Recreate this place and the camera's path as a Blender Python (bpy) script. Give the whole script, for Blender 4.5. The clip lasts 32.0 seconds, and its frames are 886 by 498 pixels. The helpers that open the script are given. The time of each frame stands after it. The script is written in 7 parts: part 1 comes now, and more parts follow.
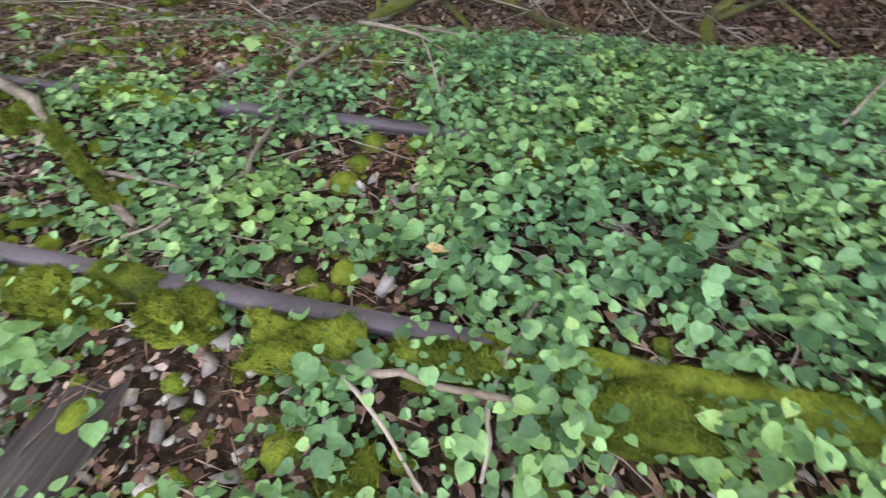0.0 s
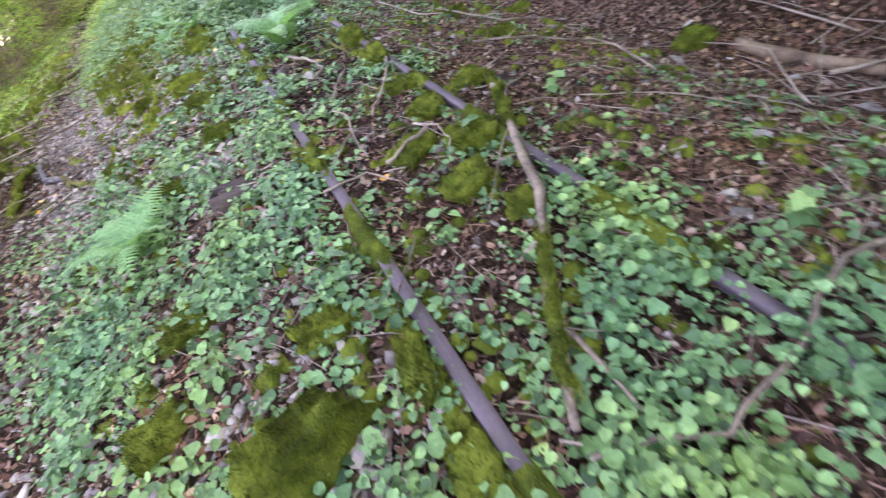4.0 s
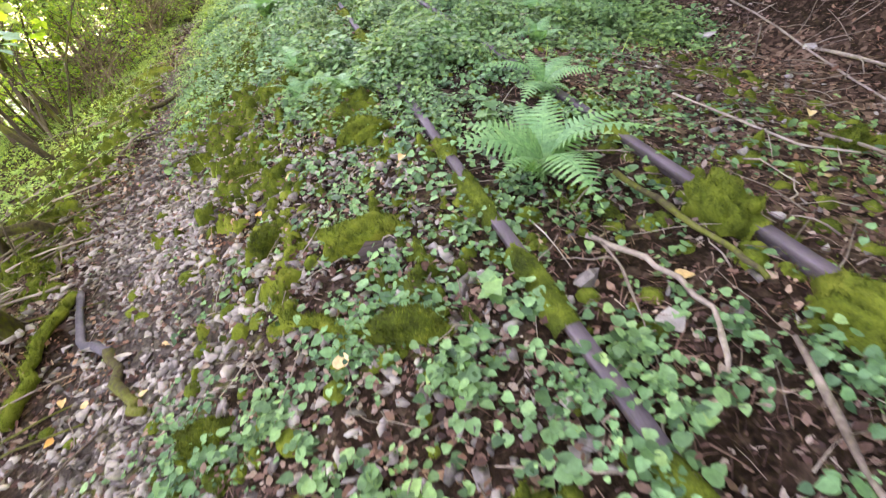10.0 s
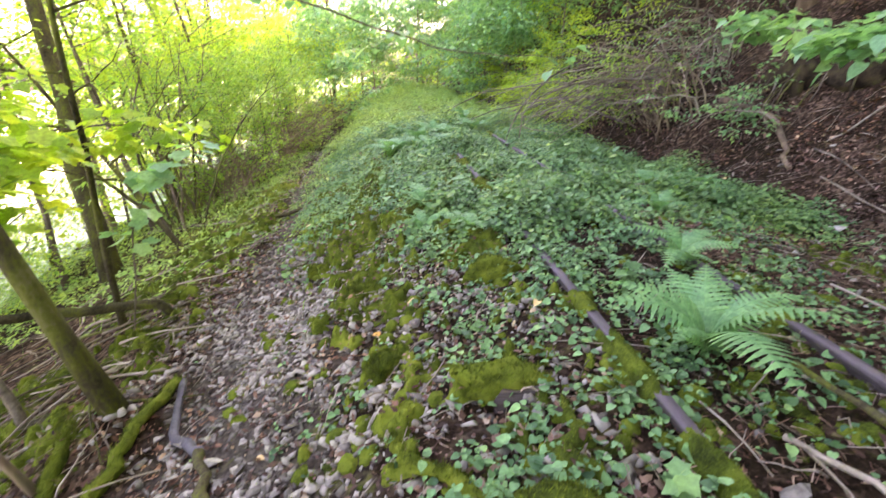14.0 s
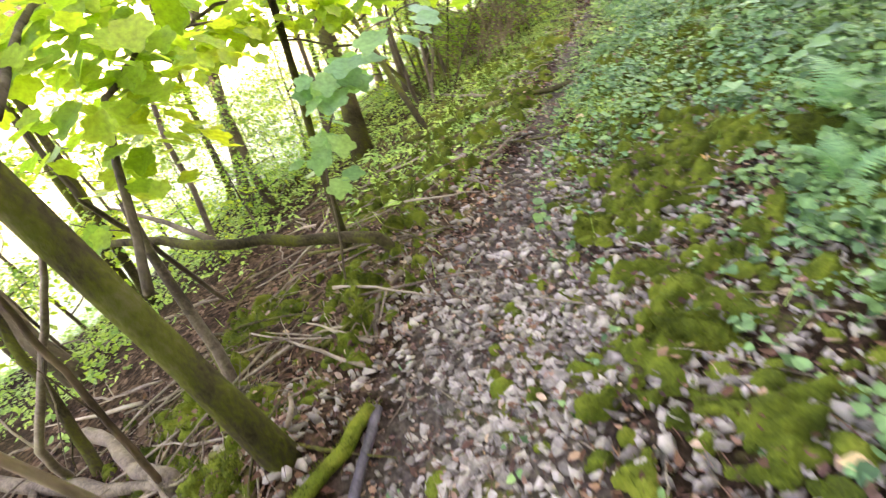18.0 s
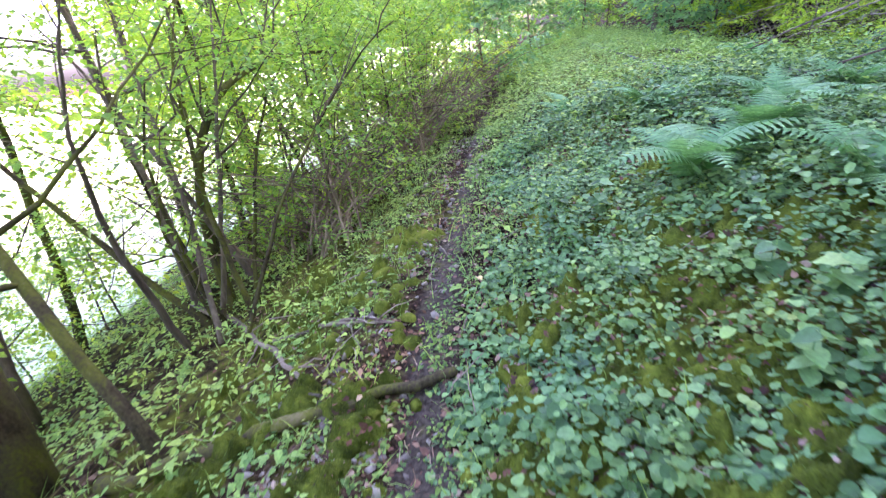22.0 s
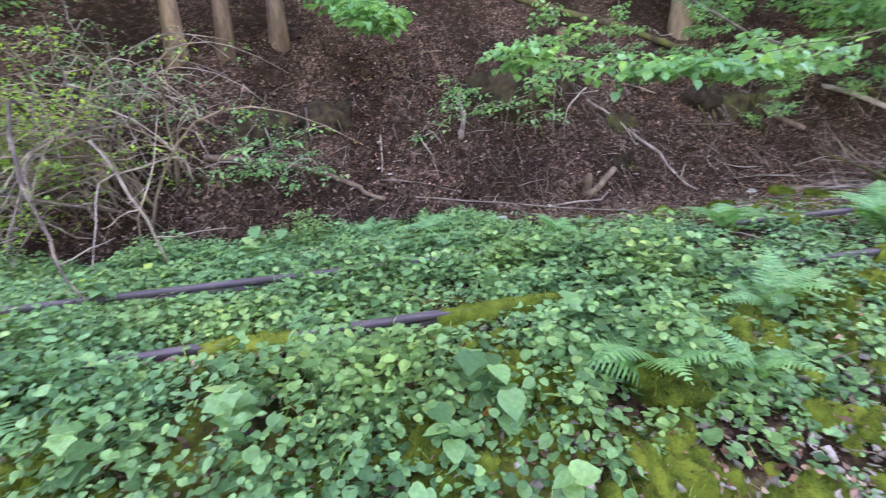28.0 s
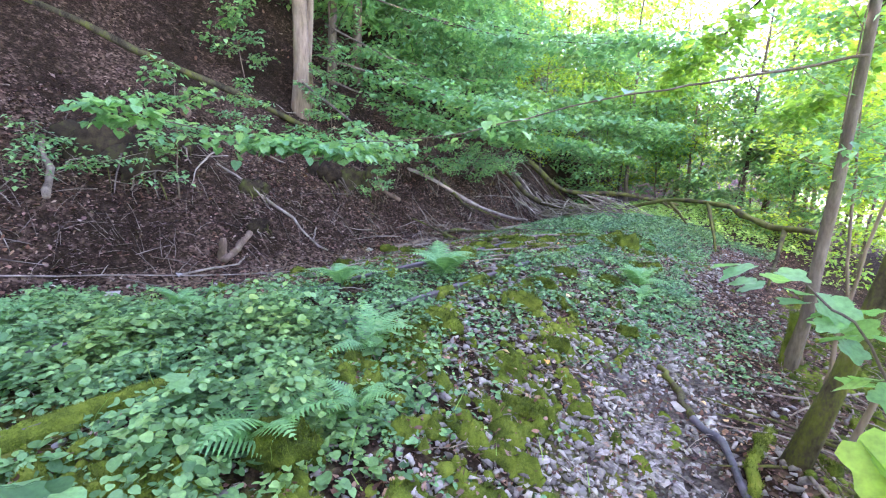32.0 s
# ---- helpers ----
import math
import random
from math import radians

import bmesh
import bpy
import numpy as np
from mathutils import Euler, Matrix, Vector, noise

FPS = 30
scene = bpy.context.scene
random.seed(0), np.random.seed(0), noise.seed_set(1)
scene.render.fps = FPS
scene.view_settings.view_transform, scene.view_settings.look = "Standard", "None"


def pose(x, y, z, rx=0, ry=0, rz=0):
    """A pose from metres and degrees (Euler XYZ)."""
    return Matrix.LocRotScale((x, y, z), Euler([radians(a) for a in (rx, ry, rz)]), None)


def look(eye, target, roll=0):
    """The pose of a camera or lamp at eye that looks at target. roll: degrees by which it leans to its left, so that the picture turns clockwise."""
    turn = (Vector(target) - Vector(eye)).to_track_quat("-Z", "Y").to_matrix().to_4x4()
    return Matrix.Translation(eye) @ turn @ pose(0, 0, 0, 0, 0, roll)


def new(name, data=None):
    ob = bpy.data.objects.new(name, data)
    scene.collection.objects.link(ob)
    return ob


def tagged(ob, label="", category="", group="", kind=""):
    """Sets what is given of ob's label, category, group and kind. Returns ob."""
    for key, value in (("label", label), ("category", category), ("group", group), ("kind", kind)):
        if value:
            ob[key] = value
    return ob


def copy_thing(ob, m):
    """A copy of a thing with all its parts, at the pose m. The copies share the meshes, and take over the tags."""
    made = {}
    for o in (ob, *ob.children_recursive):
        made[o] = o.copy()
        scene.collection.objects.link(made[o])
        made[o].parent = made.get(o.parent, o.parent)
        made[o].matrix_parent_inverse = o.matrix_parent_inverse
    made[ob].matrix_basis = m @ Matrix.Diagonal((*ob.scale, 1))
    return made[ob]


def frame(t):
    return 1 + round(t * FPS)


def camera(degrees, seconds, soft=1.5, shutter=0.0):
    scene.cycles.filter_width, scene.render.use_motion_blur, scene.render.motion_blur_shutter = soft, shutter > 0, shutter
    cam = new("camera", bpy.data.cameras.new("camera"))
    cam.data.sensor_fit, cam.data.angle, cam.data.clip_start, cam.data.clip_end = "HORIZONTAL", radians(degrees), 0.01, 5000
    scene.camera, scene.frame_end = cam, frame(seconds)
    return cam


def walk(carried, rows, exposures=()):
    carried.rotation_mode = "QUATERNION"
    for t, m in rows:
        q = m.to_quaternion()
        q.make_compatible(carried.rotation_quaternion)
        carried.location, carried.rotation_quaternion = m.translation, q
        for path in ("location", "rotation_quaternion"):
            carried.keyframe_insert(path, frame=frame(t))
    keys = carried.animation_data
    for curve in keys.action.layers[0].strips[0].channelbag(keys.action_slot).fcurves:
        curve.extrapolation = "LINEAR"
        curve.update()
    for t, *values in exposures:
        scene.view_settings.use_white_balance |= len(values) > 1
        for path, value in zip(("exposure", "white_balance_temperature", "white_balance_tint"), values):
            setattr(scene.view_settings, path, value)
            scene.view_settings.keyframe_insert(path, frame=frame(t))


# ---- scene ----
cam = camera(89.0, 32.0, 1.2, 0.4)
PATH = [
    (0, (-0.681, -4.37, 1.053), (0.679, -4.067, -0.383), -0.1),
    (0.5, (-0.676, -4.283, 1.09), (0.64, -3.749, -0.319), -1.2),
    (1, (-0.686, -4.194, 1.124), (0.559, -3.488, -0.273), -1.9),
    (1.5, (-0.705, -4.119, 1.126), (0.459, -3.239, -0.241), -3.3),
    (2, (-0.734, -4.009, 1.107), (0.352, -3.004, -0.239), -5.4),
    (2.5, (-0.729, -3.964, 1.111), (0.294, -2.847, -0.195), -7.5),
    (3, (-0.571, -3.885, 1.125), (0.341, -2.672, -0.178), -9.3),
    (3.5, (-0.268, -3.781, 1.226), (0.459, -2.464, -0.092), -10.7),
    (4, (-0.24, -3.552, 1.362), (0.245, -2.152, 0.018), -13.1),
    (4.5, (-0.244, -3.082, 1.374), (0.033, -1.629, 0.028), -13.0),
    (6.5, (-0.449, -1.832, 1.462), (-0.103, -0.442, 0.066), -5.3),
    (7, (-0.468, -1.63, 1.442), (-0.08, -0.202, 0.096), -4.3),
    (7.5, (-0.478, -1.481, 1.43), (-0.114, -0.038, 0.093), -4.4),
    (8, (-0.456, -1.137, 1.455), (-0.154, 0.296, 0.093), -6.4),
    (8.5, (-0.474, -0.925, 1.388), (-0.193, 0.5, 0.013), -8.2),
    (9, (-0.599, -0.646, 1.336), (-0.29, 0.785, -0.027), -7.9),
    (9.5, (-0.671, -0.433, 1.343), (-0.352, 1.032, 0.02), -8.5),
    (10, (-0.663, -0.107, 1.336), (-0.331, 1.396, 0.059), -8.2),
    (10.5, (-0.68, 0.151, 1.339), (-0.309, 1.686, 0.112), -8.0),
    (11, (-0.8, 0.215, 1.283), (-0.365, 1.785, 0.124), -7.0),
    (11.5, (-0.926, 0.184, 1.334), (-0.436, 1.821, 0.295), -5.4),
    (12, (-0.972, 0.169, 1.397), (-0.467, 1.888, 0.508), -3.5),
    (12.5, (-1.011, 0.148, 1.428), (-0.529, 1.942, 0.689), -2.0),
    (13, (-1.023, 0.134, 1.45), (-0.585, 1.976, 0.806), -1.0),
    (13.5, (-1.045, 0.135, 1.458), (-0.704, 2.001, 0.822), -1.0),
    (14, (-1.099, 0.098, 1.342), (-0.904, 1.943, 0.593), -1.5),
    (14.5, (-1.196, 0.126, 1.27), (-1.127, 1.911, 0.369), -3.1),
    (16.5, (-1.405, 0.96, 1.119), (-1.674, 2.449, -0.188), -9.0),
    (17, (-1.374, 1.345, 1.143), (-1.771, 2.794, -0.178), -10.1),
    (17.5, (-1.429, 1.681, 1.155), (-2.016, 3.114, -0.112), -12.2),
    (18, (-1.597, 2.089, 1.167), (-2.423, 3.45, -0.043), -13.1),
    (18.5, (-1.759, 2.441, 1.112), (-2.785, 3.701, -0.054), -15.6),
    (19, (-1.928, 2.818, 1.053), (-3.024, 4.067, -0.06), -16.2),
    (19.5, (-2.036, 3.236, 0.998), (-2.934, 4.623, -0.129), -16.5),
    (20, (-2.049, 3.644, 0.846), (-2.692, 5.178, -0.263), -15.3),
    (20.5, (-1.987, 4.159, 0.903), (-2.428, 5.801, -0.15), -12.2),
    (21, (-2.036, 4.52, 0.909), (-2.399, 6.238, -0.048), -9.7),
    (21.5, (-2.119, 4.988, 0.887), (-2.49, 6.74, -0.003), -8.0),
    (22, (-2.208, 5.51, 0.899), (-2.59, 7.275, 0.039), -7.3),
    (22.5, (-2.298, 5.857, 0.945), (-2.654, 7.635, 0.102), -7.3),
    (23, (-2.48, 6.154, 0.916), (-2.741, 7.962, 0.103), -7.9),
    (23.5, (-2.486, 6.507, 0.926), (-2.509, 8.347, 0.142), -9.0),
    (24, (-2.455, 6.755, 0.885), (-2.048, 8.58, 0.18), -7.6),
    (24.5, (-2.53, 6.92, 0.93), (-1.7, 8.6, 0.225), -8.0),
    (25, (-2.6, 6.959, 0.971), (-1.324, 8.34, 0.288), -8.3),
    (25.5, (-2.454, 6.762, 1.017), (-0.892, 7.785, 0.303), -7.8),
    (26, (-2.41, 6.576, 1.071), (-0.667, 7.272, 0.379), -6.7),
    (26.5, (-2.397, 6.41, 1.104), (-0.56, 6.83, 0.435), -5.6),
    (28.5, (-2.408, 6.281, 1.142), (-0.6, 5.624, 0.597), -2.3),
    (29, (-2.454, 6.26, 1.161), (-0.744, 5.356, 0.651), -1.3),
    (29.5, (-2.49, 6.223, 1.159), (-0.89, 5.121, 0.685), -0.3),
    (30, (-2.515, 6.186, 1.158), (-1.039, 4.906, 0.729), 0.9),
    (30.5, (-2.546, 6.143, 1.174), (-1.187, 4.73, 0.778), 1.5),
    (31, (-2.561, 6.129, 1.164), (-1.304, 4.614, 0.812), 1.6),
    (31.5, (-2.578, 6.121, 1.179), (-1.393, 4.546, 0.842), 1.6),
    (32, (-2.59, 6.127, 1.185), (-1.452, 4.517, 0.848), 1.8),
]
EXPOSURES = [(0, 4.47, 8100, 41), (2, 4.62, 8100, 47), (3, 4.64, 7700, 51), (4, 4.6, 7200, 56), (7.5, 4.55, 6700, 51), (10, 4.55, 8100, 51), (12, 4.47, 7700, 51), (14, 4.22, 7700, 48), (18, 4.42, 8200, 46), (19.7, 4.1, 7500, 35), (22, 4.14, 5950, 58), (23, 4.03, 5800, 58), (24, 3.95, 6200, 55), (25, 3.97, 7200, 50), (26, 4.2, 7800, 47), (29, 4.5, 6300, 53), (32, 4.48, 6100, 52)]
walk(cam, [(t, look(eye, target, roll)) for t, eye, target, roll in PATH], EXPOSURES)

# ---- light ----
SUN_ELEV, SUN_ROT = radians(29), radians(80)
world = bpy.data.worlds.new("sky")
scene.world = world
world.use_nodes = True
wn = world.node_tree
sky = wn.nodes.new("ShaderNodeTexSky")
sky.sky_type = "NISHITA"
sky.sun_disc = False
sky.sun_elevation, sky.sun_rotation = SUN_ELEV, SUN_ROT
sky.air_density, sky.dust_density, sky.ozone_density = 1.0, 5.0, 1.0
wn.nodes["Background"].inputs["Strength"].default_value = 0.15
wn.links.new(sky.outputs[0], wn.nodes["Background"].inputs[0])
sun_data = bpy.data.lights.new("sun", "SUN")
sun_data.energy, sun_data.angle, sun_data.color = 4.0, radians(0.6), (1.0, 0.95, 0.86)
sun = new("sun", sun_data)
toward = Vector((math.sin(SUN_ROT) * math.cos(SUN_ELEV), math.cos(SUN_ROT) * math.cos(SUN_ELEV), math.sin(SUN_ELEV)))
sun.matrix_world = look(toward * 60, (0, 0, 0))

# ---- materials ----


def nodes_of(name):
    m = bpy.data.materials.new(name)
    m.use_nodes = True
    return m, m.node_tree.nodes, m.node_tree.links, m.node_tree.nodes["Principled BSDF"]


def ramp(n, stops):
    r = n.new("ShaderNodeValToRGB")
    els = r.color_ramp.elements
    while len(els) < len(stops):
        els.new(0.5)
    for e, (p, c) in zip(els, stops):
        e.position, e.color = p, (*c, 1)
    return r


def noise_node(n, l, scale, detail=4.0, rough=0.6, coord="Object", stretch=None):
    tc = n.new("ShaderNodeTexCoord")
    t = n.new("ShaderNodeTexNoise")
    t.inputs["Scale"].default_value, t.inputs["Detail"].default_value, t.inputs["Roughness"].default_value = scale, detail, rough
    src = tc.outputs[coord]
    if stretch:
        mp = n.new("ShaderNodeMapping")
        mp.inputs["Scale"].default_value = stretch
        l.new(src, mp.inputs[0])
        src = mp.outputs[0]
    l.new(src, t.inputs["Vector"])
    return t


def mix(n, l, fac, a, b, mode="MIX"):
    m = n.new("ShaderNodeMix")
    m.data_type, m.blend_type = "RGBA", mode
    for sock, v in ((m.inputs[0], fac), (m.inputs[6], a), (m.inputs[7], b)):
        if isinstance(v, (int, float)):
            sock.default_value = v
        elif isinstance(v, tuple):
            sock.default_value = (*v, 1)
        else:
            l.new(v, sock)
    return m.outputs[2]


def bumped(n, l, bsdf, height, strength, dist=0.01):
    b = n.new("ShaderNodeBump")
    b.inputs["Strength"].default_value, b.inputs["Distance"].default_value = strength, dist
    l.new(height, b.inputs["Height"])
    l.new(b.outputs[0], bsdf.inputs["Normal"])


def noisy(name, stops, scale, rough=0.85, bump=0.4, dist=0.01, fine=60.0, stretch=None, island=0.0, spec=0.3):
    """A rough material: colour by noise at two scales, with relief; island: how far each piece differs."""
    m, n, l, b = nodes_of(name)
    big, small = noise_node(n, l, scale, stretch=stretch), noise_node(n, l, fine, 3.0, stretch=stretch)
    add = n.new("ShaderNodeMath")
    add.operation = "MULTIPLY_ADD"
    l.new(small.outputs[0], add.inputs[0])
    add.inputs[1].default_value = 0.45
    l.new(big.outputs[0], add.inputs[2])
    sub = n.new("ShaderNodeMath")
    sub.operation = "SUBTRACT"
    l.new(add.outputs[0], sub.inputs[0])
    sub.inputs[1].default_value = 0.22
    fac = sub.outputs[0]
    if island:
        g, o = n.new("ShaderNodeNewGeometry"), n.new("ShaderNodeObjectInfo")
        both = n.new("ShaderNodeMath")
        both.operation = "ADD"
        l.new(g.outputs["Random Per Island"], both.inputs[0])
        l.new(o.outputs["Random"], both.inputs[1])
        fr = n.new("ShaderNodeMath")
        fr.operation = "FRACT"
        l.new(both.outputs[0], fr.inputs[0])
        ma = n.new("ShaderNodeMath")
        ma.operation = "MULTIPLY_ADD"
        l.new(fr.outputs[0], ma.inputs[0])
        ma.inputs[1].default_value = island
        sh = n.new("ShaderNodeMath")
        sh.operation = "SUBTRACT"
        l.new(fac, sh.inputs[0])
        sh.inputs[1].default_value = island / 2
        l.new(sh.outputs[0], ma.inputs[2])
        fac = ma.outputs[0]
    r = ramp(n, stops)
    l.new(fac, r.inputs[0])
    l.new(r.outputs[0], b.inputs["Base Color"])
    b.inputs["Roughness"].default_value = rough
    b.inputs["Specular IOR Level"].default_value = spec
    bumped(n, l, b, add.outputs[0], bump, dist)
    return m


def leafy(name, stops, through_colour, share=0.35, rough=0.45, spec=0.5, bump=0.25):
    """A leaf: colour by the piece, veins by noise, some light passing through it."""
    m, n, l, b = nodes_of(name)
    g, o = n.new("ShaderNodeNewGeometry"), n.new("ShaderNodeObjectInfo")
    both = n.new("ShaderNodeMath")
    both.operation = "ADD"
    l.new(g.outputs["Random Per Island"], both.inputs[0])
    l.new(o.outputs["Random"], both.inputs[1])
    fr = n.new("ShaderNodeMath")
    fr.operation = "FRACT"
    l.new(both.outputs[0], fr.inputs[0])
    r = ramp(n, stops)
    l.new(fr.outputs[0], r.inputs[0])
    t = noise_node(n, l, 45.0, 3.0)
    patch = noise_node(n, l, 1.1, 2.0)
    shade = ramp(n, [(0.3, (0.72, 0.72, 0.72)), (0.7, (1.15, 1.15, 1.15))])
    l.new(t.outputs[0], shade.inputs[0])
    tint = ramp(n, [(0.32, (0.78, 0.92, 1.0)), (0.52, (1.0, 1.0, 0.95)), (0.70, (1.18, 1.06, 0.78))])
    l.new(patch.outputs[0], tint.inputs[0])
    c = mix(n, l, 1.0, mix(n, l, 1.0, r.outputs[0], shade.outputs[0], "MULTIPLY"), tint.outputs[0], "MULTIPLY")
    l.new(c, b.inputs["Base Color"])
    b.inputs["Roughness"].default_value, b.inputs["Specular IOR Level"].default_value = rough, spec
    bumped(n, l, b, t.outputs[0], bump, 0.004)
    tr = n.new("ShaderNodeBsdfTranslucent")
    l.new(mix(n, l, 1.0, c, through_colour, "MULTIPLY"), tr.inputs[0])
    ms = n.new("ShaderNodeMixShader")
    ms.inputs[0].default_value = share
    l.new(b.outputs[0], ms.inputs[1])
    l.new(tr.outputs[0], ms.inputs[2])
    l.new(ms.outputs[0], n["Material Output"].inputs[0])
    return m


LEAF = leafy("ground_leaf", [(0.0, (0.030, 0.085, 0.034)), (0.3, (0.078, 0.18, 0.070)), (0.7, (0.135, 0.29, 0.110)), (0.95, (0.185, 0.36, 0.14)), (1.0, (0.25, 0.40, 0.13))], (1.4, 1.5, 0.9), 0.15, 0.5, 0.22)
LOWHERB = leafy("low_herb_leaf", [(0.0, (0.042, 0.115, 0.040)), (0.3, (0.098, 0.22, 0.080)), (0.7, (0.152, 0.31, 0.114)), (0.95, (0.20, 0.37, 0.130)), (1.0, (0.27, 0.40, 0.13))], (1.5, 1.5, 0.85), 0.22, 0.5, 0.22)
HERB = leafy("herb_leaf", [(0.0, (0.14, 0.28, 0.065)), (0.5, (0.25, 0.43, 0.10)), (1.0, (0.38, 0.55, 0.14))], (1.5, 1.5, 0.8), 0.36, 0.5, 0.3)
EDGE_HERB = leafy("path_herb_leaf", [(0.0, (0.07, 0.16, 0.04)), (0.5, (0.15, 0.30, 0.07)), (1.0, (0.27, 0.42, 0.09))], (1.5, 1.5, 0.8), 0.28, 0.5, 0.25)
FERN = leafy("fern_leaf", [(0.0, (0.11, 0.28, 0.10)), (1.0, (0.19, 0.40, 0.15))], (1.5, 1.6, 0.9), 0.3, 0.55, 0.3)
MAPLE = leafy("maple_leaf", [(0.0, (0.20, 0.40, 0.04)), (0.5, (0.31, 0.50, 0.05)), (1.0, (0.42, 0.57, 0.07))], (1.7, 1.5, 0.8), 0.6)
HAZEL = leafy("hazel_leaf", [(0.0, (0.095, 0.26, 0.11)), (0.6, (0.165, 0.37, 0.155)), (1.0, (0.25, 0.46, 0.175))], (1.6, 1.6, 0.9), 0.46, 0.4, 0.5)
WOODS = leafy("woods_leaf", [(0.0, (0.10, 0.26, 0.04)), (0.5, (0.19, 0.37, 0.055)), (1.0, (0.30, 0.47, 0.07))], (1.7, 1.6, 0.8), 0.5)
DEAD = leafy("dead_leaf", [(0.0, (0.035, 0.018, 0.012)), (0.3, (0.10, 0.047, 0.030)), (0.6, (0.19, 0.098, 0.064)), (0.85, (0.29, 0.175, 0.12)), (1.0, (0.45, 0.33, 0.24))], (1.2, 1.0, 0.8), 0.1, 0.7, 0.25)
YELLOW = leafy("yellow_leaf", [(0.0, (0.70, 0.30, 0.05)), (0.5, (0.75, 0.48, 0.20)), (1.0, (0.78, 0.60, 0.36))], (1.2, 1.0, 0.7), 0.2, 0.6, 0.3)
MOSS = noisy("moss", [(0.2, (0.018, 0.027, 0.006)), (0.40, (0.056, 0.082, 0.010)), (0.60, (0.118, 0.158, 0.018)), (0.82, (0.20, 0.228, 0.030)), (1.0, (0.22, 0.16, 0.055))], 7.0, 0.95, 1.0, 0.02, 120.0, None, 0.26, 0.08)
BARK = noisy("bark", [(0.25, (0.045, 0.035, 0.022)), (0.5, (0.12, 0.095, 0.062)), (0.75, (0.22, 0.18, 0.125))], 6.0, 0.9, 0.9, 0.02, 40.0, (1, 1, 0.25), 0.15)
BARK_MOSSY = noisy("mossy_bark", [(0.28, (0.025, 0.02, 0.012)), (0.45, (0.07, 0.06, 0.03)), (0.6, (0.10, 0.115, 0.02)), (0.85, (0.17, 0.14, 0.085))], 4.0, 0.95, 0.9, 0.02, 60.0, (1, 1, 0.5), 0.1, 0.1)
BARK_BROWN = noisy("brown_bark", [(0.25, (0.045, 0.03, 0.018)), (0.5, (0.13, 0.088, 0.052)), (0.75, (0.23, 0.165, 0.10))], 6.0, 0.9, 0.9, 0.02, 40.0, (1, 1, 0.25), 0.15)
TRUNK_TAN = noisy("tan_bark", [(0.25, (0.09, 0.065, 0.04)), (0.55, (0.24, 0.18, 0.11)), (0.8, (0.36, 0.29, 0.19))], 5.0, 0.9, 0.8, 0.02, 30.0, (1, 1, 0.2))
DEADWOOD = noisy("dead_wood", [(0.25, (0.06, 0.045, 0.03)), (0.5, (0.19, 0.15, 0.105)), (0.8, (0.37, 0.31, 0.23))], 4.0, 0.85, 0.6, 0.006, 50.0, (1, 1, 1), 0.4)
CLOD = noisy("rooty_soil", [(0.3, (0.012, 0.008, 0.005)), (0.55, (0.045, 0.033, 0.018)), (0.75, (0.06, 0.07, 0.014)), (0.95, (0.14, 0.11, 0.06))], 6.0, 0.95, 1.0, 0.02, 60.0, None, 0.3, 0.1)
ROOT_DARK = noisy("dark_root", [(0.3, (0.03, 0.028, 0.03)), (0.7, (0.11, 0.10, 0.105))], 7.0, 0.6, 0.5, 0.006, 70.0)
RUST = noisy("rusted_rail", [(0.25, (0.04, 0.03, 0.029)), (0.5, (0.078, 0.06, 0.062)), (0.8, (0.12, 0.093, 0.095))], 9.0, 0.72, 0.25, 0.003, 150.0, (1, 0.25, 1), 0.0, 0.5)
SLEEPER = noisy("rotten_sleeper", [(0.25, (0.012, 0.009, 0.007)), (0.5, (0.05, 0.038, 0.03)), (0.8, (0.12, 0.095, 0.075))], 5.0, 0.9, 1.0, 0.06, 45.0, (0.06, 1, 1))
STONE = noisy("ballast_stone", [(0.1, (0.06, 0.052, 0.042)), (0.45, (0.19, 0.168, 0.138)), (0.9, (0.41, 0.37, 0.305))], 3.0, 0.9, 0.6, 0.008, 60.0, None, 0.6, 0.2)


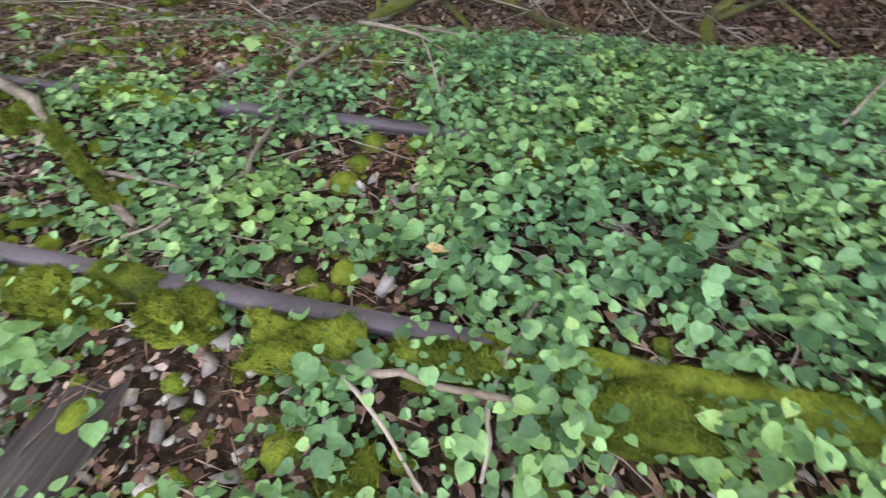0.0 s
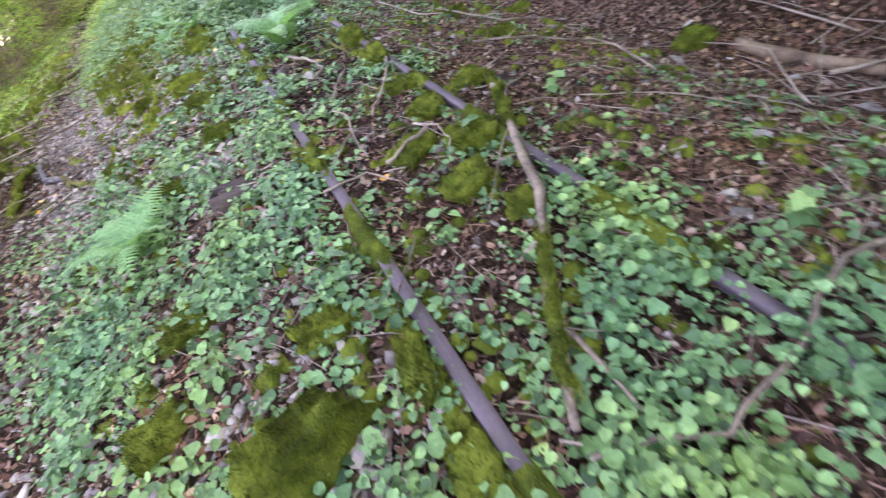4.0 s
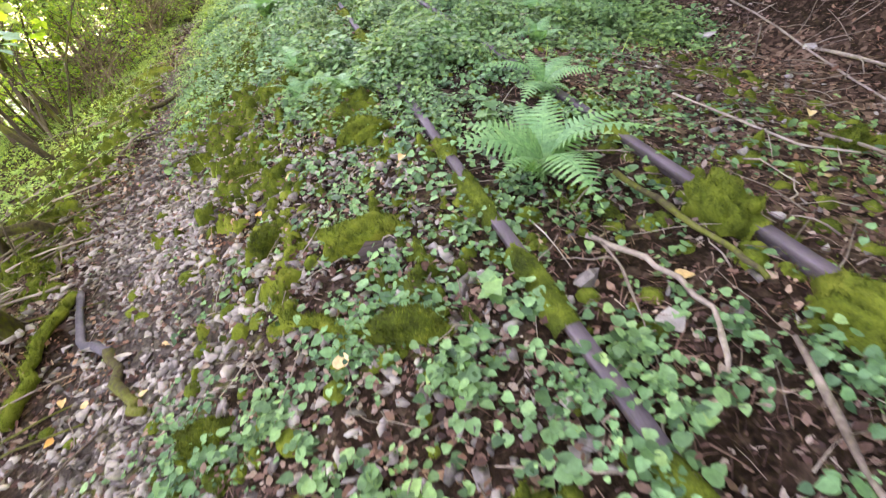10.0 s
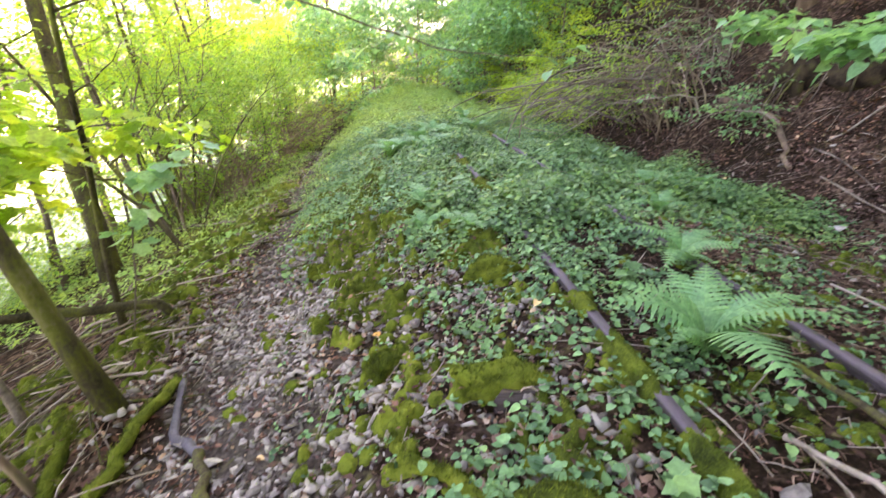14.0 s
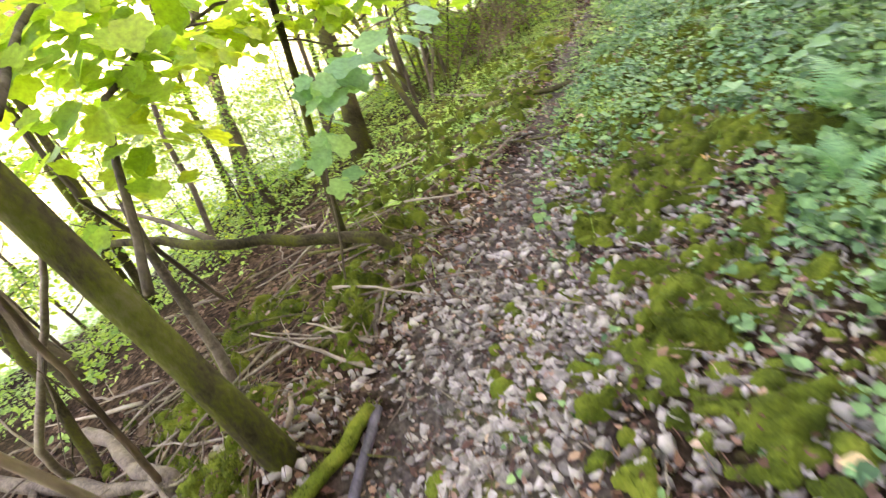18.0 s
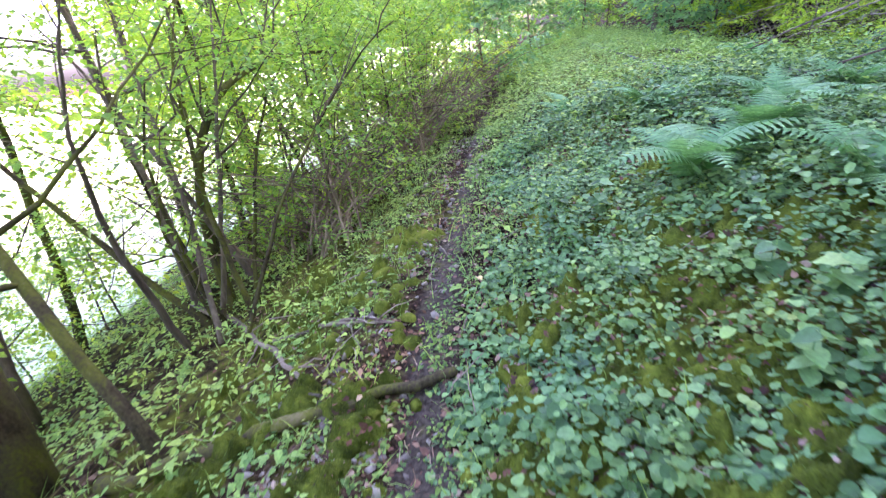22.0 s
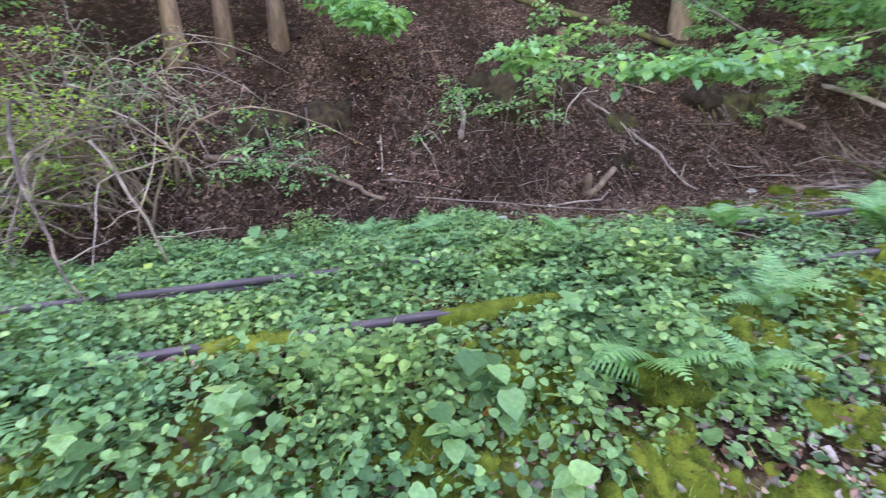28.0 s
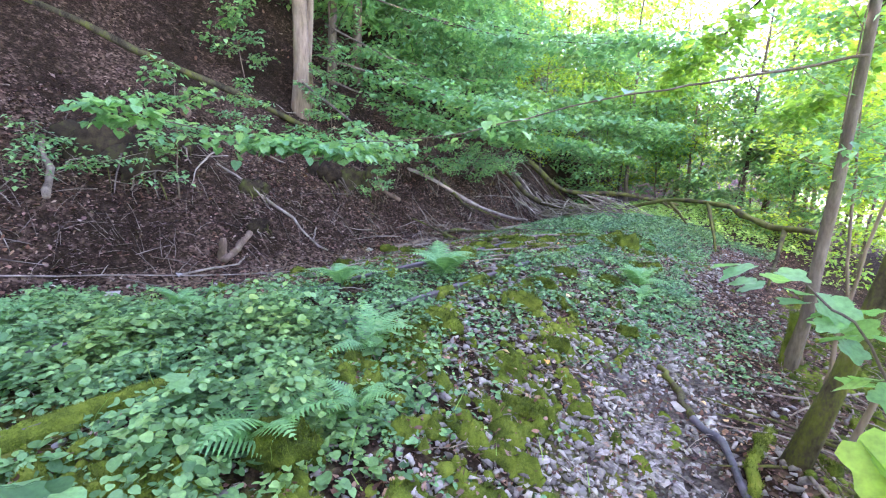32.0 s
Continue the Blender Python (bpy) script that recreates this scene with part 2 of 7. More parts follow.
def ground_material():
    m, n, l, b = nodes_of("forest_floor")
    big, mid, fine, crumb = noise_node(n, l, 0.9), noise_node(n, l, 6.0), noise_node(n, l, 34.0), noise_node(n, l, 140.0)
    soil = ramp(n, [(0.3, (0.007, 0.0042, 0.0022)), (0.55, (0.026, 0.016, 0.009)), (0.75, (0.075, 0.047, 0.026))])
    l.new(fine.outputs[0], soil.inputs[0])
    flake = n.new("ShaderNodeTexVoronoi")
    flake.inputs["Scale"].default_value = 26.0
    tc = n.new("ShaderNodeTexCoord")
    l.new(tc.outputs["Object"], flake.inputs["Vector"])
    sep = n.new("ShaderNodeSeparateColor")
    l.new(flake.outputs["Color"], sep.inputs[0])
    litter = ramp(n, [(0.0, (0.012, 0.007, 0.004)), (0.4, (0.05, 0.029, 0.018)), (0.75, (0.13, 0.08, 0.05)), (1.0, (0.24, 0.16, 0.105))])
    l.new(sep.outputs[0], litter.inputs[0])
    moss = ramp(n, [(0.35, (0.03, 0.03, 0.010)), (0.65, (0.15, 0.17, 0.025))])
    l.new(mid.outputs[0], moss.inputs[0])
    grit = ramp(n, [(0.3, (0.032, 0.025, 0.019)), (0.7, (0.135, 0.112, 0.088))])
    l.new(fine.outputs[0], grit.inputs[0])

    def zone(name, lo, hi):
        a = n.new("ShaderNodeAttribute")
        a.attribute_name = name
        s = n.new("ShaderNodeMath")
        s.operation = "ADD"
        l.new(a.outputs["Fac"], s.inputs[0])
        l.new(mid.outputs[0], s.inputs[1])
        mr = n.new("ShaderNodeMapRange")
        mr.inputs[1].default_value, mr.inputs[2].default_value = lo, hi
        l.new(s.outputs[0], mr.inputs[0])
        return mr.outputs[0]

    c = mix(n, l, zone("litter", 0.75, 1.1), soil.outputs[0], litter.outputs[0])
    c = mix(n, l, zone("gravel", 0.8, 1.15), c, grit.outputs[0])
    c = mix(n, l, zone("mossy", 0.8, 1.05), c, moss.outputs[0])
    field = ramp(n, [(0.3, (0.34, 0.42, 0.20)), (0.7, (0.50, 0.56, 0.34))])
    l.new(big.outputs[0], field.inputs[0])
    c = mix(n, l, zone("field", 0.9, 1.1), c, field.outputs[0])
    l.new(c, b.inputs["Base Color"])
    b.inputs["Roughness"].default_value, b.inputs["Specular IOR Level"].default_value = 0.97, 0.06
    h = n.new("ShaderNodeMath")
    h.operation = "ADD"
    l.new(fine.outputs[0], h.inputs[0])
    l.new(crumb.outputs[0], h.inputs[1])
    bumped(n, l, b, h.outputs[0], 0.9, 0.02)
    return m


GROUND = ground_material()

# ---- geometry tools ----
rng = np.random.default_rng(7)
LATTICE = np.random.default_rng(3).random((256, 256))


def vnoise(x, y, scale):
    """Smooth noise from -1 to 1 on the plan, with the given cell in metres."""
    x, y = np.asarray(x, float) / scale + 71.3, np.asarray(y, float) / scale + 35.7
    i, j = np.floor(x).astype(int), np.floor(y).astype(int)
    u, v = x - i, y - j
    u, v = u * u * (3 - 2 * u), v * v * (3 - 2 * v)
    g = lambda a, b: LATTICE[(i + a) % 256, (j + b) % 256]
    return 2 * ((g(0, 0) * (1 - u) + g(1, 0) * u) * (1 - v) + (g(0, 1) * (1 - u) + g(1, 1) * u) * v) - 1


PROFILE_X = [-140, -60, -25, -14, -9, -7, -5.5, -4.5, -3.5, -2.9, -2.4, -2, -1.5, -1, -0.5, -0.15, 0.5, 1.2, 2.1, 2.7, 3.3, 3.8, 4.2, 5, 7, 12, 25, 60, 140]
PROFILE_Z = [-13, -12, -9.5, -5.4, -2.9, -2.05, -1.55, -1.25, -0.88, -0.78, -0.72, -0.6, -0.44, -0.26, -0.12, -0.05, -0.062, -0.05, -0.16, -0.33, -0.48, -0.45, -0.25, 0.45, 2.2, 7.0, 18, 34, 40]


def path_x(y):
    return np.interp(y, [-12, 0, 2, 5, 8, 13, 22, 40], [-2.3, -2.2, -2.25, -2.6, -2.95, -3.15, -3.3, -3.2])


def height(x, y):
    x, y = np.asarray(x, float), np.asarray(y, float)
    z = np.interp(x, PROFILE_X, PROFILE_Z)
    rough = np.interp(np.abs(x - 0.5), [0.6, 2.5, 5, 12, 40], [0.02, 0.035, 0.07, 0.3, 1.2])
    z = z + rough * (vnoise(x, y, 1.3) + 0.5 * vnoise(x, y, 0.45)) + 0.012 * vnoise(x, y, 0.14)
    z = z + 0.22 * np.exp(-(((x + 3.05) / 0.35) ** 2) - ((y - 2.62) / 0.35) ** 2)
    z = z - 0.012 * np.exp(-(((np.abs(x - 0.515) - 0.515) / 0.07) ** 2))
    z = z - 0.05 * np.exp(-(((x - path_x(y)) / 0.22) ** 2)) * (y > 5)
    z = z + np.interp(x, [3.6, 5, 9], [0, 0.12, 0.5]) * vnoise(x + 9, y, 2.6)
    return z


def raw_mesh(name, verts, faces, smooth=False):
    """A mesh from a vertex array and an array of faces that all have the same number of corners."""
    me = bpy.data.meshes.new(name)
    verts, faces = np.ascontiguousarray(verts, np.float32), np.ascontiguousarray(faces, np.int32)
    k = faces.shape[1]
    me.vertices.add(len(verts))
    me.vertices.foreach_set("co", verts.ravel())
    me.loops.add(faces.size)
    me.loops.foreach_set("vertex_index", faces.ravel())
    me.polygons.add(len(faces))
    me.polygons.foreach_set("loop_start", np.arange(len(faces), dtype=np.int32) * k)
    if smooth:
        me.polygons.foreach_set("use_smooth", np.ones(len(faces), bool))
    me.update(calc_edges=True)
    return me


def solid(name, verts, faces, material, parent=None, label="", smooth=False):
    me = raw_mesh(name, verts, faces, smooth)
    me.materials.append(material)
    ob = new(name, me)
    if parent:
        ob.parent = parent
    return tagged(ob, label)


def thing(name, label, category, at=(0, 0, 0), group="", kind=""):
    ob = new(name)
    ob.location = at
    ob.empty_display_size = 0.1
    return tagged(ob, label, category, group, kind)


def turn_of(yaw, tilt, roll):
    cy, sy, ct, st, cr, sr = np.cos(yaw), np.sin(yaw), np.cos(tilt), np.sin(tilt), np.cos(roll), np.sin(roll)
    z, o = np.zeros_like(cy), np.ones_like(cy)
    rz = np.stack([cy, -sy, z, sy, cy, z, z, z, o], -1).reshape(-1, 3, 3)
    rx = np.stack([o, z, z, z, ct, -st, z, st, ct], -1).reshape(-1, 3, 3)
    ry = np.stack([cr, z, sr, z, o, z, -sr, z, cr], -1).reshape(-1, 3, 3)
    return rz @ rx @ ry


def strewn(shape, pos, yaw, tilt, roll, size):
    """Vertices and faces of a shape (verts, faces) laid at many places."""
    v, f = shape
    size = np.asarray(size, float)
    size = size[:, None, None] if size.ndim == 1 else size[:, None, :]
    out = np.einsum("nij,nkj->nki", turn_of(yaw, tilt, roll), v[None] * size) + np.asarray(pos)[:, None]
    faces = f[None] + (np.arange(len(pos)) * len(v))[:, None, None]
    return out.reshape(-1, 3), faces.reshape(-1, f.shape[1])


def heart_leaf():
    half = [(0.27, -0.04), (0.45, 0.16), (0.46, 0.40), (0.32, 0.66), (0.12, 0.86)]
    v = [(0, 0, 0), (0, 1.0, -0.16)]
    v += [(s * x, y, 0.20 * x - 0.18 * y * y) for s in (1, -1) for x, y in half]
    return np.array(v), np.array([(0, 2, 3, 4, 5, 6, 1), (0, 1, 11, 10, 9, 8, 7)])


def round_leaf():
    half = [(0.29, 0.0), (0.47, 0.22), (0.48, 0.48), (0.34, 0.76), (0.12, 0.93)]
    v = [(0, 0, 0), (0, 1.0, -0.13)]
    v += [(s * x, y, 0.18 * x - 0.15 * y * y) for s in (1, -1) for x, y in half]
    return np.array(v), np.array([(0, 2, 3, 4, 5, 6, 1), (0, 1, 11, 10, 9, 8, 7)])


def nettle_leaf():
    half = [(0.24, 0.02), (0.32, 0.22), (0.22, 0.58)]
    v = [(0, 0, 0), (0, 1.0, -0.20)]
    v += [(s * x, y, 0.16 * x - 0.22 * y * y) for s in (1, -1) for x, y in half]
    return np.array(v), np.array([(0, 2, 3, 4, 1), (0, 1, 7, 6, 5)])


def plain_heart():
    half = [(0.30, -0.06), (0.47, 0.2), (0.40, 0.55)]
    v = [(0, 0, 0), (0, 1.0, -0.10)]
    v += [(s * x, y, 0.13 * x - 0.12 * y * y) for s in (1, -1) for x, y in half]
    return np.array(v), np.array([(0, 2, 3, 4, 1), (0, 1, 7, 6, 5)])


def kite_leaf():
    v = [(0, 0, 0), (0.33, 0.42, 0.08), (0, 1, -0.08), (-0.33, 0.42, 0.08)]
    return np.array(v), np.array([(0, 1, 2), (0, 2, 3)])


def lobed_leaf():
    half = [(0.20, -0.08), (0.46, 0.02), (0.42, 0.20), (0.60, 0.46), (0.36, 0.56)]
    v = [(0, 0, 0), (0, 1.0, -0.12)]
    v += [(x, y, 0.16 * x - 0.14 * y * y) for x, y in half] + [(-x, y, 0.16 * x - 0.14 * y * y) for x, y in half]
    return np.array(v), np.array([(0, 2, 3, 4, 5, 6, 1), (0, 1, 11, 10, 9, 8, 7)])


def palm_leaf():
    """A broad leaf with five rounded lobes."""
    half = []
    for k in range(1, 14):
        a = -math.pi / 2 + math.pi * k / 14
        q = 0.33 + 0.20 * abs(math.cos(2.5 * (a - math.pi / 2))) ** 0.7 + 0.03 * (k % 2)
        half.append((q * math.cos(a) * 1.08, 0.42 + q * math.sin(a)))
    v = [(0, 0, 0), (0, 1.0, -0.16)] + [(s * x, y, 0.14 * x - 0.18 * y * y) for s in (1, -1) for x, y in half]
    n = len(half)
    return np.array(v), np.array([[0, *range(2, 2 + n), 1], [0, 1, *range(1 + 2 * n, 1 + n, -1)]])


def dry_leaf():
    v = [(0, 0, 0.05), (0.28, 0.3, 0.22), (0.22, 0.75, 0.05), (0, 1, 0.18), (-0.22, 0.7, 0.16), (-0.3, 0.3, 0.02)]
    return np.array(v), np.array([(0, 1, 2, 3), (0, 3, 4, 5)])


def blade():
    return np.array([(-0.05, 0, 0), (0.05, 0, 0), (0.03, 0.12, 0.5), (-0.03, 0.12, 0.5), (0.0, 0.4, 0.95), (0.005, 0.41, 0.95)]), np.array([(0, 1, 2, 3), (3, 2, 5, 4)])


def pebble(seed):
    """An angular broken stone, as the hull of a few random points."""
    r = np.random.default_rng(seed)
    bm = bmesh.new()
    for p in r.normal(0, 1, (8, 3)):
        p = p / np.linalg.norm(p) * r.uniform(0.40, 0.56)
        bm.verts.new((p[0], p[1], 0.52 * p[2]))
    out = bmesh.ops.convex_hull(bm, input=bm.verts[:])
    bmesh.ops.delete(bm, geom=[g for g in out["geom_interior"] if isinstance(g, bmesh.types.BMVert)], context="VERTS")
    bmesh.ops.recalc_face_normals(bm, faces=bm.faces[:])
    bm.verts.index_update()
    me = bpy.data.meshes.new("stone")
    bm.to_mesh(me)
    v, f = np.array([p.co for p in bm.verts]), np.array([[q.index for q in p.verts] for p in bm.faces])
    bm.free()
    return me, v, f


def cushion(seed):
    """A low mossy dome with an uneven top."""
    r = np.random.default_rng(seed)
    v, f, rings, sides = [], [], 4, 9
    for i in range(rings):
        a = i / rings * math.pi / 2
        for j in range(sides):
            b = 2 * math.pi * j / sides + 0.3 * i
            k = 0.5 * math.cos(a) * r.uniform(0.82, 1.15)
            v.append((k * math.cos(b), k * math.sin(b), 0.42 * math.sin(a) * r.uniform(0.85, 1.15) - 0.08))
    v.append((0, 0, 0.40))
    for i in range(rings - 1):
        for j in range(sides):
            a, b = i * sides + j, i * sides + (j + 1) % sides
            f += [(a, b, b + sides), (a, b + sides, a + sides)]
    top = (rings - 1) * sides
    f += [(top + j, top + (j + 1) % sides, len(v) - 1) for j in range(sides)]
    return np.array(v), np.array(f)


def tube(points, radii, sides=7, wobble=0.0, r=rng):
    """A bent tapered tube along points, closed at both ends."""
    p, radii = np.asarray(points, float), np.asarray(radii, float)
    d = np.gradient(p, axis=0)
    d /= np.linalg.norm(d, axis=1, keepdims=True) + 1e-9
    ref = np.array([0.31, 0.17, 0.94]) if abs(d[:, 2].mean()) < 0.8 else np.array([1.0, 0.1, 0.0])
    a = np.cross(d, ref)
    a /= np.linalg.norm(a, axis=1, keepdims=True) + 1e-9
    b = np.cross(d, a)
    ang = np.linspace(0, 2 * math.pi, sides, endpoint=False)
    rad = radii[:, None] * (1 + wobble * r.uniform(-1, 1, (len(p), sides)))
    v = p[:, None] + rad[..., None] * (np.cos(ang)[None, :, None] * a[:, None] + np.sin(ang)[None, :, None] * b[:, None])
    n = len(p)
    i, j = np.meshgrid(np.arange(n - 1), np.arange(sides), indexing="ij")
    q = np.stack([i * sides + j, i * sides + (j + 1) % sides, (i + 1) * sides + (j + 1) % sides, (i + 1) * sides + j], -1).reshape(-1, 4)
    v = np.vstack([v.reshape(-1, 3), p[:1] - d[:1] * radii[0] * 0.3, p[-1:] + d[-1:] * radii[-1] * 0.5])
    caps = [((j + 1) % sides, j, n * sides) for j in range(sides)] + [((n - 1) * sides + j, (n - 1) * sides + (j + 1) % sides, n * sides + 1) for j in range(sides)]
    tris = np.vstack([q[:, [0, 1, 2]], q[:, [0, 2, 3]], np.array(caps)])
    return v, tris


def joined(pieces):
    vs, fs, k = [], [], 0
    for v, f in pieces:
        vs.append(v)
        fs.append(f + k)
        k += len(v)
    return np.vstack(vs), np.vstack(fs)


def bend(a, b, n, sag=0.0, jitter=0.0, r=rng):
    """n points from a to b, bowed up by sag and shaken by jitter."""
    t = np.linspace(0, 1, n)[:, None]
    p = np.asarray(a, float) * (1 - t) + np.asarray(b, float) * t
    p[:, 2] += sag * 4 * (t * (1 - t))[:, 0]
    shake = np.cumsum(r.normal(0, jitter, (n, 3)), 0)
    return p + shake - shake[0] - t * (shake[-1] - shake[0])

# ---- ground ----


def zone_path(x, y):
    wide = np.interp(y, [-14, -2, 0, 4, 6, 10], [0.5, 0.5, 0.62, 0.56, 0.2, 0.16])
    return np.exp(-(((x - path_x(y) - 0.1) / wide) ** 2))


def box(x, lo, hi, soft):
    return 1 / (1 + np.exp(-(x - lo) / soft * 4)) / (1 + np.exp((x - hi) / soft * 4))


def zone_green(x, y):
    """How densely the ground cover stands, 0 to 1."""
    a = box(y, -9, -1.4, 0.6) * (np.interp(y, [-3.5, -2.9, -2.3], [1, 0.6, 0.14]) * box(x, 0.12, 1.2, 0.2) + 0.4 * np.exp(-(((x - 0.95) / 0.25) ** 2) - ((y + 2.35) / 0.4) ** 2) + np.interp(y, [-4.0, -3.3, -2.5], [0.95, 0.4, 0.08]) * box(x, 1.15, 2.7, 0.25) + np.interp(y, [-4.6, -4.2, -2.4, -1.6], [0.85, 0.8, 0.45, 0.9]) * box(x, -1.7, 0.05, 0.25) + 0.15 * box(x, 2.6, 3.3, 0.3))
    b = box(y, -1.6, 1.2, 0.5) * (1.2 * box(x, -1.9, -0.1, 0.3) + 0.3 * box(x, -2.9, -1.9, 0.3) + 0.12 * box(x, 0, 1.1, 0.2) + 0.03 * box(x, 1.1, 3.3, 0.3))
    c = box(y, 1.0, 4.4, 0.6) * (np.interp(y, [1, 2, 3, 4], [0.34, 0.14, 0.06, 0.07]) * box(x, np.interp(y, [1, 3], [-1.7, -2.0]), -0.9, 0.3) + np.interp(y, [1, 1.8, 3], [0.26, 0.55, 0.7]) * box(x, np.interp(y, [1, 3], [-0.8, -0.95]), 0.0, 0.25) + np.interp(y, [1, 1.8, 2.5], [0.05, 0.4, 0.95]) * box(x, 0.0, 1.1, 0.15) + np.interp(y, [1, 3], [0.05, 0.4]) * box(x, 1.1, 2.0, 0.4) + 0.05 * box(x, 2, 3.4, 0.3))
    d = box(y, 4.2, 60, 0.8) * (box(x, np.interp(y, [4.5, 6], [-1.1, -0.75]), np.interp(y, [7, 8.2], [3.8, 3.4]), 0.35) + np.interp(y, [4, 5.2, 6.2, 7, 8.5], [0.1, 0.13, 0.35, 0.65, 0.95]) * box(x, path_x(y) + 0.2 + 0.3 * vnoise(y * 0 + 3, y, 0.5) + 0.2 * vnoise(x, y, 0.25), -0.75, 0.2))
    e = 0.5 * box(x, -9, -3.5, 0.5) * box(y, 5, 60, 2) + 0.2 * box(x, -9, -3.5, 0.5) * box(y, -8, 5, 2)
    back = 0.8 * box(y, -40, -8, 1) * box(x, -3.5, 3.0, 0.5)
    clumps = sum(np.exp(-(((x - p) / 0.28) ** 2) - ((y - q) / 0.4) ** 2) for p, q in ((1.0, -2.5), (0.0, -4.7), (1.0, -4.8), (1.1, 0.35), (0.05, 4.1), (1.0, 4.5), (0.1, 6.6)))
    m = a + b + c + d + e + back + 0.7 * clumps + 1.3 * np.exp(-(((x - 0.2) / 0.5) ** 2) - ((y - 0.25) / 0.45) ** 2)
    m = m * (1 - 0.85 * np.exp(-(((y + 0.72) / 0.15) ** 2)) * box(x, -0.8, 0.0, 0.1)) * (1 - 0.7 * np.exp(-(((y + 3.3) / 0.16) ** 2)) * box(x, -0.8, 0.0, 0.1))
    m = m * (1 - (0.3 + 0.5 * box(y, 4.9, 7.5, 0.3)) * (y > 4.9) * (y < 10) * (np.exp(-(((x + 0.06) / 0.13) ** 2)) + np.exp(-(((x - 0.97) / 0.13) ** 2))))
    even = np.interp(y, [4, 6.5], [1, 0.75])
    return np.clip(m * (0.95 + even * (0.6 * vnoise(x, y, 0.55) + 0.8 * vnoise(x, y, 0.2))), 0, 1.2)


def zone_moss(x, y):
    m = 0.74 * box(x, -2.4, -0.2, 0.25) * box(y, 0.6, 9, 0.8) + 0.3 * box(x, -2.2, -0.2, 0.25) * box(y, -6, 0.6, 0.5)
    m = m + 0.22 * box(x, -0.2, 3.4, 0.4) * box(y, -8, 5, 1) + 0.55 * box(x, -4.8, -2.9, 0.3) * box(y, 3, 11, 1) + 0.6 * box(x, -4.8, -3.0, 0.3) * box(y, -4, 3, 1) + 0.5 * box(x, -2.3, -1.0, 0.3) * box(y, 6, 12, 1)
    return np.clip(m * (1 + 0.8 * vnoise(x, y, 0.5) + 0.3 * vnoise(x, y, 0.2)), 0, 1)


def axis(lo, hi, near_lo, near_hi, step, grow):
    a = list(np.arange(near_lo, near_hi + step / 2, step))
    s = step
    while a[-1] < hi:
        s *= grow
        a.append(a[-1] + s)
    s, front = step, []
    x = near_lo
    while x > lo:
        s *= grow
        x -= s
        front.append(x)
    return np.array(front[::-1] + a)


def build_ground():
    xs, ys = axis(-900, 900, -5, 6, 0.06, 1.09), axis(-900, 900, -6, 12, 0.06, 1.09)
    gx, gy = np.meshgrid(xs, ys, indexing="ij")
    x, y = gx.ravel(), gy.ravel()
    v = np.stack([x, y, height(x, y)], -1)
    ny = len(ys)
    i, j = np.meshgrid(np.arange(len(xs) - 1), np.arange(ny - 1), indexing="ij")
    f = np.stack([i * ny + j, (i + 1) * ny + j, (i + 1) * ny + j + 1, i * ny + j + 1], -1).reshape(-1, 4)
    ob = solid("ground", v, f, GROUND, None, "", True)
    bank = box(x, 3.0, 40, 0.4)
    zones = {
        "litter": 0.3 + 0.2 * box(x, -6, -2.9, 0.5) * box(y, -6, 8, 1) + 0.2 * bank * (0.3 + 0.9 * vnoise(x, y, 0.8)) + 0.35 * box(x, 1.3, 4, 0.3) * box(y, -8, 5, 1),
        "gravel": 0.8 * zone_path(x, y) * box(y, 0.8, 16, 1) + 0.25 * box(x, -2, -0.2, 0.2),
        "mossy": 0.1 + 0.3 * zone_moss(x, y) + 0.5 * box(y, 5.5, 300, 1) * box(x, -1.9, 3, 0.4) + 0.3 * box(x, -11, -3.4, 1) * box(y, 6, 300, 2),
        "field": 1.2 * box(x, -400, -11, 3),
    }
    for name, value in zones.items():
        ob.data.attributes.new(name, "FLOAT", "POINT").data.foreach_set("value", np.ascontiguousarray(value, np.float32))
    return tagged(ob, "forest floor of soil, leaf litter and moss on a railway ledge", "ground", kind="structure")


ground = build_ground()

# ---- track ----


RAIL_HEAD = [(-0.031, 0.0), (-0.028, 0.004), (0.028, 0.004), (0.031, 0.0), (0.031, -0.028), (0.009, -0.038), (-0.009, -0.038), (-0.031, -0.028)]
RAIL_WEB = [(-0.008, -0.034), (0.008, -0.034), (0.008, -0.104), (-0.008, -0.104)]
RAIL_FOOT = [(-0.05, -0.112), (-0.008, -0.100), (0.008, -0.100), (0.05, -0.112), (0.05, -0.12), (-0.05, -0.12)]


def rail(x, label):
    """A rusted rail of head, web and foot, slightly out of line."""
    root = thing("rail", label, "rail", (x, 0, -0.12), "pair of rails")
    ys = np.arange(-16, 40.01, 0.5)
    wav = 0.006 * vnoise(ys * 0 + x, ys, 3.0)
    for name, outline in (("rail_head", RAIL_HEAD), ("rail_web", RAIL_WEB), ("rail_foot", RAIL_FOOT)):
        k = len(outline)
        v = np.array([(w + px, y, pz + 0.12 + 0.5 * w) for y, w in zip(ys, wav) for px, pz in outline])
        f = [(i * k + j, i * k + (j + 1) % k, (i + 1) * k + (j + 1) % k, (i + 1) * k + j) for i in range(len(ys) - 1) for j in range(k)]
        solid(name, v, np.array(f)[:, ::-1], RUST, root)
    return root


rail(0.0, "rusted steel rail with moss on its flanks, on the ballast")
rail(1.03, "rusted steel rail half hidden under plants, on the ballast")

TUFT = (np.array([(-0.10, 0, 0), (0.10, 0, 0), (0.0, 0.25, 1.0)]), np.array([(0, 1, 2)]))


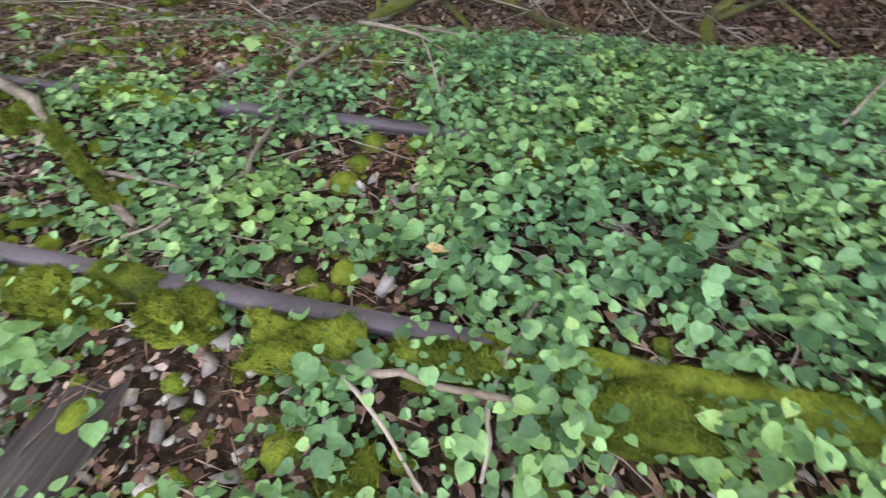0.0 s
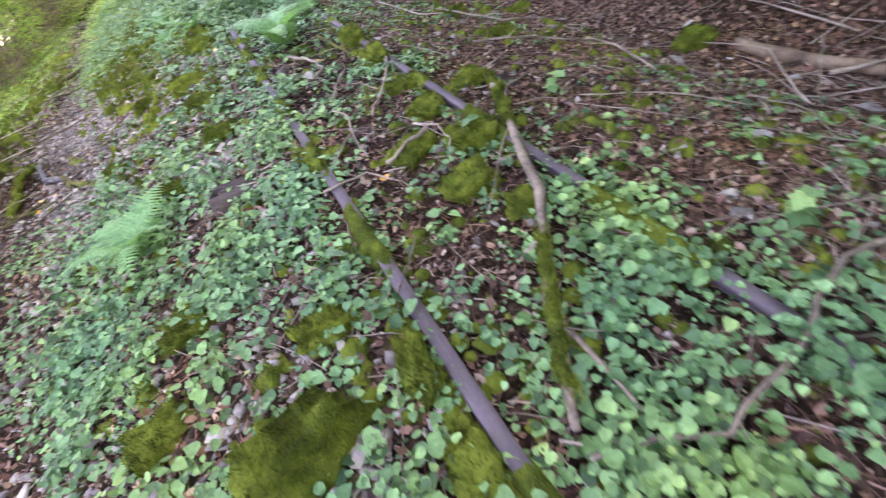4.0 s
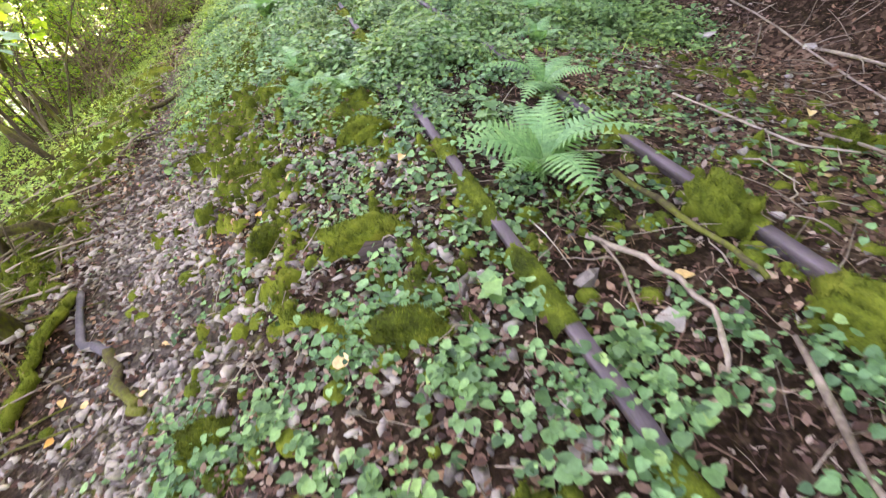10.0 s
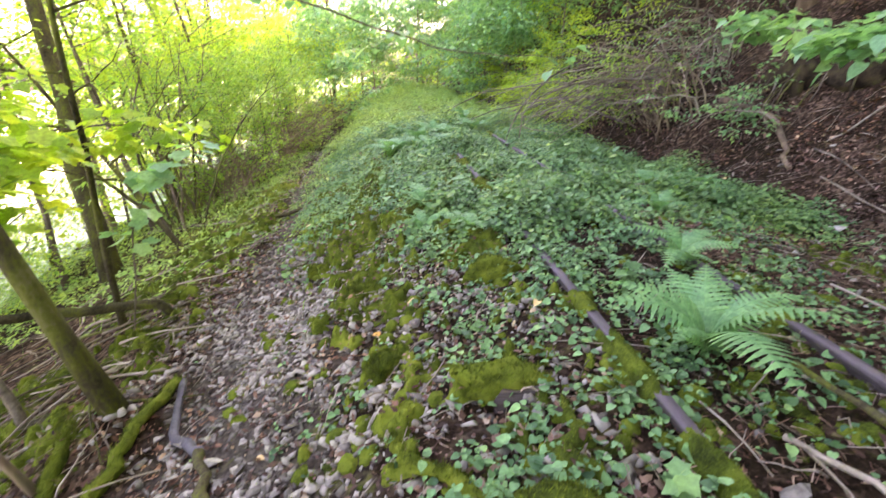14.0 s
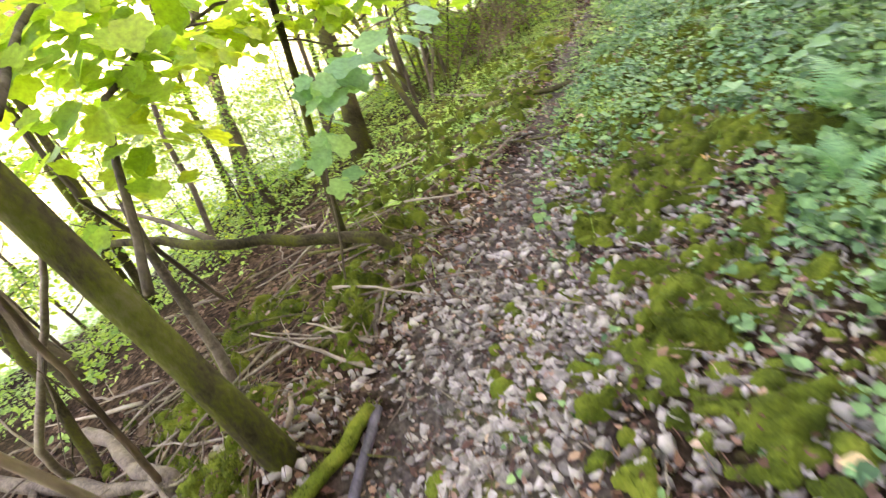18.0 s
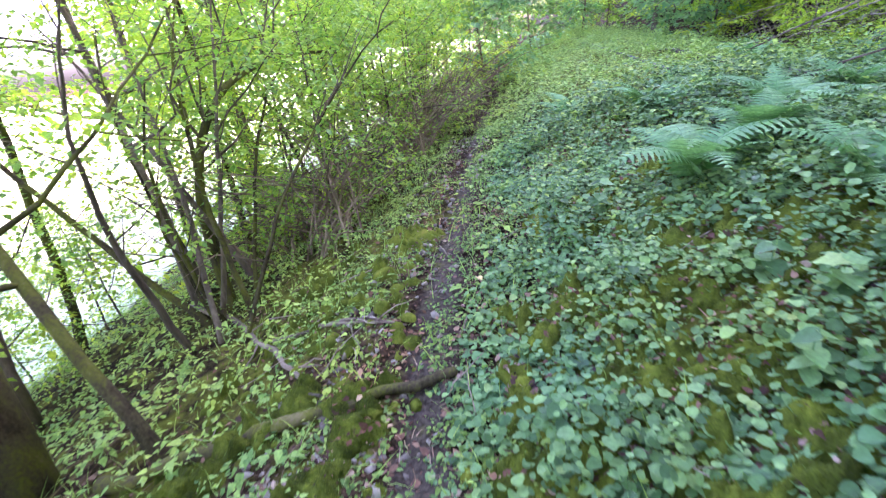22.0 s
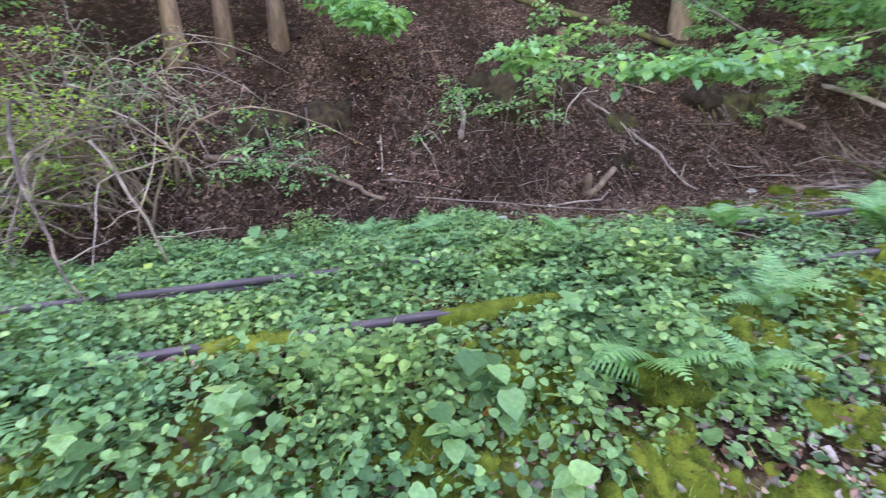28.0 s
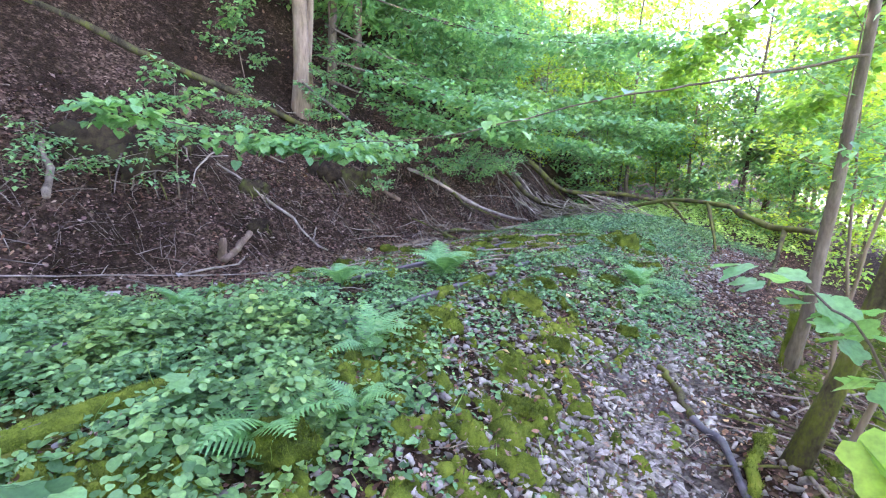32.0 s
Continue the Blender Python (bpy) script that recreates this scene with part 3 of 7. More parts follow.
def fuzz(points, size, r):
    n = len(points)
    return strewn(TUFT, points, r.uniform(0, 6.28, n), r.uniform(-0.7, 0.7, n), r.uniform(-0.6, 0.6, n), r.uniform(0.6, 1.3, n) * size)


def moss_sleeve(x, y0, y1, side, seed):
    """Moss grown over a rail between y0 and y1; side: -1, 1 or 0, where it hangs down."""
    r = np.random.default_rng(seed)
    n = max(5, int((y1 - y0) / 0.05))
    arc = [(-0.062, -0.13), (-0.05, -0.06), (-0.041, -0.012), (-0.02, 0.012), (0.02, 0.012), (0.041, -0.012), (0.05, -0.06), (0.062, -0.13)]
    k = len(arc)
    v = []
    for i in range(n):
        e = math.sin(math.pi * (i + 0.35) / (n - 0.3)) ** 0.45
        for a, b in arc:
            s = 1.0 + (0.55 * (0.5 + 0.5 * math.sin(i * 0.7 + seed)) if a * side > 0 else 0.0) * (b < -0.005)
            v.append((x + a * s * (0.78 + 0.30 * e) * r.uniform(0.82, 1.2), y0 + (y1 - y0) * i / (n - 1) + r.uniform(-0.008, 0.008), b * (1 if b < 0 else 1) + (e - 0.75) * 0.03 + r.uniform(-0.010, 0.012)))
    f = [(i * k + j, i * k + j + 1, (i + 1) * k + j + 1, (i + 1) * k + j) for i in range(n - 1) for j in range(k - 1)]
    v = np.array(v)
    tri = np.array([(a, b, c) for a, b, c, d in f] + [(a, c, d) for a, b, c, d in f])
    pick = tri[r.integers(0, len(tri), n * 210)]
    w = r.dirichlet((1, 1, 1), len(pick))
    pts = (v[pick] * w[..., None]).sum(1)
    vv, ff = joined([(v, tri), fuzz(pts, 0.013, r)])
    ob = solid("moss_sleeve", vv, ff, MOSS)
    tagged(ob, "green and ochre moss grown over a rusted rail", "moss", "moss on the rails")


NEAR_MOSS = [(-5.6, -4.3), (-3.35, -3.07), (-2.14, -1.5), (-1.15, -0.6), (-0.15, 0.35), (0.84, 1.36), (1.55, 2.12), (2.28, 2.55), (3.85, 4.4), (4.85, 5.85), (6.6, 7.15), (7.7, 8.6), (8.7, 9.9), (11, 12.4)]
FAR_MOSS = [(-5.6, -4.25), (-2.9, -2.15), (-1.6, -0.95), (-0.42, -0.14), (0.38, 0.66), (1.0, 1.42), (2.0, 2.25), (4.6, 5.2), (9.6, 10.4)]
for k, (a, b) in enumerate(NEAR_MOSS):
    moss_sleeve(0.0, a, b, -1, 40 + k)
for k, (a, b) in enumerate(FAR_MOSS):
    moss_sleeve(1.03, a, b, -1, 70 + k)


def sleeper(y, x0, x1, z, mossy, seed):
    """A rotten timber, split along its grain."""
    r = np.random.default_rng(seed)
    nx, prof = 16, [(-0.11, -0.12), (-0.115, -0.02), (-0.09, 0.0), (-0.03, 0.012), (0.03, -0.006), (0.085, 0.006), (0.115, -0.03), (0.11, -0.12)]
    offs = [r.uniform(-0.014, 0.012) for _ in prof]
    v = []
    for i in range(nx):
        t = i / (nx - 1)
        for (a, b), o in zip(prof, offs):
            v.append((x0 + (x1 - x0) * t + (r.uniform(-0.05, 0.05) if i in (0, nx - 1) else 0), y + a + r.uniform(-0.006, 0.006), z + b + o + r.uniform(-0.008, 0.006)))
    k = len(prof)
    f = [(i * k + j, i * k + (j + 1) % k, (i + 1) * k + (j + 1) % k, (i + 1) * k + j) for i in range(nx - 1) for j in range(k)]
    tri = [(a, c, b) for a, b, c, d in f] + [(a, d, c) for a, b, c, d in f]
    tri += [(0, j, j + 1) for j in range(1, k - 1)] + [((nx - 1) * k, (nx - 1) * k + j + 1, (nx - 1) * k + j) for j in range(1, k - 1)]
    ob = solid("sleeper", np.array(v), np.array(tri), SLEEPER)
    return tagged(ob, "mossy rotten timber sleeper under the rails" if mossy else "dark split timber sleeper under the rails", "sleeper", "railway sleepers")


SLEEPERS = [-8.2, -7.4, -6.6, -5.8, -5.0, -4.15, -3.3, -2.5, -1.62, -0.72, 0.15, 1.0, 1.85, 2.7, 3.5, 4.4, 5.2, 6.0, 6.9, 7.7, 8.5, 9.4, 10.2, 11.1, 12.0]
for k, y in enumerate(SLEEPERS):
    sleeper(y, -0.55 - 0.12 * (k % 3 == 0), 1.6, -0.065 if k == 9 else -0.095 if k == 6 else -0.12 - 0.02 * (k % 3), k % 2, 200 + k)

# ---- loose ground things ----
CUSHIONS = [cushion(s) for s in range(5)]


def moss_mound(x, y, sx, sy, sz, yaw, seed, label="thick cushion of green moss on the ballast"):
    """One large cushion of moss with a fuzzy skin."""
    r = np.random.default_rng(seed)
    bm = bmesh.new()
    bmesh.ops.create_icosphere(bm, subdivisions=3, radius=1.0)
    v = np.array([p.co for p in bm.verts])
    f = np.array([[q.index for q in p.verts] for p in bm.faces])
    bm.free()
    lump = 0.7 + 0.7 * np.abs(vnoise(v[:, 0] * 2 + seed, v[:, 1] * 2 + v[:, 2] * 1.2, 0.9)) + 0.4 * np.abs(vnoise(v[:, 0] * 5 + v[:, 2] * 3, v[:, 1] * 5 + seed, 0.9)) + 0.06 * vnoise(v[:, 0] * 6, v[:, 1] * 6 + seed + v[:, 2] * 5, 0.9)
    v = np.sign(v) * np.abs(v) ** 0.75 * lump[:, None] * np.array([sx, sy, sz])
    pick = f[r.integers(0, len(f), 4500)]
    w = r.dirichlet((1, 1, 1), len(pick))
    pts = (v[pick] * w[..., None]).sum(1)
    v, f = joined([(v, f), fuzz(pts, r.choice([0.014, 0.026], len(pts)), r)])
    ob = solid("moss_mound", v, f, MOSS, None, "", True)
    ob.matrix_world = pose(x, y, float(height(x, y)) + 0.2 * sz, 0, 0, yaw)
    return tagged(ob, label, "moss", "moss mounds")


MOUNDS_A = [
    (-0.55, -2.66, 0.22, 0.13, 0.23, 14),
    (-0.35, -2.2, 0.16, 0.10, 0.10, 0),
    (0.85, -1.35, 0.20, 0.16, 0.13, 0),
    (1.3, -0.55, 0.20, 0.13, 0.08, 20),
    (0.85, -0.75, 0.18, 0.14, 0.08, 30),
    (0.95, 0.46, 0.11, 0.19, 0.16, 10),
    (2.35, 1.6, 0.17, 0.11, 0.10, 15),
    (3.3, 1.7, 0.20, 0.12, 0.10, 0),
    (-0.55, 1.15, 0.20, 0.10, 0.10, -15),
    (-0.62, 1.9, 0.24, 0.11, 0.12, 0),
    (0.98, 1.2, 0.11, 0.19, 0.17, 0),
    (-0.75, 4.9, 0.25, 0.16, 0.13, 0),
    (-0.6, 5.5, 0.22, 0.16, 0.12, 40),
]
MOUNDS_B = [
    (-0.4, 3.1, 0.22, 0.14, 0.12, 0),
    (-0.75, 6.1, 0.20, 0.14, 0.11, 0),
    (-1.2, 2.4, 0.18, 0.10, 0.09, 30),
    (-0.95, -0.15, 0.2, 0.1, 0.1, 0),
    (2.2, 0.35, 0.15, 0.1, 0.08, 0),
    (3.6, -0.7, 0.22, 0.13, 0.12, 0),
    (-0.5, 0.3, 0.17, 0.1, 0.09, 10),
    (-1.55, 1.2, 0.14, 0.1, 0.08, 0),
    (-1.4, 3.5, 0.16, 0.11, 0.08, 0),
    (-1.9, 4.4, 0.15, 0.1, 0.08, 0),
    (-0.6, -4.0, 0.18, 0.12, 0.09, 0),
    (-3.35, 3.9, 0.14, 0.10, 0.06, 0),
    (-3.5, 4.6, 0.13, 0.1, 0.06, 0),
]
MOUNDS_C = [
    (-0.11, -3.05, 0.10, 0.22, 0.10, 4),
    (-0.10, -3.45, 0.09, 0.16, 0.10, 0),
    (-0.12, -3.85, 0.10, 0.22, 0.11, -4),
    (-0.10, -4.25, 0.08, 0.18, 0.09, 0),
    (-0.13, -4.7, 0.11, 0.24, 0.09, 6),
    (-0.10, -2.6, 0.07, 0.18, 0.09, 0),
    (-0.45, -4.1, 0.14, 0.10, 0.06, 30),
    (-0.75, -3.75, 0.15, 0.11, 0.07, -20),
    (0.62, -1.75, 0.18, 0.14, 0.10, 0),
    (0.55, -1.2, 0.2, 0.12, 0.07, 40),
    (0.75, -2.1, 0.12, 0.10, 0.07, 0),
    (-1.15, -2.1, 0.18, 0.12, 0.09, 20),
    (-0.95, -1.6, 0.16, 0.13, 0.08, 0),
    (-0.9, -2.95, 0.16, 0.1, 0.07, 0),
    (0.9, -0.2, 0.2, 0.13, 0.07, 10),
]
for k, (x, y, sx, sy, sz, yaw) in enumerate(MOUNDS_A + MOUNDS_B + MOUNDS_C):
    s = 0.85 if k == 0 else 0.78
    moss_mound(x, y, s * sx, s * sy, s * sz, yaw, 500 + k)


def spread(n, x0, x1, y0, y1, weight, seed):
    """Up to n places in a rectangle, kept by weight(x, y)."""
    r = np.random.default_rng(seed)
    x, y = r.uniform(x0, x1, n), r.uniform(y0, y1, n)
    keep = r.random(n) < weight(x, y)
    return x[keep], y[keep], r


# lumpy moss carpet


def moss_rise(x, y):
    """Height of the moss over the ground; under zero where there is none."""
    m = 0.8 * zone_moss(x, y) * (1 - 0.8 * zone_path(x, y)) + 0.42 * vnoise(x + 5, y, 0.17) + 0.36 * vnoise(x, y + 3, 0.075)
    cover = np.clip((m - 0.66) / 0.26, -1, 1)
    lumps = 0.075 * np.abs(vnoise(x, y + 9, 0.13)) ** 0.8 + 0.045 * np.abs(vnoise(x + 3, y, 0.06)) ** 0.8 + 0.008 * vnoise(x, y, 0.03)
    return np.where(cover > 0, cover ** 0.5 * (0.010 + 1.35 * lumps), cover * 0.05)


def moss_carpet():
    step = 0.017
    xs, ys = np.arange(-4.8, 3.4, step), np.arange(-5.6, 9.6, step)
    gx, gy = np.meshgrid(xs, ys, indexing="ij")
    rise = moss_rise(gx, gy)
    v = np.stack([gx, gy, height(gx, gy) + rise - 0.004], -1).reshape(-1, 3)
    ny = len(ys)
    i, j = np.meshgrid(np.arange(len(xs) - 1), np.arange(ny - 1), indexing="ij")
    up = (np.maximum(np.maximum(rise[:-1, :-1], rise[1:, :-1]), np.maximum(rise[:-1, 1:], rise[1:, 1:])) > 0).ravel()
    a = (i * ny + j).ravel()[up]
    f = np.vstack([np.stack([a, a + ny, a + ny + 1], -1), np.stack([a, a + ny + 1, a + 1], -1)])
    used, back = np.unique(f, return_inverse=True)
    return v[used], back.reshape(-1, 3)


pieces = [moss_carpet()]
gx, gy, r2 = spread(1000000, -4.8, 3.4, -5.6, 9.6, lambda a, b: (moss_rise(a, b) > 0.004) * np.interp(b, [-5, 7, 9.6], [1, 1, 0.4]), 12)
pieces.append(fuzz(np.stack([gx, gy, height(gx, gy) + moss_rise(gx, gy) - 0.006], -1), np.where(r2.random(len(gx)) < 0.3, 0.032, 0.018), r2))
# rounded cushions, large and small, on the shoulder and the slope's edge
cx, cy, r2 = spread(21000, -4.6, 3.2, -5.2, 9.0, lambda a, b: np.clip(1.3 * zone_moss(a, b) * (1 - 0.92 * zone_path(a, b)) + 0.10 * box(a, -0.2, 3.2, 0.3) * box(b, -5, 3, 1), 0, 1) * (0.55 + 0.6 * vnoise(a, b, 0.35)), 14)
cs = 0.032 + 0.115 * r2.random(len(cx)) ** 2.8
for q in range(5):
    pick = np.arange(len(cx))[q::5]
    n = len(pick)
    pieces.append(strewn(CUSHIONS[q], np.stack([cx[pick], cy[pick], height(cx[pick], cy[pick]) + 0.5 * np.maximum(moss_rise(cx[pick], cy[pick]), 0)], -1), r2.uniform(0, 6.28, n), r2.normal(0, 0.15, n), r2.normal(0, 0.15, n), np.stack([cs[pick], cs[pick] * r2.uniform(0.7, 1.1, n), cs[pick] * r2.uniform(0.5, 1.15, n)], -1)))
k = np.repeat(np.arange(len(cx)), (cs * 330).astype(int))
ang, out = r2.uniform(0, 6.28, len(k)), 0.5 * np.sqrt(r2.random(len(k)))
fx, fy = cx[k] + out * np.cos(ang) * cs[k], cy[k] + out * np.sin(ang) * cs[k]
dome = 0.40 * np.sqrt(np.maximum(0, 1 - (out / 0.52) ** 2)) - 0.08
pieces.append(fuzz(np.stack([fx, fy, height(fx, fy) + 0.5 * np.maximum(moss_rise(cx[k], cy[k]), 0) + dome * cs[k] - 0.004], -1), 0.017, r2))
for rail_x in (0.0, 1.03):
    n = 500
    cy = r2.uniform(-6.5, 11, n)
    cy = cy[vnoise(cy * 0 + rail_x * 7, cy, 0.5) > -0.1]
    n = len(cy)
    cx = rail_x + r2.choice([-1, 1, -1], n) * r2.uniform(0.05, 0.12, n)
    cs = r2.uniform(0.05, 0.10, n)
    pieces.append(strewn(CUSHIONS[1], np.stack([cx, cy, height(cx, cy)], -1), r2.uniform(0, 6.28, n), r2.normal(0, 0.2, n), r2.normal(0, 0.2, n), cs))
    k = np.repeat(np.arange(n), 16)
    fx, fy = cx[k] + r2.normal(0, 0.3, len(k)) * cs[k], cy[k] + r2.normal(0, 0.3, len(k)) * cs[k]
    pieces.append(fuzz(np.stack([fx, fy, height(fx, fy) + 0.22 * cs[k]], -1), 0.022, r2))
tagged(solid("moss_cushions", *joined(pieces), MOSS), "small cushions of green moss on the ballast shoulder", "moss", kind="stuff")

# ballast stones
PEBBLES = [pebble(s) for s in range(8)]
for me, _, _ in PEBBLES:
    me.materials.append(STONE)
stone_weight = lambda a, b: np.clip(zone_path(a, b) * (0.8 * box(b, 1.3, 5.6, 1.0) + 0.16 * box(b, -9, 1.3, 1.0)) + 0.55 * np.exp(-(((a + 0.45) / 0.25) ** 2) - ((b + 2.95) / 0.3) ** 2) + 0.7 * np.exp(-(((a + 0.6) / 0.3) ** 2) - ((b + 0.1) / 0.4) ** 2) + 0.08 * box(a, -2.1, -0.6, 0.2) * box(b, 1, 6, 0.5) + 0.06 * box(a, -2, -0.1, 0.2) * box(b, -6, 0, 0.5) + 0.5 * box(a, -2.2, -0.2, 0.2) * box(b, -0.5, 5, 1) + 0.15 * box(a, -2.2, -0.2, 0.2) * box(b, -6, -1, 1) + 0.03 * box(a, -0.2, 3.6, 0.2) * box(b, -6, 4, 1) + 0.1 * box(a, -3.6, -2.8, 0.3) * box(b, -2, 14, 1), 0, 1) * (0.75 + 0.5 * vnoise(a, b, 0.5))
x, y, r = spread(190000, -3.8, 3.6, -9, 14, stone_weight, 21)
size = 0.032 + 0.055 * r.random(len(x)) ** 2.2
order = np.argsort(np.abs(y - 3.0) + 3 * np.abs(x - path_x(y) - 0.15) - 30 * size)
near, rest = order[:300], order[300:]
for k in near:
    ob = new("stone", PEBBLES[k % 8][0])
    ob.parent = ground
    s = size[k]
    ob.matrix_world = Matrix.Translation((x[k], y[k], float(height(x[k], y[k])) + 0.14 * s + 0.3 * max(0.0, float(moss_rise(x[k], y[k]))))) @ pose(0, 0, 0, r.uniform(-25, 25), r.uniform(-25, 25), r.uniform(0, 360)) @ Matrix.Diagonal((s * r.uniform(1, 1.6), s * r.uniform(0.8, 1.1), s * r.uniform(0.7, 1.1), 1))
pieces = []
for k in range(8):
    s = rest[k::8]
    n = len(s)
    pieces.append(strewn(PEBBLES[k][1:], np.stack([x[s], y[s], height(x[s], y[s]) + 0.16 * size[s] + 0.3 * np.maximum(moss_rise(x[s], y[s]), 0)], -1), r.uniform(0, 6.28, n), r.normal(0, 0.3, n), r.normal(0, 0.3, n), size[s][:, None] * r.uniform(0.75, 1.5, (n, 3))))
tagged(solid("ballast", *joined(pieces), STONE), "grey angular ballast stones along the footpath", "gravel", kind="stuff")

# dead leaves
lit_weight = lambda a, b: np.clip(np.clip(0.5 + 0.8 * vnoise(a, b, 0.7), 0.08, 1) * box(a, 3.4, 7.5, 0.4) + 0.95 * box(a, 1.2, 4.2, 0.3) * box(b, -9, 0, 1) + 0.5 * box(a, 1.2, 3, 0.3) * box(b, 0, 5, 1) + 0.7 * box(a, 0, 1.1, 0.1) * box(b, -9, 1, 1) + 0.5 * box(a, -2.2, 0, 0.3) * box(b, -9, 1.5, 1) + 0.65 * box(a, -3.4, -0.1, 0.3) * (1 - 0.6 * zone_path(a, b) * (b > 5)) + 0.3 * box(a, -5.0, -2.9, 0.2) * box(b, -4, 3.5, 1) + 0.1 * box(a, -5.0, -2.9, 0.2) * box(b, 3.5, 9, 1), 0, 1)
x, y, r = spread(230000, -5, 7.8, -10, 13, lit_weight, 31)
n = len(x)
pos = np.stack([x, y, height(x, y) + r.uniform(0.0, 0.015, n) + 0.8 * np.maximum(moss_rise(x, y), 0)], -1)
v, f = strewn(dry_leaf(), pos, r.uniform(0, 6.28, n), r.normal(0, 0.35, n), r.normal(0, 0.35, n), (0.015 + 0.045 * r.random(n) ** 1.6) * np.interp(x, [3, 4.5], [1, 1.6]))
tagged(solid("leaf_litter", v, f, DEAD), "brown dead leaves strewn over soil", "leaf litter", kind="stuff")
x, y, r = spread(16000, 6.5, 26, -30, 30, lambda a, b: np.clip(0.35 + 0.7 * vnoise(a, b, 1.5), 0, 1), 32)
n = len(x)
v, f = strewn(dry_leaf(), np.stack([x, y, height(x, y) + 0.01], -1), r.uniform(0, 6.28, n), r.normal(0, 0.5, n), r.normal(0, 0.5, n), r.uniform(0.07, 0.16, n))
tagged(solid("hill_litter", v, f, DEAD), "brown dead leaves on the wooded slope", "leaf litter", kind="stuff")


def ground_cover(name, n, area, weight, seed, leaves, size, tall, material, label, shape=None, gap=0.05):
    """Low plants, each a whorl of leaves at two heights."""
    x, y, r = spread(n, *area, weight, seed)
    m = len(x)
    reach = r.uniform(0.42, 1.3, m)
    lift = tall * (0.35 + 0.9 * r.random(m)) * (0.6 + 0.7 * np.clip(zone_green(x, y), 0, 1) * (np.interp(y, [-4.4, -4, -2, 3, 5], [1.7, 1.0, 0.5, 0.6, 1.5]) + 0.8 * np.exp(-(((x - 0.2) / 0.5) ** 2) - ((y - 0.25) / 0.45) ** 2)))
    lift = lift * np.where(y > 4, 0.75 + 0.9 * np.clip(vnoise(x + 2, y, 0.8) + 0.4 * vnoise(x, y, 0.3), -0.5, 1), 1.0)
    lift = lift * np.where(y > 5, np.clip(np.abs(x - path_x(y)) / 0.9, 0.22, 1), 1.0)
    lift = lift * np.where((y > 3) & (y < 9), np.interp(x, [0.9, 1.6, 2.6, 3.6], [1.0, 0.65, 0.6, 0.9]), 1.0)
    by_rail = np.exp(-(((x + 0.12) / 0.2) ** 2)) + np.exp(-(((x - 0.9) / 0.2) ** 2))
    lift = lift * (1 - (0.25 + 0.4 * box(y, 4.8, 7.5, 0.3)) * np.clip(by_rail, 0, 1) * (y > 4))
    pos, yaw, tilt, roll, sz = [], [], [], [], []
    first = r.uniform(0, 6.28, m)
    base = np.stack([x, y, height(x, y)], -1)
    for k in range(leaves):
        keep = r.random(m) < (1.0 if k < 2 else 0.75)
        a = first + k * (3.1416 if k % 2 else 1.65) + r.normal(0, 0.3, m)
        h = lift * (1.0 - 0.28 * (k // 2)) + r.normal(0, 0.008, m)
        d = gap * reach * (0.25 + 0.45 * (k // 2))
        p = base + np.stack([-np.sin(a) * d, np.cos(a) * d, np.maximum(h, 0.01)], -1)
        s = reach * r.uniform(size[0], size[1], m) * np.interp(y, [0.6, 1.6, 4.5, 6, 8], [1.0, 0.9, 0.95, 0.88, 0.74])
        pos.append(p[keep]), yaw.append(a[keep]), sz.append(s[keep])
        tilt.append(r.normal(-0.12, 0.30, m)[keep]), roll.append(r.normal(0, 0.26, m)[keep])
    v, f = strewn(heart_leaf() if shape is None else shape, np.vstack(pos), np.concatenate(yaw), np.concatenate(tilt), np.concatenate(roll), np.concatenate(sz))
    tagged(solid(name, v, f, material), label, "ground plants", kind="stuff")


ground_cover("ground_cover", 70000, (-3.0, 4.1, -9, 7.5), lambda a, b: 0.8 * zone_green(a, b) ** 1.25 * np.interp(b, [5.6, 6.6, 7.5], [1, 0.6, 0.3]), 41, 5, (0.024, 0.056), 0.085, LEAF, "heart-shaped green leaves of low plants over the track")
ground_cover("small_seedlings", 14000, (-3.6, 3.6, -7, 10), lambda a, b: 0.025 + 0.3 * zone_green(a, b), 42, 4, (0.018, 0.035), 0.03, LEAF, "tiny seedlings among moss and stones", plain_heart(), 0.02)
ground_cover("far_cover", 30000, (-3.0, 3.6, 8, 42), lambda a, b: 0.8 * zone_green(a, b) * np.interp(b, [8, 13], [0.1, 1]), 43, 5, (0.06, 0.13), 0.2, HERB, "bright green herbs covering the track ahead", kite_leaf(), 0.09)
ground_cover("low_herbs", 51000, (-2.6, 4.1, 3.6, 13), lambda a, b: np.clip(zone_green(a, b), 0, 1) ** 1.7 * np.interp(a - path_x(b), [0.2, 1.4], [0.3, 1]) * np.interp(b, [3.6, 4.8, 10, 13], [0.15, 1, 1, 0.3]), 46, 8, (0.030, 0.066), 0.19, LOWHERB, "low bushy plants with layered rounded leaves", round_leaf(), 0.05)
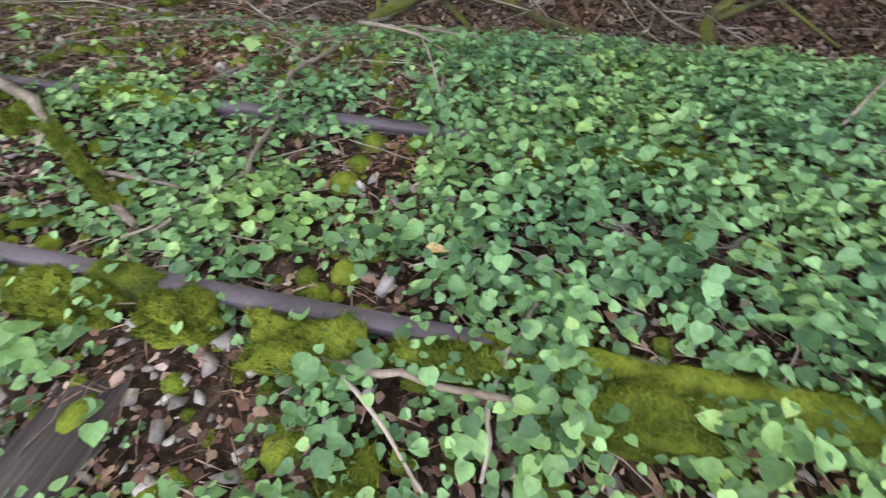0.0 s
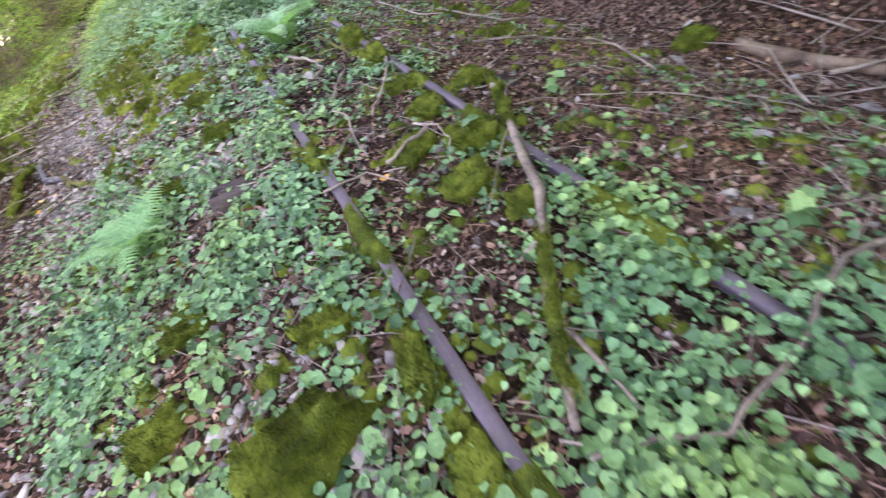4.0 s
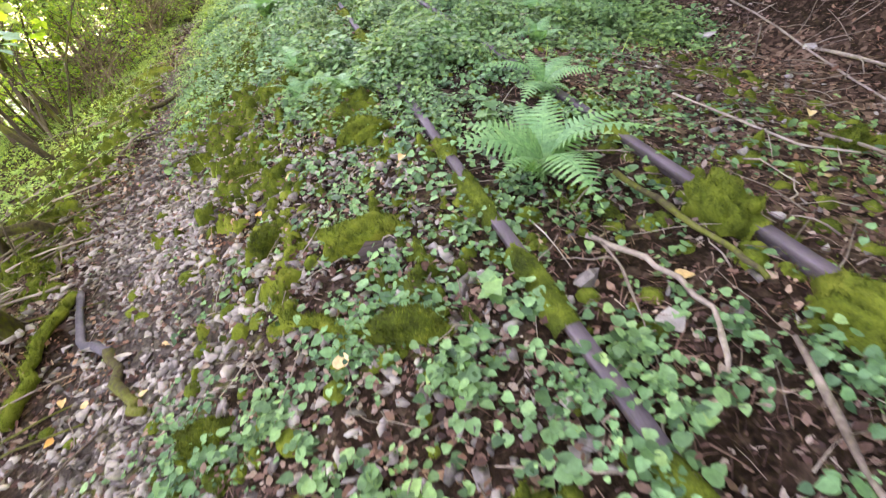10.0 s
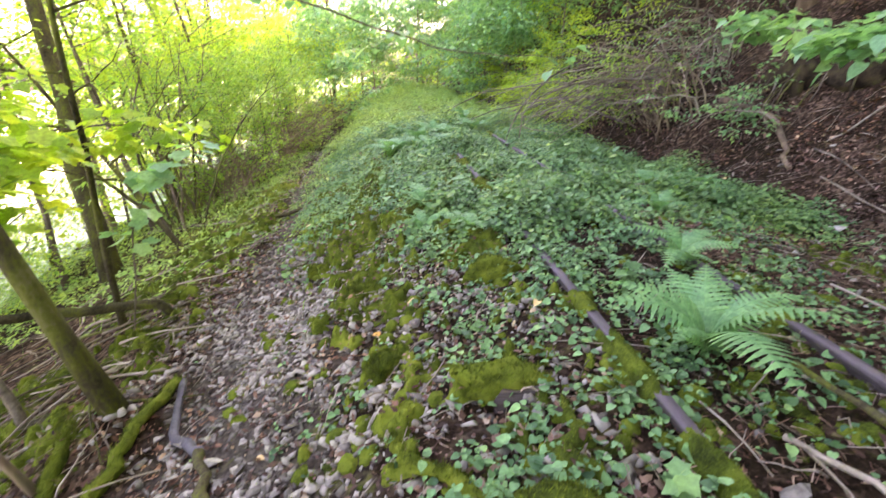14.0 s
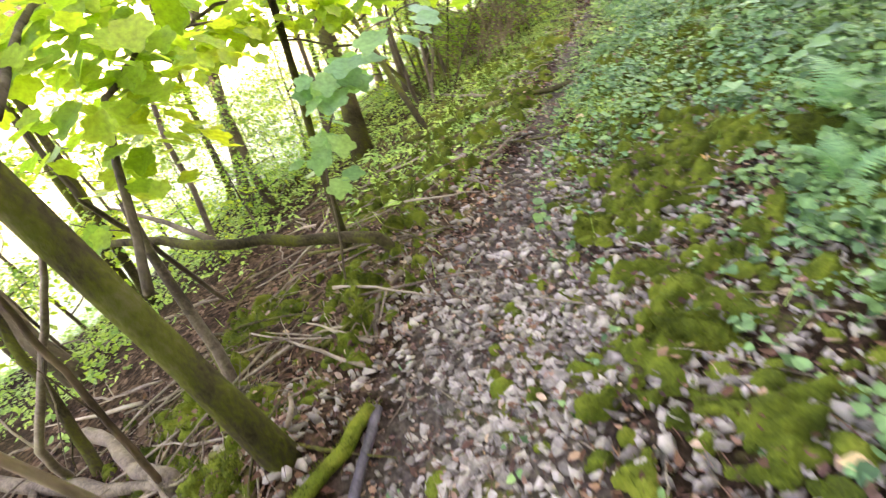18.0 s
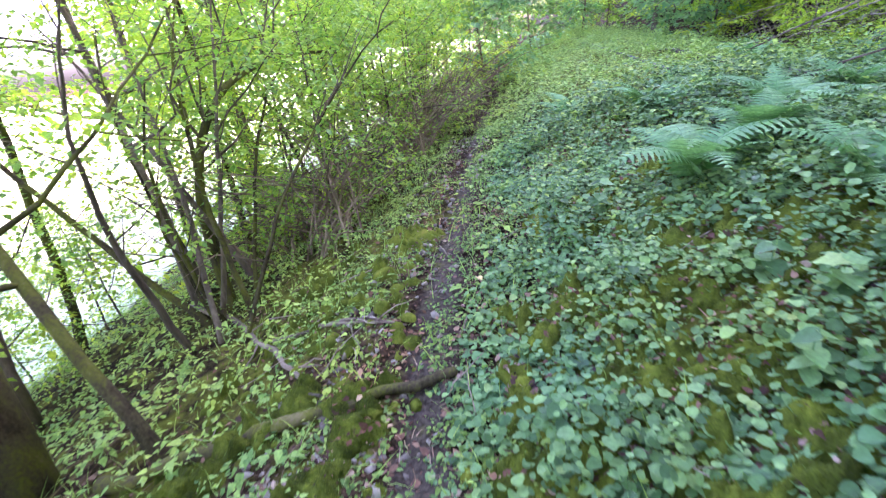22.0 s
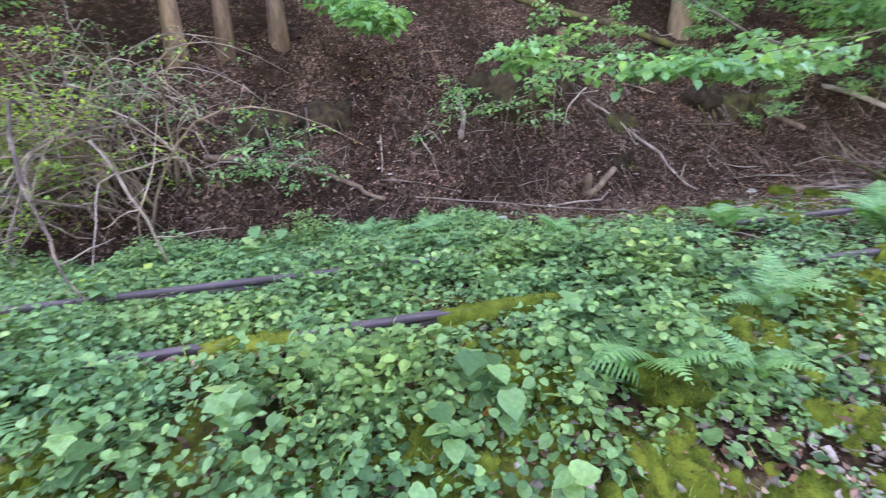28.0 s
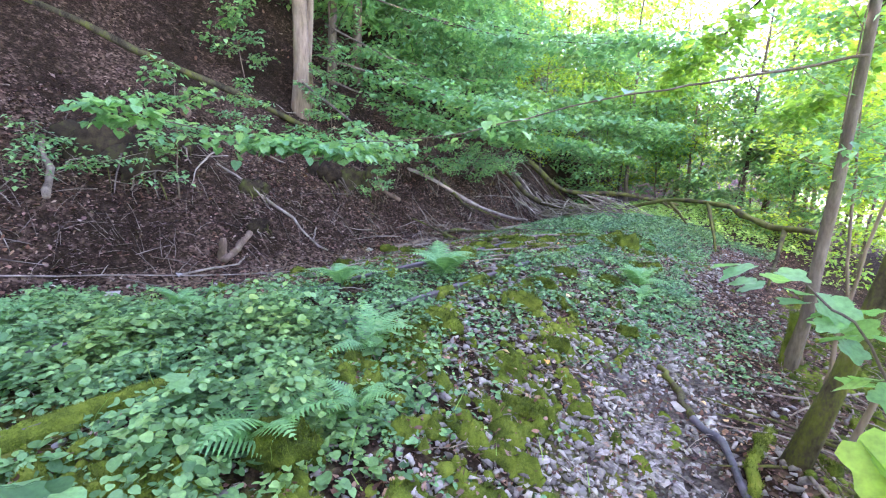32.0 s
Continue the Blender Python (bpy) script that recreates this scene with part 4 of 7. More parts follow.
ground_cover("slope_herbs", 44000, (-14, -2.6, -8, 34), lambda a, b: box(a - path_x(b), -20, -0.3 - 0.4 * (b < 5), 0.15) * np.clip(0.12 + 0.35 * box(b, 6, 60, 3) + 0.55 * box(a, -5, -2.9, 0.3) * box(b, 4.8, 18, 1) + 0.6 * box(a, -20, np.interp(b, [3, 6], [-6.8, -5.2]), 0.6) + 0.3 * vnoise(a, b, 1.2) - 0.2 * box(b, -8, 5, 1) * box(a, -5.5, -3, 0.3), 0, 1) * np.interp(b, [-8, 9, 20], [1, 1, 0.5]), 44, 5, (0.035, 0.085), 0.14, HERB, "green herbs on the slope below the path", nettle_leaf(), 0.06)
ground_cover("path_edge_herbs", 26000, (-4.2, -0.6, 5.0, 15), lambda a, b: np.clip(np.exp(-(((a - path_x(b) - 0.3) / 0.95) ** 2)) - 0.85 * np.exp(-(((a - path_x(b) - 0.06 * np.sin(3 * b)) / 0.13) ** 2)), 0, 1) * np.clip(0.75 + 0.6 * vnoise(a, b, 0.3), 0, 1) * np.interp(b, [5, 6.4], [0.15, 1]), 47, 5, (0.020, 0.05), 0.09, EDGE_HERB, "small leafy plants growing in from the footpath's edges", nettle_leaf(), 0.04)
ground_cover("back_cover", 9000, (-4, 3.4, -34, -8.5), lambda a, b: 0.8 * zone_green(a, b), 45, 5, (0.08, 0.14), 0.18, HERB, "green herbs covering the track behind", kite_leaf(), 0.09)

# grass
x, y, r = spread(26000, -5.5, 2.5, 3.5, 26, lambda a, b: np.clip(0.25 * box(b, 6.5, 30, 1.5) * box(a, -5.5, -2.2, 0.6) + 0.08 * box(b, 3, 9, 1) + 0.35 * box(b, 9.5, 30, 2), 0, 1) * (1 - 0.8 * np.exp(-(((a - path_x(b)) / 0.18) ** 2))), 51)
n = len(x)
v, f = strewn(blade(), np.stack([x, y, height(x, y) - 0.01], -1), r.uniform(0, 6.28, n), r.normal(-0.2, 0.3, n), r.normal(0, 0.25, n), np.stack([r.uniform(0.06, 0.10, n), r.uniform(0.1, 0.25, n), r.uniform(0.10, 0.26, n)], -1))
tagged(solid("grass", v, f, HERB), "thin bright grass blades beside the path", "grass", kind="stuff")

# dry straw and needles
x, y, r = spread(160000, -4.8, 5.5, -8, 10, lambda a, b: np.clip(0.2 * box(a, 0, 5.5, 0.2) * box(b, -9, 4.5, 1) + 0.7 * box(a, 1.3, 4.4, 0.3) * box(b, -7, -1, 1) + 0.35 * box(a, -1.8, 1.1, 0.2) * box(b, -6, 1, 1) + 0.10 + 0.28 * box(a, -4.8, -2.8, 0.2) * box(b, -4, 4, 1) + 0.3 * vnoise(a, b, 0.4), 0, 1), 62)
n = len(x)
sliver = (np.array([(-0.03, 0, 0.02), (0.03, 0, 0.0), (0.02, 0.5, 0.10), (-0.02, 0.5, 0.10), (0.0, 1.0, 0.02), (0.01, 1.0, 0.02)]), np.array([(0, 1, 2, 3), (3, 2, 5, 4)]))
v, f = strewn(sliver, np.stack([x, y, height(x, y) + r.uniform(0.002, 0.02, n)], -1), r.uniform(0, 6.28, n), r.normal(0, 0.18, n), r.normal(0, 0.3, n), np.stack([r.uniform(0.05, 0.13, n), r.uniform(0.03, 0.13, n), r.uniform(0.03, 0.13, n)], -1))
tagged(solid("dry_straw", v, f, DEAD), "dry brown straw and stalks over the ground", "straw", kind="stuff")

# twigs
x, y, r = spread(4200, -4.6, 6.5, -8, 10, lambda a, b: np.clip(0.5 * box(a, 1.2, 6.5, 0.3) + 0.45 * box(a, -1.6, 1.2, 0.2) * box(b, -8, 2.5, 0.5) + 0.2 + 0.9 * box(a, -4.6, -2.9, 0.2) * box(b, -3, 6, 1), 0, 1), 61)
pieces = []
for a, b in zip(x, y):
    ang, ln = r.uniform(0, 6.28), r.uniform(0.12, 0.55)
    e = (a + ln * math.cos(ang), b + ln * math.sin(ang))
    p = bend((a, b, float(height(a, b)) + 0.012), (e[0], e[1], float(height(*e)) + 0.02 + r.uniform(0, 0.05)), 5, 0.01, 0.012, r)
    w = r.uniform(0.0022, 0.006)
    pieces.append(tube(p, np.linspace(w, w * 0.5, 5), 4, 0.0, r))
tagged(solid("twigs", *joined(pieces), DEADWOOD), "thin dry twigs scattered over the ground", "twigs", kind="stuff")

# ---- fallen wood ----
ROOT_CLUMPS = [(6.1, 3.4, 0.9), (5.7, 3.0, 0.8), (6.2, 2.2, 0.7), (5.3, 1.2, 0.5), (5.7, -0.9, 0.8), (5.5, -1.5, 0.7), (5.6, -2.4, 0.7), (4.6, 1.6, 0.35), (5.9, 6.5, 0.8), (5.6, 7.4, 0.8)]


def branch(name, plan, r0, r1, material, label, lift=0.02, seed=1, forks=0, category="branch", smooth_n=4, rise=None):
    """A fallen branch along points of the plan; rise: heights over the ground at those points."""
    r = np.random.default_rng(seed)
    pts = np.array(plan, float)
    up = np.array(rise if rise is not None else [lift] * len(pts), float)
    n = (len(pts) - 1) * smooth_n + 1
    t = np.linspace(0, len(pts) - 1, n)
    p = np.stack([np.interp(t, range(len(pts)), pts[:, 0]), np.interp(t, range(len(pts)), pts[:, 1])], -1)
    z = height(p[:, 0], p[:, 1]) + np.interp(t, range(len(pts)), up) + 0.6 * r0
    on_rail = (np.abs(p[:, 0]) < 0.09) | (np.abs(p[:, 0] - 1.03) < 0.09)
    z = np.where(on_rail, np.maximum(z, 0.6 * r0 + 0.008), z)
    z = np.convolve(np.pad(z, 1, mode="edge"), [0.25, 0.5, 0.25], "valid")
    q = np.column_stack([p + r.normal(0, 0.25 * r0 + 0.004, p.shape), z])
    pieces = [tube(q, np.linspace(r0, r1, n) * (1 + 0.12 * r.normal(0, 1, n)), 8 if r0 > 0.02 else 6, 0.08, r)]
    for k in range(forks):
        i = r.integers(1, n - 1)
        d = q[min(i + 1, n - 1)] - q[i]
        a = r.choice([-1, 1]) * r.uniform(0.5, 0.9)
        d = np.array([d[0] * math.cos(a) - d[1] * math.sin(a), d[0] * math.sin(a) + d[1] * math.cos(a), 0])
        e = q[i] + d / (np.linalg.norm(d) + 1e-6) * r.uniform(0.15, 0.5) * (4 if r0 > 0.04 else 1)
        e[2] = float(height(e[0], e[1])) + r.uniform(0.01, 0.12)
        pieces.append(tube(bend(q[i], e, 5, 0.02, 0.01, r), np.linspace(r1 * 0.8, r1 * 0.35, 5), 5, 0.0, r))
    if material == MOSS:
        k = r.integers(0, n, 1500)
        a = r.uniform(0, 6.28, 1500)
        rr = np.linspace(r0, r1, n)[k] * r.uniform(0.8, 1.25, 1500)
        d = np.gradient(q, axis=0)[k]
        d /= np.linalg.norm(d, axis=1, keepdims=True)
        side = np.cross(d, [0, 0, 1.0])
        pts = q[k] + d * r.normal(0, 0.03, 1500)[:, None] + side * (rr * np.cos(a))[:, None] + np.array([0, 0, 1.0]) * np.abs(rr * np.sin(a))[:, None]
        pieces.append(fuzz(pts, 0.024, r))
    ob = solid(name, *joined(pieces), material, None, "", True)
    return tagged(ob, label, category)


GREY, MOSSY_LABEL = "dry grey branch lying on the ground", "mossy fallen branch lying on the ground"
FALLEN_A = [
    ([(1.37, -0.77), (0.81, -2.09), (0.44, -2.66), (0.19, -3.1)], 0.028, 0.018, DEADWOOD, "pale mossy branch lying across the rail", 2),
    ([(1.89, -3.14), (1.41, -3.09), (0.94, -3.25), (0.54, -3.31), (0.2, -3.17)], 0.014, 0.008, DEADWOOD, "thin crooked pale stick over the rail", 1),
    ([(1.1, -1.41), (0.54, -2.05)], 0.006, 0.003, DEADWOOD, "thin dry twig between the rails", 0),
    ([(-0.07, -1.31), (0.2, -1.32), (0.35, -1.59)], 0.007, 0.004, DEADWOOD, "thin dry twig over the rail", 0),
    ([(0.67, 0.52), (0.47, 0.17), (0.36, -0.1)], 0.014, 0.01, DEADWOOD, "pale stick lying between the rails", 0),
    ([(1.01, 0.4), (0.95, 0.2), (0.75, -0.2), (0.49, -0.61)], 0.014, 0.008, DEADWOOD, "pale crooked stick between the rails", 1),
    ([(0.3, -0.29), (0.35, -0.51), (0.27, -0.89), (0.26, -1.16)], 0.007, 0.004, DEADWOOD, "thin dry twig between the rails", 1),
    ([(0.69, -1.1), (0.52, -1.17), (0.32, -1.32)], 0.017, 0.012, DEADWOOD, "short broken stick between the rails", 0),
]
FALLEN_B = [
    ([(0.26, -0.78), (0.07, -1.07)], 0.009, 0.006, DEADWOOD, "short dry stick beside the rail", 0),
    ([(0.67, -0.95), (0.76, -1.09), (0.74, -1.31), (0.66, -1.45)], 0.008, 0.004, DEADWOOD, "thin curved twig beside the rail", 1),
    ([(1.66, -0.82), (1.15, -1.03)], 0.009, 0.006, DEADWOOD, "pale twig against the rail", 1),
    ([(0.73, 1.68), (0.77, 1.3), (0.8, 1.0), (0.8, 0.75)], 0.017, 0.012, BARK_MOSSY, "mossy grey branch between the rails", 0),
    ([(0.3, 1.27), (0.44, 1.06), (0.51, 0.72), (0.36, 0.48)], 0.014, 0.010, DEADWOOD, "pale bent stick between the rails", 1),
    ([(-1.18, 1.73), (-0.95, 1.45), (-0.74, 1.22)], 0.035, 0.025, MOSS, "moss-covered rotten branch on the shoulder", 0),
    ([(-2.72, 3.0), (-2.55, 2.43), (-2.33, 2.22)], 0.028, 0.032, ROOT_DARK, "dark smooth bent root beside the path", 0),
    ([(-2.33, 2.22), (-2.13, 1.84), (-1.96, 1.58)], 0.034, 0.026, BARK_MOSSY, "mossy root beside the path", 0),
]
FALLEN_C = [
    ([(-2.72, 2.97), (-2.76, 2.49), (-2.79, 2.2), (-2.85, 1.95)], 0.036, 0.040, MOSS, "moss-covered fallen branch beside the path", 0),
    ([(-3.17, 2.51), (-3.14, 2.24), (-3.03, 1.94)], 0.045, 0.035, MOSS, "moss-covered root of a leaning tree", 0),
    ([(-4.59, 2.09), (-3.41, 1.92), (-2.92, 2.1)], 0.014, 0.009, DEADWOOD, GREY, 1),
    ([(-5.13, 2.5), (-4.27, 2.4), (-3.67, 2.4)], 0.05, 0.04, DEADWOOD, "grey log lying on the slope", 0),
    ([(-4.8, 3.39), (-3.8, 2.95), (-3.25, 2.7)], 0.035, 0.025, BARK_MOSSY, MOSSY_LABEL, 1),
    ([(-3.48, 2.91), (-3.09, 2.58), (-2.81, 2.27)], 0.008, 0.005, DEADWOOD, GREY, 0),
    ([(-3.16, 4.03), (-3.17, 3.71), (-3.0, 3.39)], 0.02, 0.013, DEADWOOD, "grey forked stick beside the path", 2),
    ([(-3.48, 3.84), (-3.3, 3.65), (-3.16, 3.5)], 0.05, 0.04, MOSS, "moss-covered stump piece beside the path", 0),
]
FALLEN_D = [
    ([(-4.75, 6.9), (-3.85, 7.08), (-3.43, 7.13), (-2.98, 7.28), (-2.65, 7.38)], 0.045, 0.03, BARK_MOSSY, "long fallen branch lying across the path", 0),
    ([(-6.21, 9.5), (-4.89, 8.63), (-3.85, 7.69), (-3.47, 7.3)], 0.03, 0.012, DEADWOOD, "pale forked dead branch beside the path", 4),
    ([(-3.81, 8.09), (-3.47, 7.95), (-3.03, 7.88)], 0.014, 0.007, DEADWOOD, GREY, 2),
    ([(-4.21, 8.09), (-3.53, 8.02), (-3.13, 7.89)], 0.016, 0.008, DEADWOOD, GREY, 2),
    ([(-2.18, 7.06), (-1.79, 7.01), (-1.58, 6.9), (-1.45, 6.78)], 0.010, 0.006, DEADWOOD, "pale thin stick among the plants", 0),
    ([(2.61, -3.23), (2.98, -3.86), (3.38, -4.53), (3.57, -4.95)], 0.022, 0.014, DEADWOOD, "pale branch at the foot of the bank", 2),
    ([(3.98, -3.86), (3.49, -4.53), (3.29, -5.17), (2.34, -5.56), (1.87, -5.63)], 0.05, 0.025, BARK_MOSSY, "mossy fallen branch at the foot of the bank", 3),
]
FALLEN_E = [
    ([(3.11, -5.59), (3.76, -5.69), (4.14, -5.9)], 0.06, 0.05, BARK_MOSSY, "mossy root at the foot of the bank", 1),
    ([(3.43, -5.88), (2.96, -6.2), (2.09, -6.19)], 0.055, 0.035, BARK_MOSSY, "mossy log at the foot of the bank", 2),
    ([(1.61, -3.88), (1.16, -3.94)], 0.008, 0.005, DEADWOOD, "thin dry twig over the rail", 0),
    ([(1.7, -5.34), (1.39, -5.56), (1.16, -5.85)], 0.007, 0.005, DEADWOOD, "thin pale stick among the plants", 0),
    ([(0.16, -4.46), (-0.04, -4.4), (-0.19, -4.37), (-0.34, -4.39)], 0.008, 0.005, DEADWOOD, "thin dry stick over the rail", 0),
    ([(-0.15, -3.79), (-0.15, -3.95), (-0.16, -4.15), (-0.16, -4.49)], 0.013, 0.010, DEADWOOD, "brown stick beside the rail", 1),
    ([(1.7, -5.09), (1.89, -5.29), (2.69, -5.67)], 0.010, 0.007, DEADWOOD, GREY, 1),
    ([(0.14, -3.09), (0.35, -3.22)], 0.005, 0.003, DEADWOOD, "thin dry twig between the rails", 0),
]
FALLEN_F = [
    ([(2.72, -2.6), (2.53, -3.19), (2.68, -3.65), (3.12, -4.1)], 0.018, 0.012, DEADWOOD, GREY, 3),
    ([(3.76, -1.0), (3.78, -1.76), (3.83, -2.2)], 0.06, 0.05, BARK_BROWN, "rotten log at the foot of the bank", 0),
    ([(3.31, -2.8), (3.9, -3.1), (3.94, -3.49), (3.92, -3.96)], 0.06, 0.045, BARK_MOSSY, "mossy log at the foot of the bank", 2),
    ([(4.38, 5.25), (4.05, 3.71), (3.39, 1.5)], 0.014, 0.008, DEADWOOD, "long thin branch along the foot of the bank", 3),
    ([(5.21, 4.26), (5.7, 4.1), (6.3, 4.0)], 0.05, 0.04, DEADWOOD, "crooked pale root on the bank", 0),
    ([(5.1, 8.3), (5.07, 7.04), (4.66, 6.22), (4.35, 5.75)], 0.055, 0.035, BARK_BROWN, "fallen log across the foot of the bank", 1),
    ([(5.58, 5.61), (4.79, 5.7)], 0.018, 0.012, DEADWOOD, "stick on the bank", 0),
    ([(5.84, 1.64), (4.73, 0.79), (3.98, 0.58)], 0.03, 0.022, DEADWOOD, "thin log lying down the bank", 0),
]
FALLEN_G = [
    ([(5.5, -1.93), (4.92, -2.51)], 0.07, 0.06, BARK_BROWN, "short rotten log on the bank", 0),
    ([(5.78, -3.86), (4.78, -5.48), (3.88, -7.89)], 0.06, 0.045, DEADWOOD, "bare fallen trunk leaning on the bank", 1),
    ([(5.75, -4.87), (4.33, -5.19)], 0.05, 0.035, BARK_MOSSY, "mossy log on the bank", 1),
    ([(9.16, 3.4), (7.6, 0.3), (6.0, -2.8)], 0.09, 0.07, BARK_MOSSY, "long fallen trunk lying on the bank", 0),
    ([(3.95, 3.18), (3.96, 2.36), (4.18, 2.11)], 0.018, 0.012, DEADWOOD, "pale forked stick at the foot of the bank", 2),
    ([(4.04, 2.56), (4.26, 2.21), (4.51, 1.8)], 0.055, 0.05, BARK_BROWN, "brown rotten log at the foot of the bank", 0),
    ([(4.02, 3.9), (3.6, 3.5), (2.6, 3.3)], 0.010, 0.006, DEADWOOD, GREY, 1),
    ([(2.2, 1.7), (2.6, 1.0), (3.4, 0.9)], 0.012, 0.007, DEADWOOD, GREY, 2),
]
FALLEN_H = [
    ([(1.8, 0.2), (2.9, -0.3), (3.3, -0.2)], 0.010, 0.006, DEADWOOD, GREY, 1),
    ([(0.62, -2.38), (0.44, -2.66), (0.25, -2.98)], 0.033, 0.025, MOSS, "moss grown over a fallen branch", 0),
    ([(1.37, -0.77), (1.2, -1.16), (1.08, -1.45)], 0.036, 0.032, MOSS, "moss grown over a fallen branch", 0),
    ([(1.75, 2.5), (1.9, 1.6), (2.1, 1.4)], 0.008, 0.005, DEADWOOD, GREY, 1),
]
BRANCHES = FALLEN_A + FALLEN_B + FALLEN_C + FALLEN_D + FALLEN_E + FALLEN_F + FALLEN_G + FALLEN_H
for k, (plan, r0, r1, mat, label, forks) in enumerate(BRANCHES):
    branch("log" if r0 >= 0.045 else "fallen_branch", plan, r0, r1, mat, label, 0.012 + 0.05 * (-0.2 < plan[0][0] < 2.4), 300 + k, forks, "log" if r0 >= 0.045 else "branch")

# brush pile beyond the track's start
branch("log", [(5.6, -8.0), (3.2, -8.6), (1.2, -9.2)], 0.10, 0.05, BARK_MOSSY, "mossy trunk leaning out of a brush pile", 0, 401, 3, "log", 5, [0.9, 0.55, 0.1])
branch("log", [(5.2, -10.0), (2.6, -10.6), (-0.2, -11.3)], 0.11, 0.05, BARK_MOSSY, "mossy trunk across the overgrown track", 0, 402, 4, "log", 5, [1.2, 0.8, 0.3])
branch("log", [(0.9, -8.6), (-0.6, -8.0), (-1.9, -7.0), (-2.7, -6.0), (-3.4, -5.0)], 0.05, 0.07, BARK_MOSSY, "arched mossy branch over the path", 0, 403, 3, "log", 5, [0.3, 0.75, 1.1, 0.95, 1.1])
r = np.random.default_rng(77)
for k in range(100):
    x, y = r.uniform(1.8, 5.6), r.uniform(-10.5, -6.9)
    a, ln = r.normal(2.9, 0.55), r.uniform(0.8, 2.6)
    e = (x + ln * math.cos(a), y + ln * math.sin(a))
    branch("brush_stick", [(x, y), ((x + e[0]) / 2, (y + e[1]) / 2), e], r.uniform(0.010, 0.03), 0.007, DEADWOOD, "dry grey stick in a brush pile", 0, 810 + k, 1, "branch", 3, [r.uniform(0.1, 0.9), r.uniform(0.1, 0.6), r.uniform(0.0, 0.3)])

r = np.random.default_rng(78)
for k in range(120):
    x, y = r.uniform(-5.6, -2.95), r.uniform(0.2, 6.2)
    a, ln = r.normal(0.3, 0.8) + 3.1416 * (k % 2), r.uniform(0.3, 1.3)
    e = (x + ln * math.cos(a), y + ln * math.sin(a))
    branch("brush_stick", [(x, y), ((x + e[0]) / 2, (y + e[1]) / 2), e], r.uniform(0.006, 0.017), 0.005, DEADWOOD if k % 4 else BARK_MOSSY, "dry stick among debris below the path", 0, 600 + k, k % 2, "branch", 3, [r.uniform(0.0, 0.1), r.uniform(0.0, 0.1), r.uniform(0.0, 0.05)])

r = np.random.default_rng(79)
for k in range(70):
    x, y = r.uniform(2.3, 4.4), r.uniform(-6.2, -0.8)
    a, ln = r.normal(1.4, 0.6) + 3.1416 * (k % 2), r.uniform(0.4, 1.7)
    e = (x + ln * math.cos(a), y + ln * math.sin(a))
    branch("brush_stick", [(x, y), ((x + e[0]) / 2, (y + e[1]) / 2), e], r.uniform(0.005, 0.016), 0.004, DEADWOOD, "dry pale stick at the foot of the bank", 0, 1000 + k, k % 3, "branch", 3, [r.uniform(0.0, 0.12), r.uniform(0.0, 0.15), r.uniform(0.0, 0.08)])

r = np.random.default_rng(80)
for k in range(48):
    x, y = r.uniform(4.4, 7.4), r.uniform(-4.5, 7.5)
    a, ln = r.normal(3.14, 0.8) if k % 3 else r.normal(1.57, 0.5), r.uniform(0.3, 1.3)
    e = (x + ln * math.cos(a), y + ln * math.sin(a))
    branch("bank_root" if k % 2 else "fallen_branch", [(x, y), ((x + e[0]) / 2 + r.normal(0, 0.08), (y + e[1]) / 2 + r.normal(0, 0.12)), e], r.uniform(0.006, 0.02), 0.004, DEADWOOD if k % 2 else BARK_BROWN, "thin crooked root on the bare bank" if k % 2 else "brown dead branch on the bare bank", 0, 1100 + k, k % 3, "root" if k % 2 else "branch", 4, [r.uniform(0.0, 0.06), r.uniform(0.0, 0.08), r.uniform(0.0, 0.04)])

# ---- ferns ----


def frond_mesh(length, width, pairs, droop, seed):
    """One frond: a bowed stalk with pairs of toothed leaflets."""
    r = np.random.default_rng(seed)
    t = np.linspace(0, 1, 14)
    out, up = length * (0.25 * t + 0.62 * t**1.6), length * (0.75 * t - droop * t**2.4)
    stalk = np.stack([out, 0 * t, up], -1)
    v, f, k = [], [], 0
    tv, tf = tube(stalk, np.linspace(0.004, 0.0012, 14), 4, 0.0, r)
    v.append(tv), f.append(tf)
    k = len(tv)
    for i in range(pairs):
        s = 0.12 + 0.88 * i / (pairs - 1)
        c = np.array([np.interp(s, t, stalk[:, a]) for a in range(3)])
        d = np.array([np.interp(min(s + 0.03, 1), t, stalk[:, a]) - np.interp(s - 0.03, t, stalk[:, a]) for a in range(3)])
        d /= np.linalg.norm(d)
        ln = width * math.sin(math.pi * min(1, (s * 0.93 + 0.08)) ** 0.8) ** 0.9 * r.uniform(0.92, 1.08) + 0.006
        w = 1.15 * length * 0.88 / pairs * 0.5
        for side in (-1, 1):
            ax = np.array([0.0, side, 0.0]) * 0.94 + d * 0.30
            ax /= np.linalg.norm(ax)
            nrm = np.cross(ax, d)
            teeth = 5
            low, high = [], []
            for j in range(teeth + 1):
                u = j / teeth
                wid = w * (1 - u) ** 0.7 * (1.0 if j % 2 == 0 else 0.78) + 0.0008
                p = c + ax * ln * u - nrm * 0.0 + np.array([0, 0, -0.18 * ln * u * u])
                low.append(p - d * wid)
                high.append(p + d * wid)
            pv = np.array(low + high)
            pf = [(j, j + 1, teeth + 2 + j) for j in range(teeth)] + [(j, teeth + 2 + j, teeth + 1 + j) for j in range(teeth)]
            v.append(pv), f.append(np.array(pf) + k)
            k += len(pv)
    me = raw_mesh("frond", np.vstack(v), np.vstack(f))
    me.materials.append(FERN)
    return me


